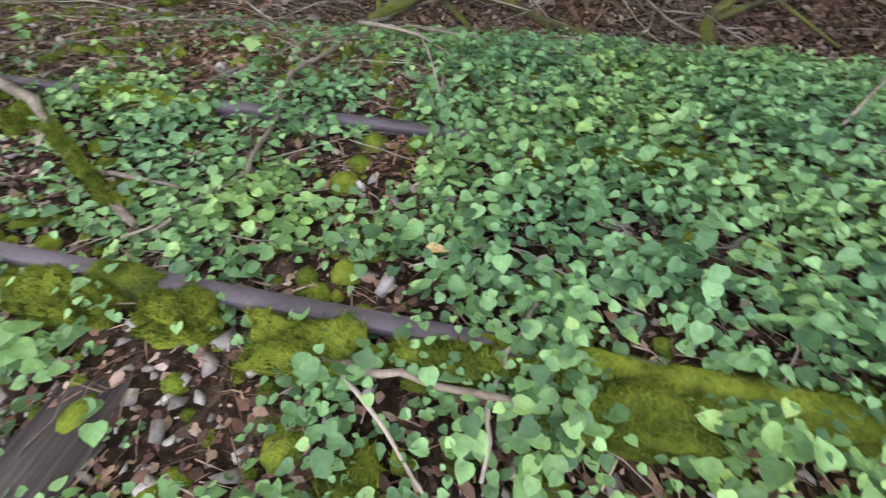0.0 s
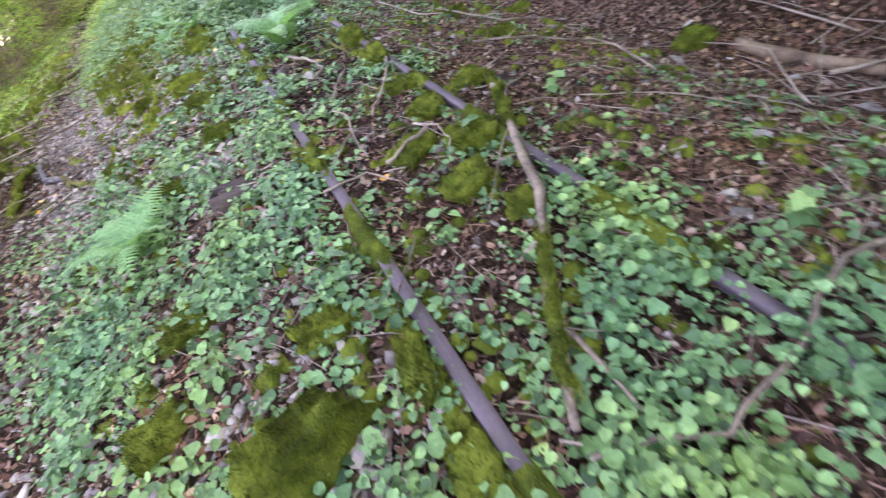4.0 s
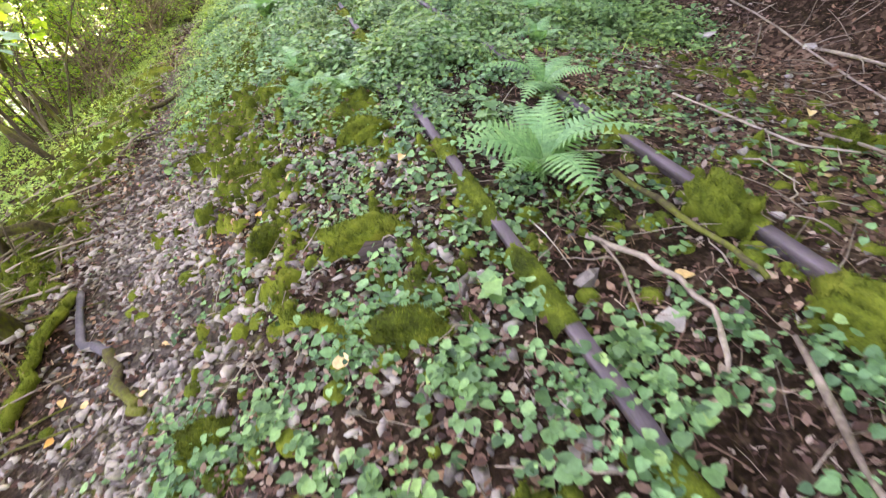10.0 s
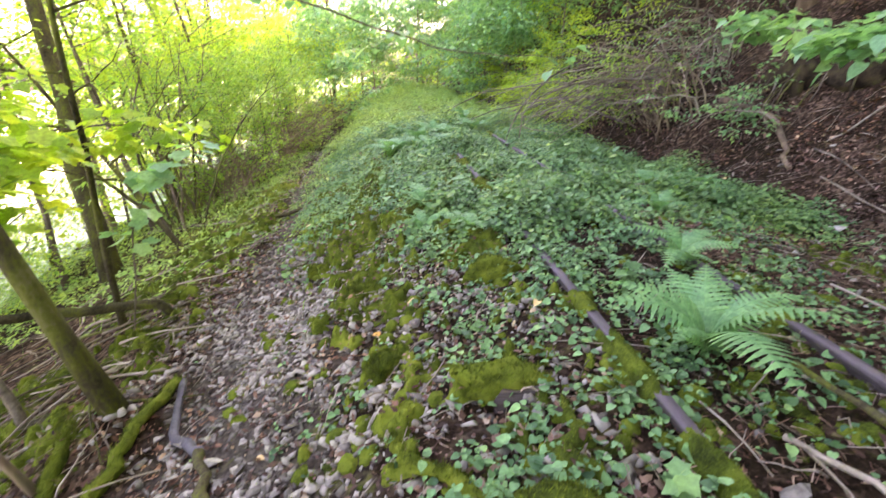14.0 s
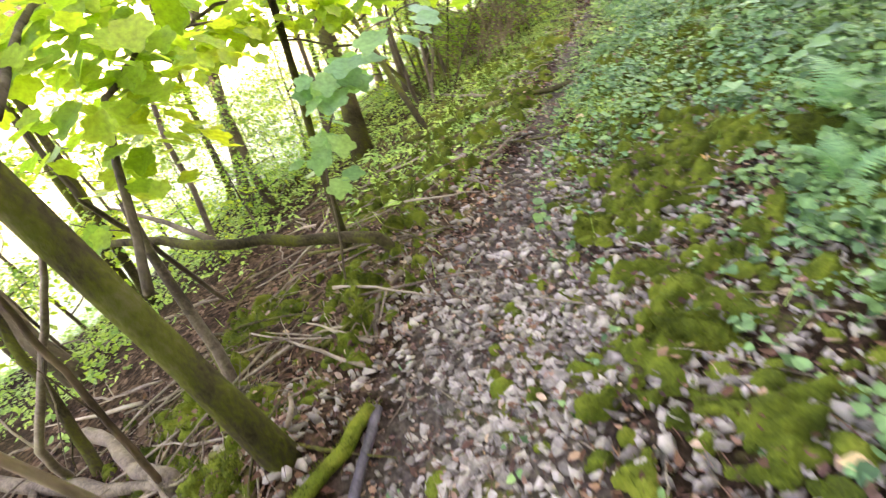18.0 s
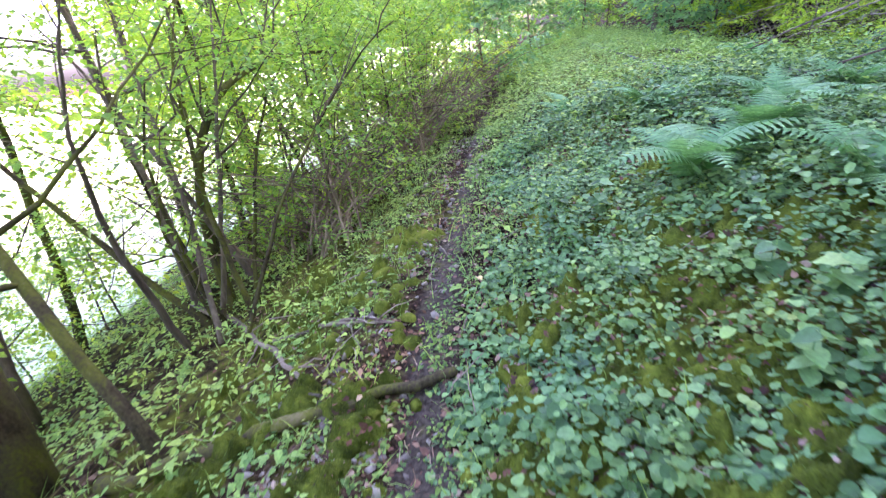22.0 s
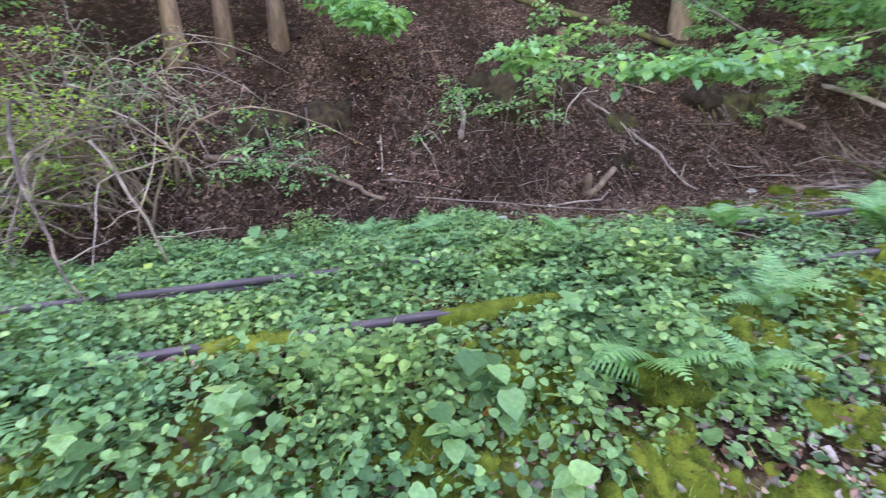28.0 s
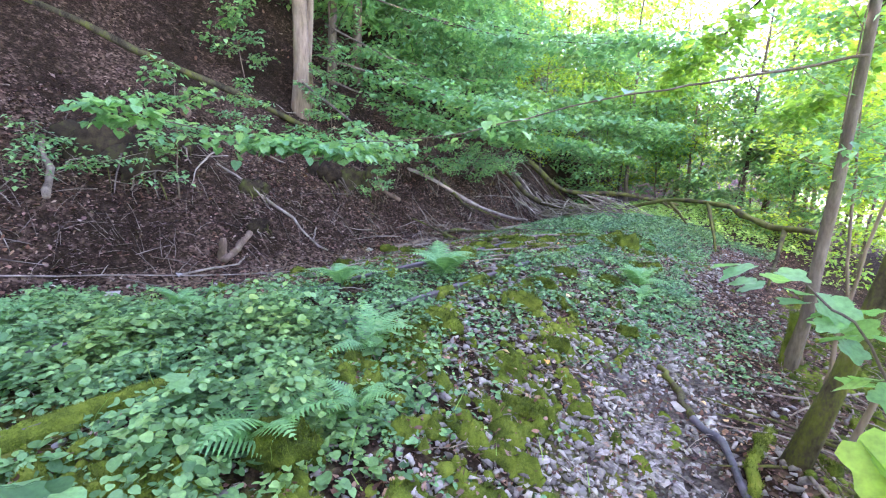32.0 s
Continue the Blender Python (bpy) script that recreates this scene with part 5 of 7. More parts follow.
FRONDS = [frond_mesh(0.66, 0.155, 20, 0.62, 1), frond_mesh(0.58, 0.13, 18, 0.48, 2), frond_mesh(0.74, 0.17, 22, 0.72, 3)]


def fern(x, y, size, fronds, seed, first=0.0, arc=360.0, steep=0.0):
    r = np.random.default_rng(seed)
    root = thing("fern", "green fern with arching feathery fronds on mossy ground" if size > 0.7 else "small green fern among low plants", "fern", (x, y, float(height(x, y))), "ferns")
    for k in range(fronds):
        ob = new("frond", FRONDS[(k + seed) % 3])
        ob.parent = root
        s = size * r.uniform(0.8, 1.15)
        ob.matrix_basis = pose(0, 0, 0, r.uniform(-12, 12), r.uniform(-26, 4) - steep, first + arc * k / fronds + r.uniform(-14, 14)) @ Matrix.Scale(s, 4)


FERNS_A = [
    (0.42, 1.88, 1.0, 8),
    (0.95, 2.95, 0.75, 6),
    (3.3, 6.1, 0.9, 7),
    (-0.75, 4.95, 0.8, 7),
    (2.2, 5.4, 0.8, 6),
    (-0.5, 8.06, 1.1, 8),
    (-1.05, 8.85, 1.15, 10),
    (-0.56, 9.05, 1.0, 7),
    (0.15, 9.8, 0.8, 5),
    (-0.88, 11.1, 1.0, 8),
    (-0.7, 10.9, 0.8, 6),
    (0.7, 10.4, 0.9, 7),
    (-1.25, -0.6, 0.8, 7),
    (-1.4, -0.2, 0.6, 6),
    (-0.72, -3.5, 0.42, 6),
    (-0.9, -3.3, 0.38, 5),
    (-0.83, 4.42, 0.6, 4),
]
FERNS_B = [
    (-0.42, 3.93, 0.8, 6),
    (-0.25, 9.6, 1.05, 8),
    (1.6, 4.3, 0.6, 5),
    (0.9, 13.0, 1.1, 7),
    (-1.6, 12.5, 1.0, 7),
    (-1.5, -4.1, 0.5, 5),
]
for k, (x, y, s, n) in enumerate(FERNS_A + FERNS_B):
    fern(x, y, s, n, 20 + k, 40 * k, 360.0, 9.0 if y > 7 else 6.0)

# ---- taller herbs ----


def herb_plant(x, y, tall, pairs, leaf, seed, label="upright herb with broad toothed green leaves"):
    r = np.random.default_rng(seed)
    root = thing("herb_plant", label, "plant", (x, y, float(height(x, y))), "upright herbs")
    p = bend((0, 0, 0), (r.normal(0, 0.2) * tall, r.normal(0, 0.2) * tall, tall), 8, 0, 0.006, r)
    stem = solid("stem", *tube(p, np.linspace(0.004, 0.002, 8), 5, 0, r), FERN, root, "", True)
    hv, hf = lobed_leaf() if seed % 2 else heart_leaf()
    me = raw_mesh("leaf", hv * leaf, hf)
    me.materials.append(LOWHERB)
    for k in range(pairs * 2):
        i = 3 + (k // 2) * 4 // max(pairs - 1, 1)
        ob = new("leaf", me)
        ob.parent = stem
        ob.matrix_basis = Matrix.Translation(p[min(i, 7)]) @ pose(0, 0, 0, r.uniform(-28, 12), r.uniform(-15, 15), 90 * (k // 2) + 180 * (k % 2) + r.uniform(-25, 25)) @ Matrix.Scale(r.uniform(0.8, 1.2), 4)


HERBS_A = [
    (-0.72, 5.79, 0.24, 4, 0.13),
    (-0.61, 5.86, 0.26, 4, 0.12),
    (-0.84, 5.71, 0.22, 4, 0.12),
    (-0.38, 5.17, 0.24, 4, 0.11),
    (-1.17, 5.61, 0.18, 3, 0.10),
    (-0.64, 6.82, 0.26, 4, 0.12),
    (-1.18, 7.52, 0.20, 4, 0.10),
    (-1.02, 7.3, 0.20, 4, 0.10),
    (2.6, 7.3, 0.34, 4, 0.14),
    (1.5, -2.9, 0.2, 4, 0.08),
    (0.85, -1.31, 0.16, 4, 0.07),
    (1.63, -1.1, 0.16, 3, 0.08),
    (-0.99, 5.9, 0.3, 4, 0.10),
    (1.86, 7.2, 0.3, 4, 0.12),
    (2.1, 7.0, 0.28, 4, 0.11),
    (-0.2, 1.1, 0.16, 3, 0.07),
    (-0.3, -3.1, 0.16, 4, 0.07),
    (0.35, 2.6, 0.2, 3, 0.08),
    (-1.3, 6.9, 0.26, 4, 0.09),
    (-0.8, 7.4, 0.28, 4, 0.10),
]
HERBS_B = [
    (1.0, 8.0, 0.3, 4, 0.1),
    (-1.7, 8.8, 0.3, 4, 0.09),
    (2.6, 6.2, 0.26, 4, 0.1),
    (-0.5, 4.0, 0.2, 3, 0.09),
]
for k, (x, y, tall, pairs, leaf) in enumerate(HERBS_A + HERBS_B):
    herb_plant(x, y, tall, pairs, leaf, 900 + k)

# ---- trees and shrubs ----


def spray_points(path, r, n, reach, start=0.3):
    i = r.integers(int(len(path) * start), len(path), n)
    return path[i] + r.normal(0, reach, (n, 3)) * np.array([1, 1, 0.45])


def leaf_sprays(centres, per, radius, size, r, shape, flat=0.25):
    """Leaves in flat layers around the given centres."""
    m = len(centres)
    ang, rad = r.uniform(0, 6.28, (m, per)), radius * np.sqrt(r.random((m, per)))
    tip = r.uniform(0, 6.28, m)
    slope = r.normal(0, 0.25, m)
    dx, dy = rad * np.cos(ang), rad * np.sin(ang)
    dz = (np.cos(ang - tip[:, None]) * rad) * slope[:, None] + r.normal(0, 0.12 * radius, (m, per)) - 0.25 * rad**2 / radius
    pos = (centres[:, None] + np.stack([dx, dy, dz], -1)).reshape(-1, 3)
    n = len(pos)
    return strewn(shape, pos, (ang - 1.57).ravel() + r.normal(0, 0.6, n), r.normal(-0.3, flat + 0.1, n), r.normal(0, flat, n), r.uniform(size * 0.65, size * 1.3, n))


def tree(name, label, base, tall, r0, lean, limbs, crown_from, limb_len, sprays, per, radius, leaf, bark, leaf_mat, seed, shape=None, category="tree", group="", sink=0.1, up=0.55, curve=0.05):
    """A tree or sapling: a tapered bent trunk, limbs and a crown of leaf layers."""
    r = np.random.default_rng(seed)
    z0 = float(height(base[0], base[1])) - sink
    root = thing(name, label, category, (base[0], base[1], z0), group)
    n = 14
    t = np.linspace(0, 1, n)
    p = bend((0, 0, 0), (lean[0] * tall, lean[1] * tall, tall), n, 0.0, curve * tall / 14, r)
    rad = r0 * (1 - 0.72 * t) * (1 + 0.4 * np.exp(-t * tall / 0.15))
    v, f = tube(p, rad, 10, 0.07, r)
    solid("trunk", v, f, bark, root, "", True)
    centres = []
    for k in range(limbs):
        s = crown_from + (0.97 - crown_from) * (k + r.random() * 0.7) / limbs
        a = np.array([np.interp(s, t, p[:, q]) for q in range(3)])
        az = k * 2.4 + r.uniform(-0.5, 0.5) + seed
        ln = limb_len * (1.15 - 0.6 * s) * r.uniform(0.7, 1.2)
        e = a + ln * np.array([math.cos(az), math.sin(az), up * r.uniform(0.4, 1.4)])
        q = bend(a, e, 8, -0.06 * ln, 0.02 * ln, r)
        rr = max(0.006, 0.55 * r0 * (1 - 0.72 * s))
        lv, lf = tube(q, np.linspace(rr, 0.003 + 0.12 * rr, 8), 6, 0.04, r)
        more = []
        for j in range(3):
            i = r.integers(3, 7)
            e2 = q[i] + r.normal(0, 0.28 * ln, 3) * np.array([1, 1, 0.5])
            q2 = bend(q[i], e2, 4, 0, 0.01, r)
            more.append(tube(q2, np.linspace(rr * 0.35, 0.002, 4), 4, 0, r))
            centres.append(spray_points(q2, r, max(1, sprays // (limbs * 5)), radius * 0.3, 0.4))
        limb = solid("limb", *joined([(lv, lf)] + more[1:]), bark, root, "", True)
        solid("side_branch", *more[0], bark, limb, "", True)
        centres.append(spray_points(q, r, max(1, sprays // limbs), radius * 0.6))
    if sprays:
        c = np.vstack(centres)
        v, f = leaf_sprays(c, per, radius, leaf, r, kite_leaf() if shape is None else shape)
        solid("crown", v, f, leaf_mat, root, "leafy crown")
    return root


LEAN_LABEL = "mossy grey tree trunk leaning out over the slope"
tree("tree", LEAN_LABEL, (-2.94, 2.60), 9.0, 0.061, (-0.17, -0.07), 7, 0.42, 2.6, 90, 10, 0.5, 0.11, BARK_MOSSY, MAPLE, 1, lobed_leaf())
tree("tree", "slender grey tree with a mossy foot beside the path", (-3.0, 0.04), 9.0, 0.066, (-0.04, 0.0), 7, 0.5, 2.6, 120, 12, 0.5, 0.10, BARK, MAPLE, 2)
r = np.random.default_rng(17)
foot = bend((-3.0, 0.04, float(height(-3.0, 0.04)) - 0.05), (-3.02, 0.04, float(height(-3.0, 0.04)) + 0.62), 8, 0, 0.006, r)
k = r.integers(0, 8, 2600)
turn, out = r.uniform(0, 6.28, 2600), r.uniform(0.9, 1.12, 2600) * np.linspace(0.095, 0.066, 8)[k]
skin = foot[k] + np.stack([out * np.cos(turn), out * np.sin(turn), r.normal(0, 0.04, 2600)], -1)
tagged(solid("trunk_moss", *joined([tube(foot, np.linspace(0.095, 0.062, 8), 10, 0.1, r), fuzz(skin, 0.02, r)]), MOSS, None, "", True), "moss grown round the foot of a slender tree", "moss")
tree("tree", "thick dark mossy tree trunk on the slope", (-5.5, 6.95), 12.0, 0.135, (-0.14, 0.26), 8, 0.4, 3.4, 170, 12, 0.6, 0.11, BARK_MOSSY, MAPLE, 3)
tree("sapling", "thin mossy sapling on a fallen log", (-3.95, 4.43), 5.0, 0.034, (0.1, -0.02), 6, 0.45, 1.3, 50, 10, 0.3, 0.08, BARK_MOSSY, MAPLE, 4, lobed_leaf())
tree("sapling", "thin forked mossy sapling leaning off the slope", (-4.4, 7.08), 4.6, 0.045, (-0.7, 0.25), 8, 0.2, 2.0, 70, 14, 0.35, 0.08, BARK_MOSSY, WOODS, 5)
tree("tree", "dark slender tree on the slope", (-8.0, 6.6), 10.0, 0.09, (0.08, 0.14), 6, 0.4, 2.2, 80, 14, 0.45, 0.10, BARK, MAPLE, 6)
tree("tree", "dark slender tree on the slope", (-6.9, 6.2), 9.0, 0.065, (-0.12, 0.05), 6, 0.4, 2.2, 90, 14, 0.45, 0.10, BARK, MAPLE, 7)
tree("tree", "dark slender tree lower on the slope", (-6.35, 2.9), 9.0, 0.09, (-0.3, 0.1), 6, 0.4, 2.4, 90, 14, 0.5, 0.10, BARK, MAPLE, 8)
tree("sapling", "bare thin sapling on the slope", (-6.2, 4.6), 7.0, 0.035, (-0.1, 0.2), 5, 0.5, 1.6, 50, 14, 0.4, 0.09, BARK, MAPLE, 9)
tree("tree", "dark slender tree on the slope", (-6.8, 15.2), 9.0, 0.07, (-0.1, -0.1), 7, 0.3, 2.4, 90, 14, 0.5, 0.10, BARK, WOODS, 10)
tree("tree", "dark slender tree on the slope", (-6.1, 14.1), 8.0, 0.06, (-0.05, -0.05), 7, 0.3, 2.2, 90, 14, 0.5, 0.10, BARK, WOODS, 11)
tree("sapling", "thin leaning hazel stem on the slope", (-6.2, 9.75), 6.0, 0.045, (-0.2, 0.1), 7, 0.3, 1.8, 70, 14, 0.4, 0.08, BARK, WOODS, 12)
tree("sapling", "thin leaning hazel stem on the slope", (-6.0, 9.4), 7.0, 0.05, (-0.3, 0.25), 7, 0.3, 1.8, 70, 14, 0.4, 0.08, BARK, WOODS, 13)
tree("sapling", "thin leaning stem on the slope", (-6.05, 13.3), 5.0, 0.04, (-0.35, 0.0), 6, 0.2, 1.6, 70, 14, 0.4, 0.08, BARK, WOODS, 14)


for k, (x, y, lx, ly, r0) in enumerate([(-7.4, 4.2, -0.05, 0.1, 0.06), (-8.2, 3.0, -0.08, 0.06, 0.07), (-9.0, 4.6, -0.02, 0.1, 0.08), (-7.6, 1.6, -0.1, 0.1, 0.05), (-9.6, 7.4, 0.0, 0.1, 0.07), (-8.8, 1.2, -0.06, 0.12, 0.06), (-10.2, 3.4, -0.04, 0.1, 0.08), (-7.0, 8.0, -0.1, 0.15, 0.05), (-6.3, 11.0, -0.12, 0.2, 0.045), (-7.3, 13.4, -0.08, 0.1, 0.05), (-8.4, 9.6, 0.03, 0.1, 0.06), (-6.9, 17.0, -0.1, 0.1, 0.05)]):
    tree("tree", "slender dark tree among others on the slope", (x, y), 9.5, r0, (lx, ly), 5, 0.4, 2.0, 70, 14, 0.45, 0.10, BARK if k % 2 else BARK_MOSSY, MAPLE, 160 + k, None, "tree", "slender trees on the slope")


for k, (x, y, lx, ly) in enumerate([(-3.15, -0.15, -0.02, -0.1), (-3.3, 0.3, -0.1, 0.02), (-3.5, -0.4, 0.05, -0.12), (-3.2, 2.2, -0.25, -0.1)]):
    tree("sapling", "thin tan sapling stem beside a tree", (x, y), 4.2, 0.022, (lx, ly), 5, 0.45, 1.0, 30, 12, 0.3, 0.09, TRUNK_TAN, HAZEL, 260 + k, None, "tree", "thin saplings beside the path")


def arched_hazel():
    """The hazel stem that bows over the slope."""
    r = np.random.default_rng(15)
    z0 = float(height(-5.3, 9.1))
    root = thing("hazel", "arched mossy hazel stem bowing over the slope", "shrub", (-5.3, 9.1, z0 - 0.08))
    key = np.array([(0, 0, 0), (-0.12, 0.1, 0.75), (-0.1, 0.25, 1.5), (0.0, 0.6, 2.05), (0.05, 1.3, 2.35), (0.1, 2.6, 2.45), (0.15, 4.2, 2.35)])
    t = np.linspace(0, 6, 25)
    p = np.stack([np.interp(t, range(7), key[:, a]) for a in range(3)], -1)
    p = np.stack([np.convolve(np.pad(p[:, a], 2, mode="edge"), np.ones(5) / 5, "valid") for a in range(3)], -1)
    solid("trunk", *tube(p, np.linspace(0.06, 0.018, 25), 8, 0.06, r), BARK_MOSSY, root, "", True)
    cs = []
    for k in range(12):
        i = r.integers(7, 24)
        e = p[i] + np.array([r.normal(0, 0.4), r.normal(0.2, 0.4), r.uniform(0.5, 1.6)])
        q = bend(p[i], e, 6, 0, 0.02, r)
        solid("limb", *tube(q, np.linspace(0.016, 0.003, 6), 5, 0, r), BARK, root, "", True)
        cs.append(spray_points(q, r, 5, 0.15))
    solid("crown", *leaf_sprays(np.vstack(cs), 14, 0.3, 0.08, r, kite_leaf()), WOODS, root, "leafy crown")


arched_hazel()


def hazel_clump():
    """Several slim stems from one foot on the slope, fanning up and bowing over."""
    r = np.random.default_rng(19)
    bx, by = -5.05, 8.75
    z0 = float(height(bx, by))
    root = thing("hazel", "clump of slim dark hazel stems rooted in the slope", "shrub", (bx, by, z0 - 0.08))
    cs = []
    for k in range(11):
        side, along = r.normal(-0.22, 0.28), r.normal(0.15, 0.4)
        tall, bow = r.uniform(2.6, 4.8), r.uniform(-0.25, 0.75)
        t = np.linspace(0, 1, 16)
        p = np.stack([r.normal(0, 0.14) + side * tall * t + bow * t**2.5, r.normal(0, 0.25) + along * tall * t + 0.8 * bow * t**2, tall * (t - 0.28 * abs(bow) * t**2.6)], -1)
        p = p + np.cumsum(r.normal(0, 0.012, p.shape), 0)
        p[:, 2] += float(height(bx + p[0, 0], by + p[0, 1])) - z0
        w = r.uniform(0.020, 0.042)
        solid("stem", *tube(p, np.linspace(w, 0.006, 16), 7, 0.06, r), BARK_MOSSY if k % 3 else BARK, root, "", True)
        for j in range(6):
            i = r.integers(5, 15)
            e = p[i] + np.array([r.normal(0, 0.35), r.normal(0.1, 0.35), r.uniform(0.1, 0.8)])
            q = bend(p[i], e, 5, 0, 0.02, r)
            solid("twig", *tube(q, np.linspace(0.008, 0.002, 5), 4, 0, r), BARK, root, "", True)
            cs.append(spray_points(q, r, 2, 0.12))
    solid("crown", *leaf_sprays(np.vstack(cs), 8, 0.25, 0.07, r, kite_leaf()), WOODS, root, "sparse green leaves")


hazel_clump()

# woodland behind: a few kinds, repeated
KINDS = []
for k, (nm, lb, tall, r0, limbs, frm, ln, spr, per, rad, leaf, bark, lm) in enumerate([
    ("shrub", "bright leafy shrub on the slope below the path", 4.5, 0.035, 9, 0.1, 1.9, 150, 14, 0.38, 0.10, BARK, MAPLE),
    ("shrub", "tangled leafy shrub with many thin stems", 3.6, 0.03, 10, 0.05, 1.8, 130, 14, 0.36, 0.09, BARK, WOODS),
    ("tree", "tall leafy woodland tree", 13.0, 0.13, 12, 0.22, 3.8, 240, 10, 0.75, 0.21, BARK, WOODS),
    ("tree", "tall leafy woodland tree with a pale trunk", 11.0, 0.11, 12, 0.18, 3.4, 240, 10, 0.7, 0.20, TRUNK_TAN, MAPLE),
    ("tree", "dark leafy tree on the wooded hill", 12.0, 0.14, 12, 0.3, 3.4, 220, 10, 0.75, 0.21, BARK, HAZEL),
]):
    at = [(-7.5, 11.2), (-8.2, 8.6), (-10, 17), (-9, 13), (12, 14)][k]
    KINDS.append(tree(nm, lb, at, tall, r0, (0.02, 0.03), limbs, frm, ln, spr, per, rad, leaf, bark, lm, 30 + k, None, nm, "woodland plants"))


def planted(kind, x, y, s, yaw, sink=0.1):
    ob = copy_thing(KINDS[kind], pose(x, y, float(height(x, y)) - sink, 0, 0, yaw))
    ob.scale = (s, s, s)
    return ob


r = np.random.default_rng(91)
SHRUBS_A = [
    (-5.2, 12.3, 1, 0.9),
    (-5.0, 16.5, 1, 1.0),
    (-4.8, 19, 0, 1.0),
    (-5.6, 22, 1, 1.2),
    (-4.4, 25, 0, 1.1),
    (-3.6, 30, 1, 1.3),
    (-7.0, 18, 0, 1.1),
    (-7.8, 21, 1, 1.3),
    (-8.5, 5.0, 0, 0.9),
    (-5.4, -6.5, 1, 1.1),
    (-4.8, -10, 0, 1.2),
    (-4.6, -14, 1, 1.3),
    (-11.0, 6.5, 0, 1.0),
    (-6.0, 17.8, 0, 1.0),
    (-8.0, 15.6, 1, 1.1),
]
SHRUBS_B = [
    (-6.6, 12.2, 0, 0.9),
    (-7.6, 13.4, 1, 0.9),
    (-8.6, 14.4, 0, 1.0),
    (-6.3, 10.9, 1, 0.65),
    (-7.2, 6.6, 1, 0.45),
    (-7.8, 8.2, 0, 0.45),
    (-7.4, 9.6, 1, 0.5),
    (-8.8, 10.4, 0, 0.5),
    (-9.4, 8.8, 1, 0.6),
    (-10.6, 10.2, 1, 0.65),
    (-9.6, 6.4, 1, 0.6),
    (-11.2, 7.6, 0, 0.7),
    (-7.4, 3.2, 1, 0.75),
    (-9.0, 2.2, 0, 0.85),
    (-8.0, 0.8, 1, 0.9),
    (-7.0, -0.6, 0, 0.8),
    (-10.5, 4.2, 0, 1.0),
    (-6.6, 5.6, 1, 0.6),
    (-9.2, 18.5, 0, 1.3),
    (-6.4, 24.5, 0, 1.3),
    (3.4, 14.6, 0, 0.5),
    (4.3, 15.8, 0, 0.6),
    (-4.7, 13.6, 1, 0.85),
    (-6.2, 14.6, 0, 1.0),
    (-5.6, 20.5, 0, 1.3),
    (-7.2, 23.5, 0, 1.5),
    (-8.6, 26.5, 1, 1.7),
]
for x, y, k, s in SHRUBS_A + SHRUBS_B:
    planted(k, x, y, s, r.uniform(0, 360))
for x, y, k, s in [(-9, 24, 2, 0.9), (-10.5, 27, 3, 0.9), (-8.0, 20.5, 2, 0.6), (-7, 29, 3, 1.0), (-12, 20, 3, 0.8), (-5, 35, 2, 1.0), (9, 36, 2, 1.0), (-7, -15, 2, 1.0), (-5, -20, 3, 1.0), (-5, -29, 2, 1.1), (-10, -22, 3, 1.1), (6, -24, 3, 0.9), (8, -17, 3, 0.8), (9, -11, 2, 0.75), (12, -22, 2, 1.0), (6.5, -32, 2, 1.1)]:
    planted(k, x, y, s, r.uniform(0, 360))
for x, y, s in [(13, 6, 0.9), (15, -3, 1.0), (18, 10, 1.0), (20, 0, 1.1), (14, -9, 0.9), (19, -12, 1.0), (24, 6, 1.1), (26, -5, 1.1), (16, 20, 1.0), (12, 24, 0.9), (22, 18, 1.1), (9, 20, 0.8), (10, 29, 0.9), (28, 14, 1.2), (30, -14, 1.2), (20, 28, 1.1)]:
    planted(4, x, y, s, r.uniform(0, 360))

# understory on the hill
KINDS.append(tree("sapling", "broad-leaved sapling on the wooded hill", (7.4, 13.0), 4.6, 0.035, (-0.1, 0.0), 12, 0.12, 2.0, 230, 13, 0.46, 0.17, BARK, HAZEL, 37, None, "tree", "woodland plants"))
UNDERSTORY_A = [
    (7.2, 16.5, 5, 1.1),
    (8.6, 18.5, 5, 1.3),
    (6.4, 21, 0, 1.4),
    (7.5, 25, 5, 1.5),
    (5.5, 28, 0, 1.6),
    (3.8, 33, 1, 1.7),
    (10.5, 15.5, 5, 1.3),
    (9.3, 12.5, 1, 1.1),
    (11.5, 11.5, 5, 1.3),
    (6.0, 14.0, 0, 1.0),
    (5.4, 18.0, 0, 1.1),
    (5.0, 24, 1, 1.5),
    (2.6, 36, 0, 1.8),
    (13, 18, 5, 1.6),
    (8.4, -3.5, 5, 1.1),
    (7.2, -6.0, 5, 1.1),
    (8.8, -8.0, 5, 1.3),
    (6.6, -9.5, 5, 1.2),
    (8.0, -12.5, 5, 1.4),
    (5.8, -13.0, 0, 1.2),
]
UNDERSTORY_B = [
    (5.6, -16.5, 5, 1.4),
    (3.8, -18.5, 0, 1.5),
    (2.0, -21.0, 5, 1.5),
    (0.2, -19.0, 0, 1.3),
    (-2.0, -21.5, 1, 1.5),
    (-3.6, -17.5, 0, 1.4),
    (10.5, -6.5, 5, 1.5),
    (11.5, -10.5, 5, 1.6),
    (10.8, -14.5, 5, 1.6),
    (12.5, -3.0, 5, 1.5),
    (4.6, -24, 5, 1.8),
    (-6.5, -10.5, 0, 1.4),
    (-8.2, -14, 1, 1.6),
    (12.5, 8.0, 5, 1.4),
]
for x, y, k, s in UNDERSTORY_A + UNDERSTORY_B:
    planted(k, x, y, s, r.uniform(0, 360))
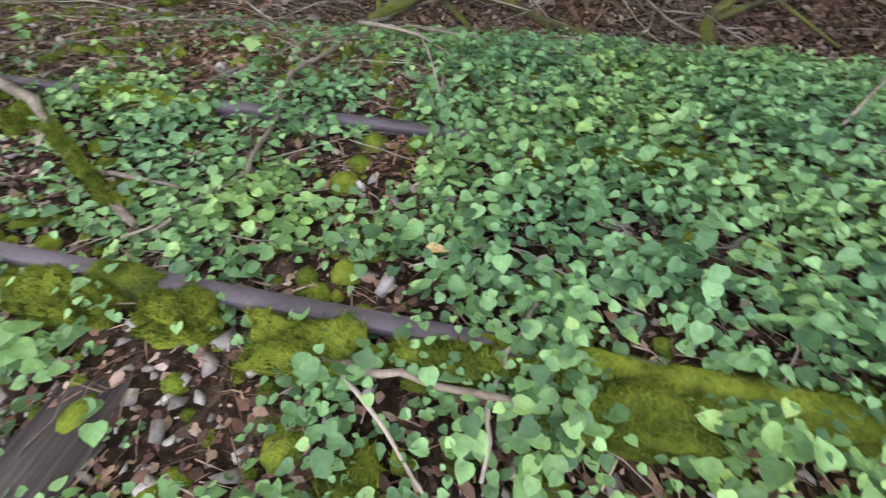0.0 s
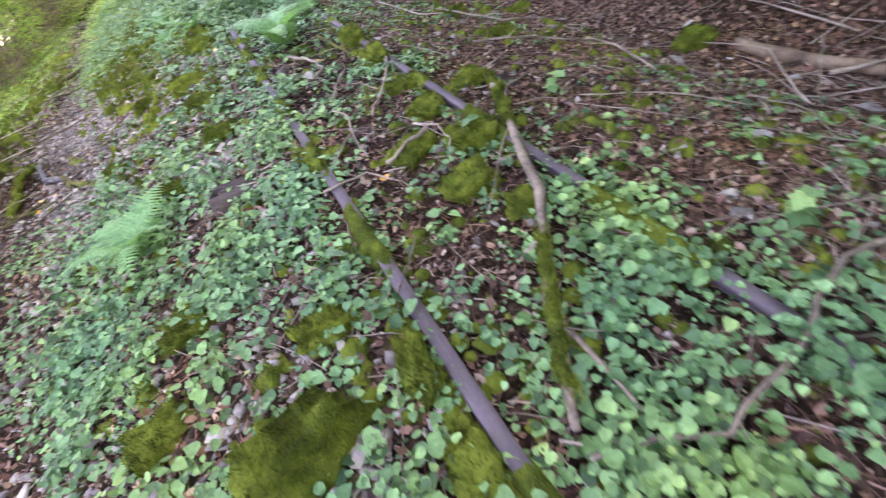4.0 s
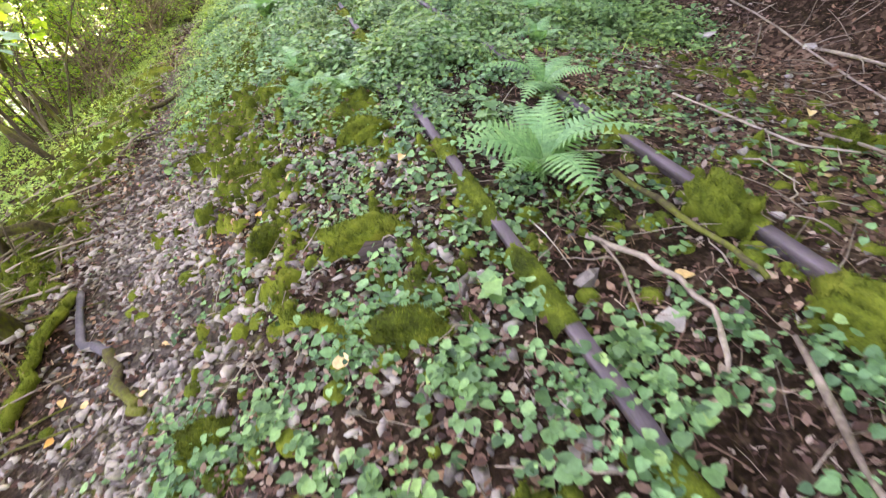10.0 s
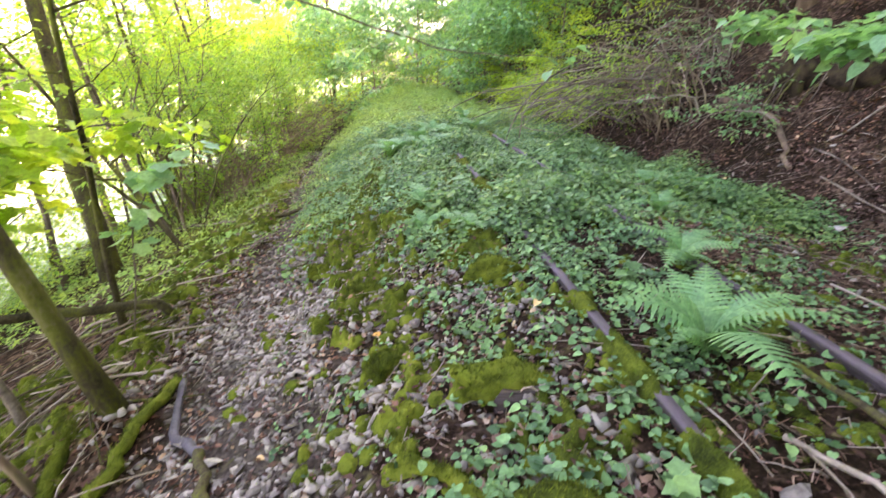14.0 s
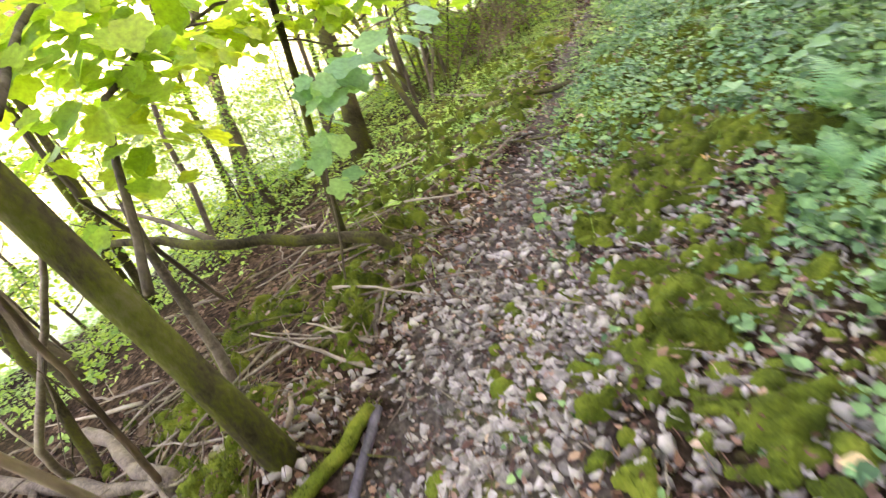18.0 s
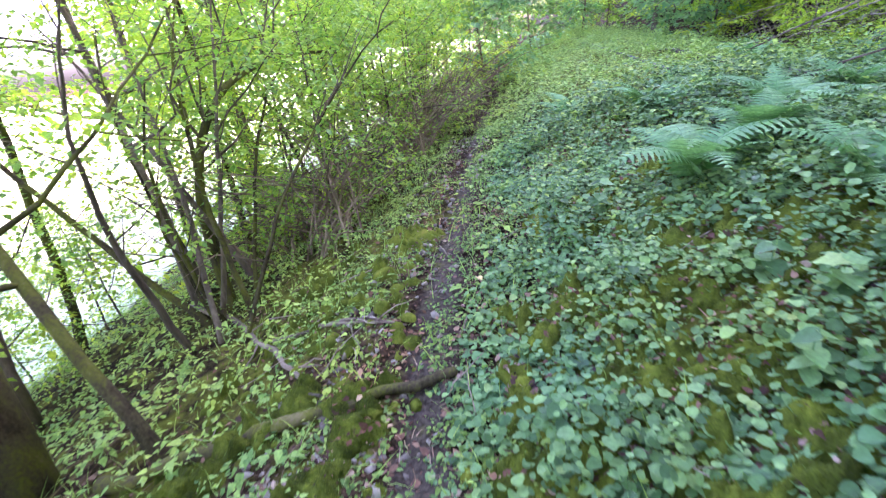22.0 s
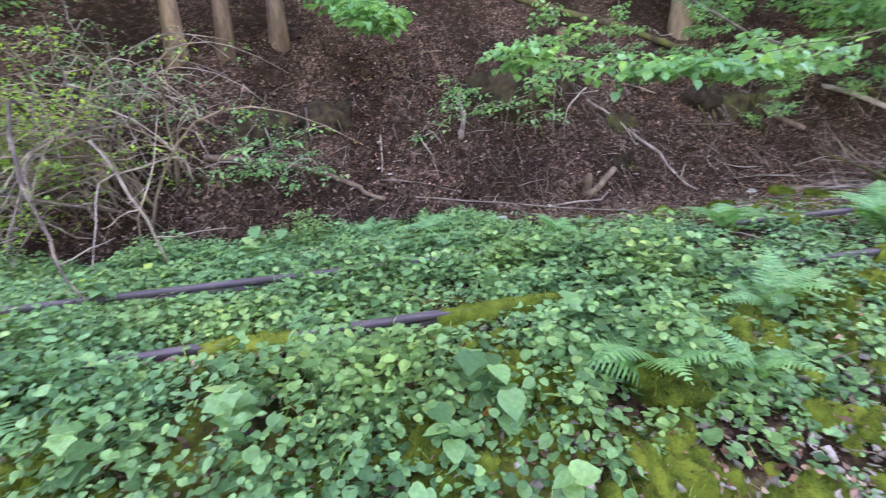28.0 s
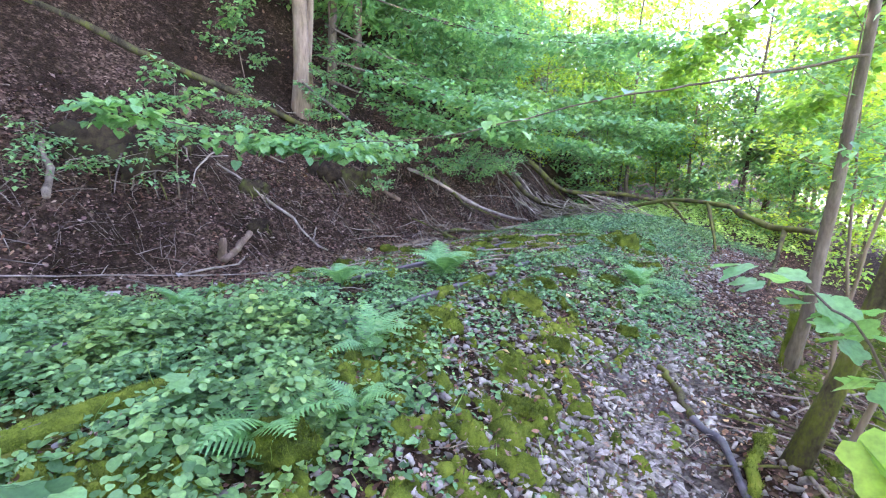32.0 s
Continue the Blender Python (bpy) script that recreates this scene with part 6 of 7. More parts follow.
# extra trees added to block sky light and darken the track's bank side
for x, y, s in [(8.5, -3.5, 0.95), (9.0, 8.5, 1.0), (8.6, 12.2, 1.0), (8.8, -7.5, 1.0), (13.5, 3.0, 1.1), (10.8, -2.0, 1.1), (12.4, 6.8, 1.1), (9.6, 15.5, 1.0)]:
    planted(4, x, y, s, r.uniform(0, 360))
for x, y, s in [(9, -19, 1.0), (7.5, -27, 1.1), (11, -28, 1.2), (15, -16, 1.1), (16, -24, 1.2), (8, 30, 1.0), (6, 40, 1.2), (13, 33, 1.2), (-8, 42, 1.2), (17, 13, 1.0), (13, 2, 1.0)]:
    planted(3 if s < 1.15 else 2, x, y, s, r.uniform(0, 360))

for x, y, k, s in [(-1.5, -15.5, 5, 1.1), (1.5, -16.5, 5, 1.2), (3.6, -14.0, 5, 1.1), (-3.2, -13.0, 5, 1.0), (-5.2, -16.5, 5, 1.4), (-4.4, -24, 4, 0.8), (-8.5, -18, 4, 0.9), (-3.4, 20.5, 5, 1.0), (3.6, 27, 5, 1.3), (3.4, 22.5, 4, 0.6), (5.0, 24.5, 4, 0.7), (2.6, 25.5, 4, 0.7), (2.9, 20.5, 5, 1.0), (4.4, 18.6, 5, 1.1), (-1.8, 31, 5, 1.3), (0.9, 33, 5, 1.4), (-3.0, 38, 4, 0.8), (1.8, 40, 4, 0.8), (-4.4, 29, 4, 0.7), (-8, 33, 4, 0.9), (6.2, 33, 4, 0.9)]:
    planted(k, x, y, s, r.uniform(0, 360))

KINDS.append(tree("sapling", "thin leafy sapling rooted in the steep bank", (5.2, 2.6), 2.0, 0.012, (-0.15, 0.05), 6, 0.35, 0.7, 40, 10, 0.2, 0.085, TRUNK_TAN, HAZEL, 38, heart_leaf(), "tree", "saplings on the bank"))
for x, y, s in [(6.2, 0.9, 0.7), (5.9, -0.6, 0.8), (6.6, -1.8, 1.1), (5.3, -2.8, 0.9), (7.8, -0.3, 1.0), (5.0, -4.2, 0.9), (6.2, -5.2, 1.2), (4.9, -1.6, 0.6)]:
    planted(6, x, y, s, 80 * x)
for x, y, k, s in [(-4.8, 10.8, 1, 0.7), (-5.0, 13.6, 1, 0.8), (-4.6, 15.4, 1, 0.85), (-5.7, 11.6, 1, 0.9), (-4.9, 17.6, 1, 1.0), (2.6, -15.5, 2, 0.75), (-2.6, -20.5, 2, 1.1), (-5.6, -17.5, 3, 1.0), (1.6, -22.5, 3, 1.1), (-4.4, -12.5, 3, 0.7), (0.4, -17.5, 3, 0.8), (-1.8, -14.5, 2, 0.7), (4.4, -19.0, 2, 0.9), (-3.6, -19.5, 3, 0.9)]:
    planted(k, x, y, s, r.uniform(0, 360))


def far_woods():
    """Leaves of the distant woods on the hill and round the ends of the clearing, in clumps."""
    q = np.random.default_rng(95)
    cx, cy = q.uniform(-16, 48, 5200), q.uniform(-62, 72, 5200)
    keep = ((cx > 13) | (np.abs(cy - 4) > 34)) & (cx > -10 - 0.1 * np.abs(cy)) & ((np.abs(cx + 2) > 6.5) | (q.random(5200) < np.where(cy > 0, 0.8, 0.75)))
    cx, cy = cx[keep], cy[keep]
    cz = height(cx, cy) + 0.6 + 9 * q.random(len(cx)) ** 1.3
    c = np.stack([cx, cy, cz], -1)
    v, f = leaf_sprays(c, 26, 1.3, 0.36, q, kite_leaf(), 0.5)
    tagged(solid("far_woods", v, f, WOODS), "dense green foliage of the distant woods", "woods", kind="stuff")


far_woods()

# trunks on the bank
# long limbs and outward lean let the unseen crowns shade the track
for k, (x, y, r0, lab) in enumerate([(6.95, 8.9, 0.15, "bare brown trunk"), (7.0, 8.1, 0.13, "bare brown trunk"), (7.4, 7.2, 0.15, "bare brown trunk"), (7.3, -1.45, 0.20, "tall tan trunk"), (7.6, -1.9, 0.13, "tall tan trunk"), (9.5, 5.5, 0.15, "bare brown trunk"), (10.5, 9.0, 0.16, "bare brown trunk"), (9.0, -5.0, 0.16, "tall tan trunk"), (10.5, 1.0, 0.15, "bare brown trunk"), (8.6, 11.0, 0.15, "bare brown trunk")]):
    tree("tree", lab + " rooted in the steep bank", (x, y), 14.0, r0, (-0.07, 0.01), 10, 0.42, 7.5, 300, 11, 1.1, 0.25, TRUNK_TAN if "tan" in lab else BARK_BROWN, HAZEL, 60 + k, None, "tree", "trunks on the bank", 0.2)


def bushy(name, label, base, stems, length, toward, seed, leaves, leaf_mat, leaf, bark=DEADWOOD, droop=1.0):
    """A many-stemmed bush whose stems arch outwards."""
    r = np.random.default_rng(seed)
    z0 = float(height(*base))
    root = thing(name, label, "shrub", (base[0], base[1], z0 - 0.05))
    cs = []
    for k in range(stems):
        az = toward + r.normal(0, 0.75)
        ln = length * r.uniform(0.5, 1.1)
        a = np.array([r.normal(0, 0.22), r.normal(0, 0.35), 0.0])
        a[2] = float(height(base[0] + a[0], base[1] + a[1])) - z0
        rise = r.uniform(0.5, 1.15)
        t = np.linspace(0, 1, 10)[:, None]
        p = a + np.hstack([np.cos(az) * ln * (0.25 * t + 0.6 * t**1.7), np.sin(az) * ln * (0.25 * t + 0.6 * t**1.7), ln * (rise * t - droop * (0.35 + 0.45 * rise) * t**2.3)])
        p = p + np.cumsum(r.normal(0, 0.018, p.shape), 0)
        w = r.uniform(0.009, 0.024)
        parts = [tube(p, np.linspace(w, 0.003, 10), 5, 0, r)]
        for j in range(3):
            i = r.integers(3, 9)
            q = bend(p[i], p[i] + r.normal(0, 0.28, 3) * np.array([1, 1, 0.8]), 4, 0, 0.015, r)
            parts.append(tube(q, np.linspace(w * 0.45, 0.002, 4), 4, 0, r))
            if leaves:
                cs.append(spray_points(q, r, leaves, 0.08))
        solid("stem", *joined(parts), bark, root, "", True)
    if leaves:
        solid("crown", *leaf_sprays(np.vstack(cs), 9, 0.17, leaf, r, kite_leaf()), leaf_mat, root, "sparse leaves")


bushy("bush", "bare grey many-stemmed bush arching from the bank", (4.7, 9.3), 44, 3.6, 2.75, 101, 1, WOODS, 0.05, TRUNK_TAN)
bushy("bush", "leafy grey-stemmed bush arching from the bank", (4.9, 10.4), 46, 3.8, 3.1, 102, 3, WOODS, 0.06)
bushy("bush", "yellow-green bush at the foot of the bank", (4.4, 12.5), 30, 3.0, 3.0, 103, 4, MAPLE, 0.07)
bushy("bush", "yellow-green bush at the foot of the bank", (4.2, 16.0), 30, 3.6, 3.0, 104, 5, MAPLE, 0.08)
bushy("bush", "bare tangled bush on the bank", (5.9, 9.6), 34, 3.4, 3.4, 105, 1, HAZEL, 0.06)
bushy("bush", "leafy bush hanging over the track's edge", (4.6, 20.0), 30, 4.2, 3.0, 106, 6, MAPLE, 0.10)
bushy("bush", "leafy sapling clump on the bank", (5.0, 7.0), 7, 1.6, 2.6, 107, 4, HAZEL, 0.08)
bushy("bush", "dry brown brush beside the path", (-5.3, 12.8), 54, 3.0, 1.3, 108, 0, HAZEL, 0.06)
bushy("bush", "dry brown brush beside the path", (-5.2, 15.8), 60, 3.6, 0.9, 109, 0, HAZEL, 0.06)
for k, (x, y, n, ln) in enumerate([(-4.5, 10.0, 22, 1.5), (-4.7, 11.3, 34, 2.2), (-4.3, 13.2, 44, 2.4), (-4.4, 14.8, 44, 2.6), (-4.1, 17.0, 40, 2.8), (-5.4, 10.8, 26, 2.4)]):
    bushy("bush", "dry brown brush thicket beside the path", (x, y), n, ln, 1.57 + 3.1416 * (k % 2), 180 + k, 1 if k % 2 else 0, WOODS, 0.05, TRUNK_TAN, 0.3)
bushy("bush", "leafy sapling clump on the bank", (5.6, 4.2), 6, 1.3, 2.8, 110, 4, HAZEL, 0.08)
bushy("bush", "leafy sapling clump on the bank", (5.8, -7.2), 20, 3.0, 2.8, 112, 6, HAZEL, 0.09)


for k in range(18):
    r = np.random.default_rng(240 + k)
    a = np.array([4.5 + r.normal(0, 0.2), r.uniform(8.4, 10.6), r.uniform(0.5, 1.4)])
    c = np.array([r.uniform(1.0, 3.2), a[1] + r.normal(0.3, 1.0), r.uniform(-0.1, 0.5)])
    pts = [a + (0.3, 0, -0.5), a, 0.5 * (a + c) + (0, r.normal(0, 0.2), r.uniform(0.1, 0.4)), c]
    r = np.random.default_rng(210 + k)
    key = np.array(pts, float)
    t = np.linspace(0, len(key) - 1, 14)
    p = np.stack([np.interp(t, range(len(key)), key[:, a]) for a in range(3)], -1) + np.cumsum(r.normal(0, 0.012, (14, 3)), 0)
    bits = [tube(p, np.linspace(r.uniform(0.014, 0.026), 0.005, 14), 6, 0.05, r)]
    for j in range(6):
        i = r.integers(3, 13)
        bits.append(tube(bend(p[i], p[i] + r.normal(0, 0.22, 3), 5, 0, 0.02, r), np.linspace(0.006, 0.002, 5), 4, 0, r))
    tagged(solid("bare_branch", *joined(bits), DEADWOOD, None, "", True), "bare pale arching branch of a bank bush", "branch", "arching bare branches")


r = np.random.default_rng(233)
for pts in ([(4.2, 9.9, 1.3), (2.9, 9.3, 1.5), (1.9, 8.8, 1.1), (1.34, 8.5, 0.71), (1.1, 8.3, 0.4), (0.97, 8.22, 0.2), (0.9, 8.1, -0.02)], [(4.4, 9.2, 1.0), (2.6, 8.6, 1.05), (1.5, 8.0, 0.85), (1.07, 7.69, 0.57), (1.02, 7.6, 0.2)], [(3.6, 9.0, 0.2), (2.4, 9.6, 0.7), (1.2, 10.3, 0.45), (0.4, 10.9, 0.1)], [(4.2, 9.4, 0.8), (2.4, 10.0, 0.95), (1.0, 10.9, 0.7), (0.2, 11.6, 0.25)]):
    key = np.array(pts)
    t = np.linspace(0, len(key) - 1, 16)
    p = np.stack([np.interp(t, range(len(key)), key[:, a]) for a in range(3)], -1) + np.cumsum(r.normal(0, 0.008, (16, 3)), 0)
    bits = [tube(p, np.linspace(0.020, 0.008, 16), 7, 0.05, r)]
    for j in range(5):
        i = r.integers(4, 14)
        bits.append(tube(bend(p[i], p[i] + r.normal(0, 0.25, 3), 5, 0, 0.02, r), np.linspace(0.007, 0.002, 5), 4, 0, r))
    tagged(solid("bare_branch", *joined(bits), DEADWOOD, None, "", True), "long pale bare branch bowing down to the rail", "branch", "arching bare branches")


def spray_branch(name, label, points, r0, per, count, radius, leaf, leaf_mat, seed, shape, bark=BARK):
    """A thin leafy branch reaching through the air."""
    r = np.random.default_rng(seed)
    key = np.array(points, float)
    t = np.linspace(0, len(key) - 1, 6 * len(key))
    p = np.stack([np.interp(t, range(len(key)), key[:, a]) for a in range(3)], -1)
    p = p + np.cumsum(r.normal(0, 0.006, p.shape), 0)
    root = thing(name, label, "branch", tuple(p[0]))
    q = p - p[0]
    stem = solid("stem", *tube(q, np.linspace(r0, 0.003, len(q)), 6, 0.04, r), bark, root, "", True)
    cs = spray_points(q, r, count, radius * 0.55, 0.2)
    solid("leaves", *leaf_sprays(cs, per, radius, leaf, r, shape), leaf_mat, stem, "green leaves")
    return root


spray_branch("hazel_branch", "low leafy hazel branch hanging before the bank", [(6.9, -1.2, 3.2), (4.6, -0.6, 2.1), (2.0, 0.9, 1.45), (1.9, 2.4, 1.42), (2.1, 3.4, 1.42), (2.45, 4.8, 1.62)], 0.03, 10, 120, 0.2, 0.10, HAZEL, 121, heart_leaf())
spray_branch("hazel_branch", "leafy hazel branch over the track", [(7.2, -2.0, 4.0), (4.0, -2.5, 3.0), (1.8, -1.5, 2.4), (0.6, -0.4, 2.2)], 0.03, 10, 110, 0.28, 0.11, HAZEL, 123, heart_leaf())
SPRAYS_A = [
    [(7.6, -2.5, 5.0), (5.0, -3.5, 3.6), (2.6, -3.6, 2.6), (1.0, -3.2, 2.3)],
    [(8.0, -4.5, 4.6), (5.2, -5.5, 3.0), (3.0, -6.0, 2.2), (1.2, -6.2, 1.9)],
    [(7.8, -6.5, 5.0), (5.0, -8.0, 3.6), (2.0, -8.8, 2.9), (0.0, -9.0, 2.7)],
    [(7.6, -8.5, 4.6), (5.6, -9.8, 3.2), (3.4, -11.0, 2.2), (1.6, -12.0, 1.8)],
    [(7.4, -3.0, 6.0), (4.6, -5.0, 5.0), (2.0, -6.5, 4.4), (0.2, -8.0, 4.2)],
]
SPRAYS_B = [
    [(6.9, 6.9, 3.6), (5.8, 5.8, 2.9), (5.0, 5.4, 2.5)],
    [(7.0, 8.4, 4.2), (5.6, 9.6, 3.4), (4.6, 10.6, 3.0)],
    [(6.8, -2.0, 3.4), (4.6, -2.6, 2.5), (3.0, -3.0, 2.1), (1.6, -3.2, 1.9)],
    [(7.4, -4.0, 4.6), (5.0, -5.4, 3.9), (3.4, -6.2, 3.4), (1.8, -6.6, 3.1)],
    [(6.0, -5.0, 5.6), (3.0, -4.0, 4.4), (0.6, -3.4, 3.8), (-1.0, -3.0, 3.5)],
    [(6.8, -7.0, 6.4), (3.6, -6.6, 5.2), (1.0, -6.2, 4.6), (-1.0, -6.0, 4.2)],
    [(-3.4, 0.1, 4.4), (-2.2, -1.6, 3.6), (-1.2, -3.4, 3.2), (-0.6, -5.0, 3.0)],
]
SPRAYS_C = [
    [(-3.3, 0.1, 3.4), (-3.4, -1.6, 2.7), (-3.0, -3.2, 2.4), (-2.6, -4.4, 2.3)],
]
for k, pts in enumerate(SPRAYS_A + SPRAYS_B + SPRAYS_C):
    spray_branch("hazel_branch", "leafy hazel branch reaching from the bank" if k < 11 else "leafy branch reaching over the path", pts, 0.025, 10, 110, 0.3, 0.11, HAZEL if k < 11 else WOODS, 170 + k, heart_leaf())
spray_branch("maple_branch", "leafy maple branch beside the path", [(-3.3, 2.72, 0.2), (-3.7, 3.2, 0.75), (-3.85, 3.7, 0.9), (-3.8, 4.5, 0.75)], 0.02, 7, 34, 0.22, 0.11, MAPLE, 124, palm_leaf())
spray_branch("maple_branch", "leafy maple branch above the slope", [(-3.4, 2.75, 0.9), (-3.9, 3.3, 1.15), (-4.3, 3.9, 1.2), (-4.6, 4.8, 1.2)], 0.02, 7, 40, 0.28, 0.11, MAPLE, 125, palm_leaf())
spray_branch("maple_branch", "leafy maple branch reaching toward the path", [(-4.6, 4.1, 0.75), (-4.1, 4.3, 0.92), (-3.6, 4.6, 0.95), (-3.3, 4.85, 0.9), (-3.15, 5.05, 0.84)], 0.014, 4, 26, 0.2, 0.11, MAPLE, 128, palm_leaf())
spray_branch("maple_branch", "low maple twig with broad leaves near the path", [(-3.45, 3.8, -0.75), (-3.2, 3.8, 0.2), (-2.95, 3.83, 0.66), (-2.75, 3.8, 0.82), (-2.55, 3.85, 0.86)], 0.008, 3, 11, 0.12, 0.12, HAZEL, 126, palm_leaf())
spray_branch("pale_branch", "long pale thin branch reaching over the track", [(-2.95, 2.6, 1.9), (-2.4, 2.8, 1.78), (-1.6, 2.9, 1.7), (-0.7, 3.4, 1.42), (0.2, 3.6, 1.35)], 0.010, 5, 8, 0.18, 0.08, HAZEL, 127, heart_leaf())

# long log reaching out level from the slope
log_root = thing("level_tree", "level dark trunk growing out from the slope, forked", "tree trunk", (-3.5, 4.2, -0.72))
r = np.random.default_rng(131)
solid("trunk", *tube(np.vstack([[(0.13, 0.11, -0.2), (0.09, 0.08, -0.06)], bend((0.05, 0.05, 0.0), (-0.95, -0.55, 0.26), 7, -0.02, 0.012, r)[:-1], bend((-0.95, -0.55, 0.26), (-2.0, -0.7, 0.24), 6, 0.03, 0.012, r)]), np.linspace(0.05, 0.03, 14), 9, 0.08, r), BARK_MOSSY, log_root, "", True)
solid("limb", *tube(bend((-1.2, -0.35, 0.1), (-3.2, 0.0, 0.0), 9, 0.05, 0.015, r), np.linspace(0.03, 0.01, 9), 6, 0.05, r), BARK, log_root, "", True)
solid("limb", *tube(bend((-0.85, -0.9, 0.86), (-0.36, -1.25, -0.35), 9, 0.0, 0.012, r), np.linspace(0.026, 0.04, 9), 7, 0.05, r), DEADWOOD, log_root, "", True)



def bare_stem(label, points, r0, r1, material, seed, twigs=3):
    """A leafless stem standing out of the slope, with a few short twigs."""
    r = np.random.default_rng(seed)
    key = np.array(points, float)
    t = np.linspace(0, len(key) - 1, 5 * len(key))
    p = np.stack([np.interp(t, range(len(key)), key[:, a]) for a in range(3)], -1) - key[0]
    p = p + np.cumsum(r.normal(0, 0.006, p.shape), 0)
    root = thing("bare_branch", label, "branch", tuple(key[0]))
    stem = solid("stem", *tube(p, np.linspace(r0, r1, len(p)), 8, 0.08, r), material, root, "", True)
    for k in range(twigs):
        i = int(r.integers(len(p) // 3, len(p) - 1))
        e = p[i] + r.normal(0, 0.25, 3) + np.array([0, 0, 0.15])
        solid("twig", *tube(bend(p[i], e, 5, 0.02, 0.01, r), np.linspace(r1 * 0.5, 0.002, 5), 5, 0, r), material, stem, "", True)


bare_stem("bare brown dead branch leaning up from the slope", [(-3.73, 2.33, -1.12), (-3.77, 2.36, -0.9), (-3.9, 2.46, -0.3), (-4.02, 2.54, 0.3), (-4.05, 2.6, 0.75)], 0.022, 0.012, BARK_BROWN, 141)
bare_stem("dark mossy stem leaning out of the slope", [(-4.6, 2.3, -1.5), (-4.65, 2.33, -1.3), (-4.78, 2.46, -0.8), (-4.92, 2.62, -0.15), (-5.1, 2.8, 0.7)], 0.045, 0.02, BARK_MOSSY, 142)
bare_stem("grey dead branch standing among debris below the path", [(-4.95, 2.2, -1.55), (-4.75, 2.25, -0.9), (-4.5, 2.6, -0.25), (-4.3, 2.8, 0.2)], 0.03, 0.016, DEADWOOD, 143)
bare_stem("dark thin stem arching over the slope", [(-5.2, 4.0, -1.75), (-5.0, 3.6, -0.6), (-4.5, 3.2, 0.22), (-4.5, 3.17, 0.79), (-4.6, 3.0, 1.5)], 0.024, 0.012, BARK, 144, 5)
branch("log", [(-5.6, 2.0), (-4.6, 2.2), (-3.65, 2.38)], 0.05, 0.04, DEADWOOD, "grey dead log lying on the slope", 0.01, 145, 1, "log")

# ---- single fallen leaves and stones ----


def fallen_leaf(x, y, s, yaw, up=0.03):
    v, f = heart_leaf()
    ob = solid("fallen_leaf", v * (0.8 * s, 0.9 * s, 1.6 * s), f, YELLOW)
    ob.matrix_world = pose(x, y, float(height(x, y)) + up, 8, -10, yaw)
    tagged(ob, "yellowed fallen leaf lying on low plants", "leaf", "yellow leaves")


for k, (x, y, s) in enumerate([(-0.88, 1.13, 0.10), (-0.61, -0.66, 0.09), (-0.26, 2.49, 0.07), (-2.59, 8.33, 0.07), (-1.7, 4.44, 0.08), (-0.78, 5.73, 0.10), (-0.65, 5.88, 0.08), (2.83, 2.23, 0.09), (0.3, -4.1, 0.08), (0.5, 0.9, 0.09), (0.25, -1.45, 0.08), (-2.35, 1.85, 0.06), (-2.5, 1.72, 0.06), (-2.55, 2.0, 0.06), (-1.93, 2.03, 0.055), (-2.0, 1.72, 0.055), (-1.27, 2.73, 0.07), (-2.3, 6.3, 0.08), (-1.35, 5.0, 0.07), (3.6, 2.0, 0.1), (3.7, 4.6, 0.1), (3.9, 6.3, 0.1), (-1.0, 3.0, 0.07), (-0.4, 6.1, 0.08)]):
    fallen_leaf(x, y, s, 70 * k, 0.06 if -0.9 < x < 1 else 0.03)


def boulder(x, y, s, seed, flat=0.6):
    ob = new("rock", PEBBLES[seed % 8][0])
    ob.matrix_world = pose(x, y, float(height(x, y)) + 0.15 * s, 10 * (seed % 5) - 20, 8 * (seed % 3), 50 * seed) @ Matrix.Diagonal((s * 1.2, s, s * flat * 1.4, 1))
    tagged(ob, "pale grey stone lying on the ground", "stone", "loose stones")


for k, (x, y, s) in enumerate([(3.86, -0.37, 0.16), (3.35, -2.28, 0.18), (3.65, 4.2, 0.26), (3.45, 1.03, 0.12), (3.5, 2.1, 0.12), (3.22, -0.83, 0.13), (2.16, -2.29, 0.16), (-0.48, -0.16, 0.16), (-0.62, -0.05, 0.15), (-0.75, 0.0, 0.13), (-0.55, 0.1, 0.13), (-0.85, -0.12, 0.12), (0.2, 1.05, 0.16), (0.35, 0.75, 0.12), (-2.45, 2.3, 0.12), (-2.2, 2.15, 0.13), (-1.55, 0.9, 0.14), (4.6, 6.2, 0.14), (4.4, 5.9, 0.16), (4.8, 5.6, 0.12), (-0.4, -2.75, 0.13), (-0.3, -2.6, 0.11), (-0.5, -2.95, 0.12), (-0.45, -0.45, 0.12), (-2.1, 4.4, 0.12), (-1.9, 3.3, 0.11), (3.95, 3.24, 0.15)]):
    boulder(x, y, s, k)

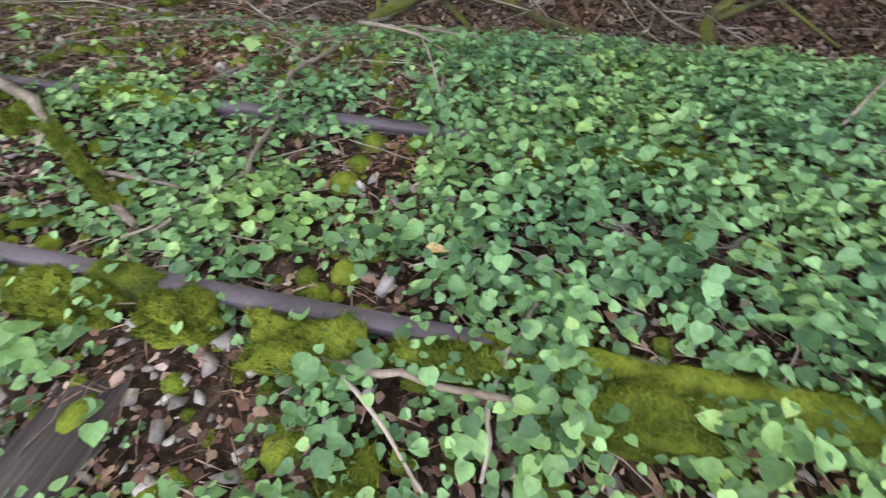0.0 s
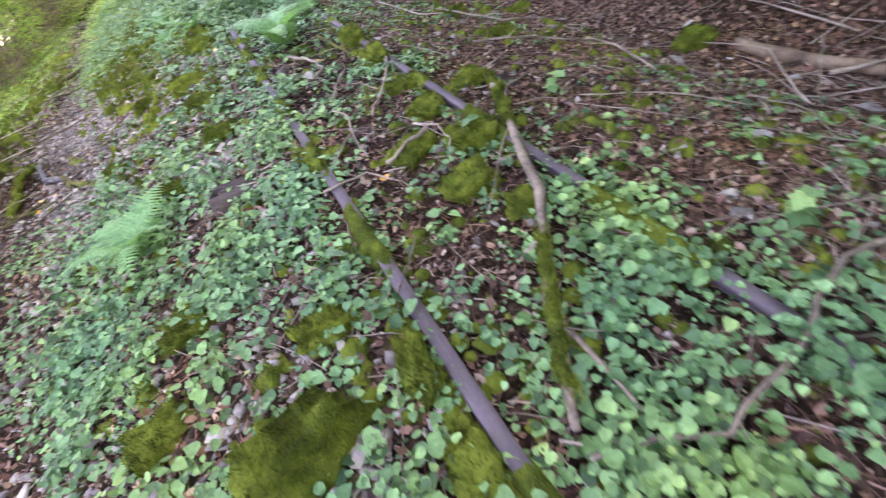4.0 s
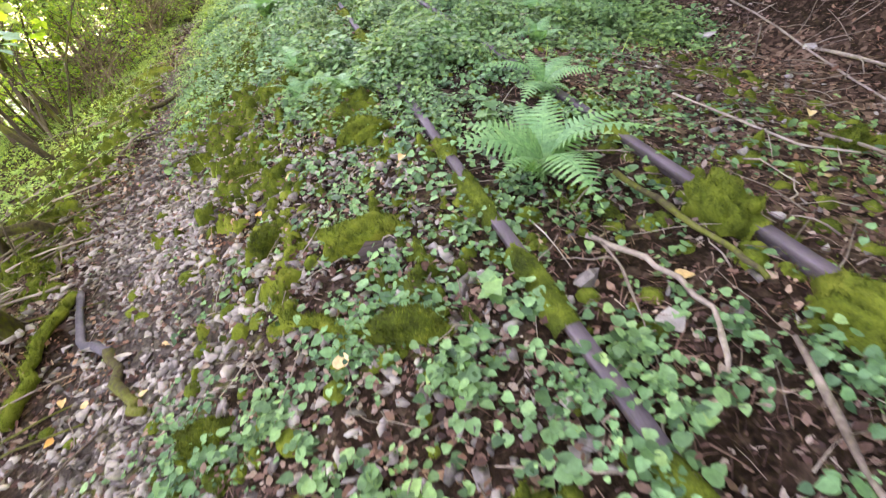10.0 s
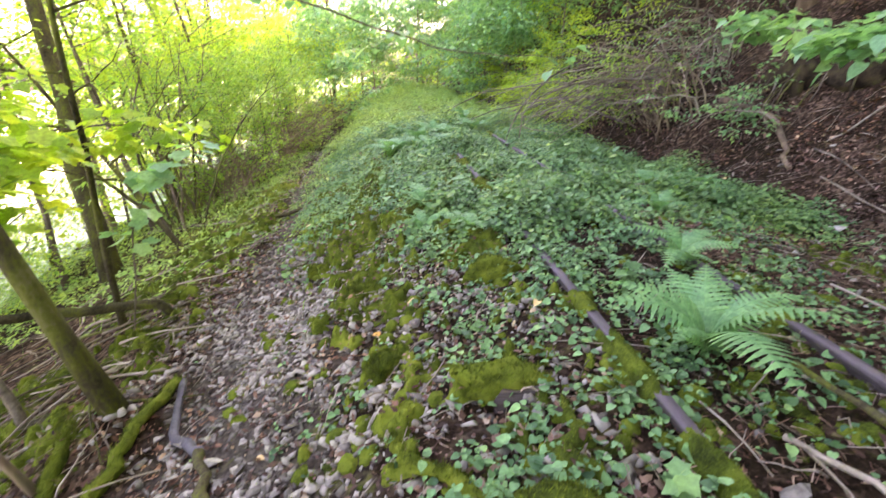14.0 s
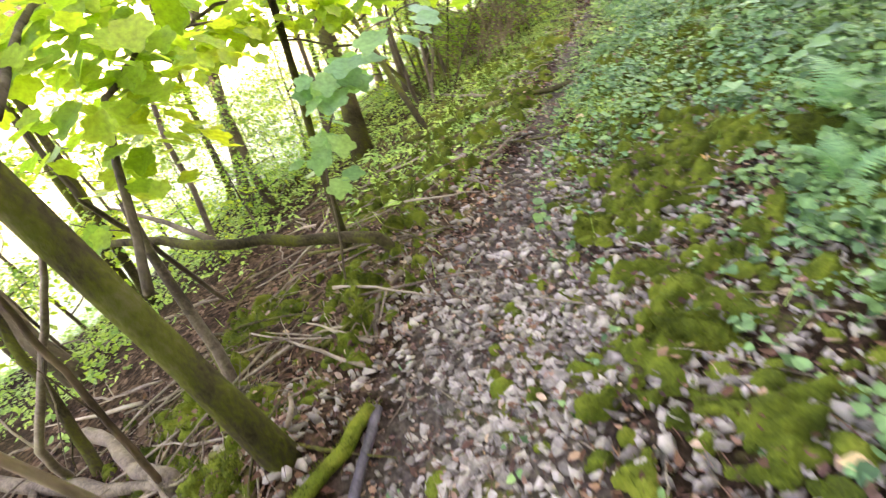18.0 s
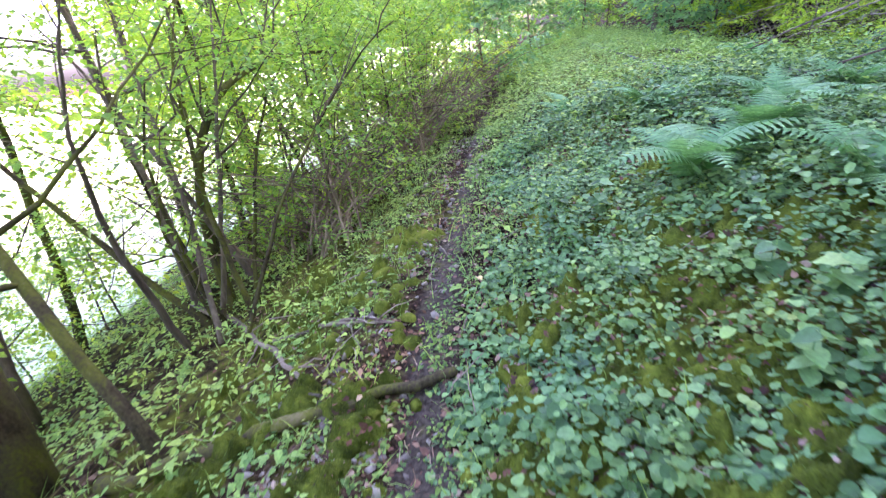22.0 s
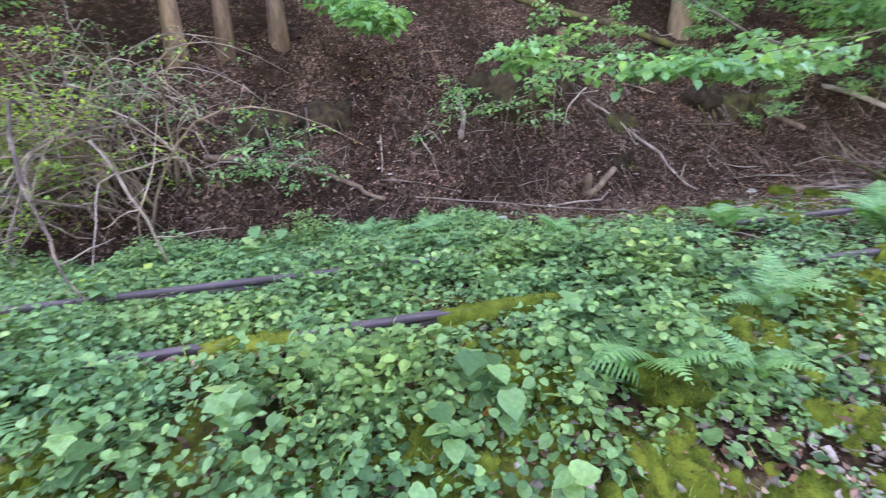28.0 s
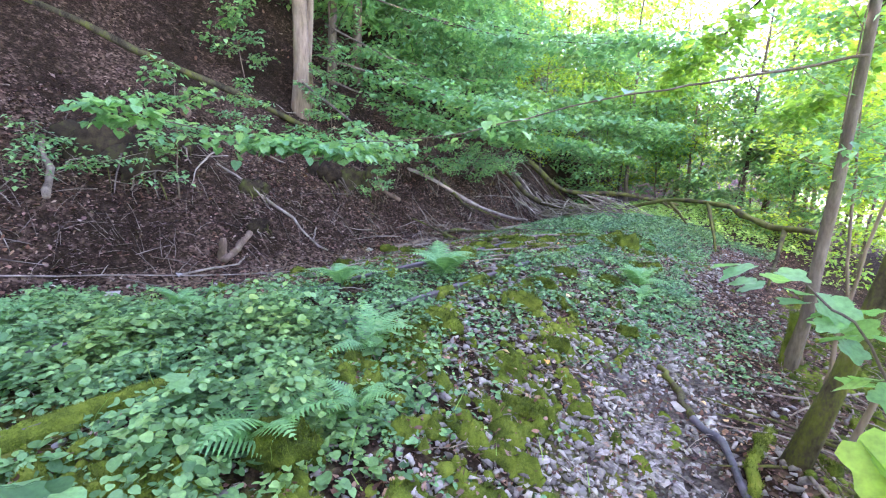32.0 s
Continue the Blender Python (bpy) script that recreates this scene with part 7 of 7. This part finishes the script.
# broken stumps on the bank
for k, (x, y, hgt, r0) in enumerate([(4.2, 2.5, 0.3, 0.06), (7.0, 1.6, 0.45, 0.09)]):
    r = np.random.default_rng(140 + k)
    p = bend((x, y, float(height(x, y)) - 0.1), (x - 0.08, y, float(height(x, y)) + hgt), 6, 0, 0.01, r)
    tagged(solid("stump", *tube(p, np.array([1.6, 1.2, 1.05, 1.0, 0.95, 0.6]) * r0, 9, 0.25, r), BARK_BROWN, None, "", True), "rotten mossy stump on the bank", "stump")


def root_clump(x, y, s, seed):
    """A dark overhanging clump of roots and moss on the cut bank."""
    r = np.random.default_rng(seed)
    z = float(height(x, y))
    root = thing("root_clump", "dark mossy clump of roots on the steep bank", "roots", (x, y, z), "root clumps on the bank")
    bm = bmesh.new()
    bmesh.ops.create_icosphere(bm, subdivisions=3, radius=1.0)
    v = np.array([p.co for p in bm.verts])
    f = np.array([[q.index for q in p.verts] for p in bm.faces])
    bm.free()
    v = v * (1 + 0.4 * vnoise(v[:, 0] * 2 + seed, v[:, 1] * 2 + v[:, 2], 0.9) + 0.2 * vnoise(v[:, 0] * 6, v[:, 1] * 6 + v[:, 2] * 5 + seed, 0.9))[:, None] * np.array([0.35, 0.6, 0.45]) * s
    pick = f[r.integers(0, len(f), 2500)]
    pts = (v[pick] * r.dirichlet((1, 1, 1), len(pick))[..., None]).sum(1)
    solid("clod", *joined([(v, f), fuzz(pts, 0.03, r)]), CLOD, root, "", True)
    for k in range(5):
        a = np.array([-0.15 * s, r.uniform(-0.4, 0.4) * s, r.uniform(0, 0.3) * s])
        e = a + np.array([-r.uniform(0.3, 0.7), r.normal(0, 0.2), -r.uniform(0.45, 0.75)]) * s
        e[2] = float(height(x + e[0], y + e[1])) - z + 0.02
        w = r.uniform(0.012, 0.035) * s
        solid("root", *tube(bend(a, e, 6, 0.08 * s, 0.02, r), np.linspace(w, w * 0.5, 6), 6, 0.1, r), DEADWOOD if k % 2 else BARK_MOSSY, root, "", True)


for k, (x, y, s) in enumerate(ROOT_CLUMPS):
    root_clump(x, y, s, 700 + k)
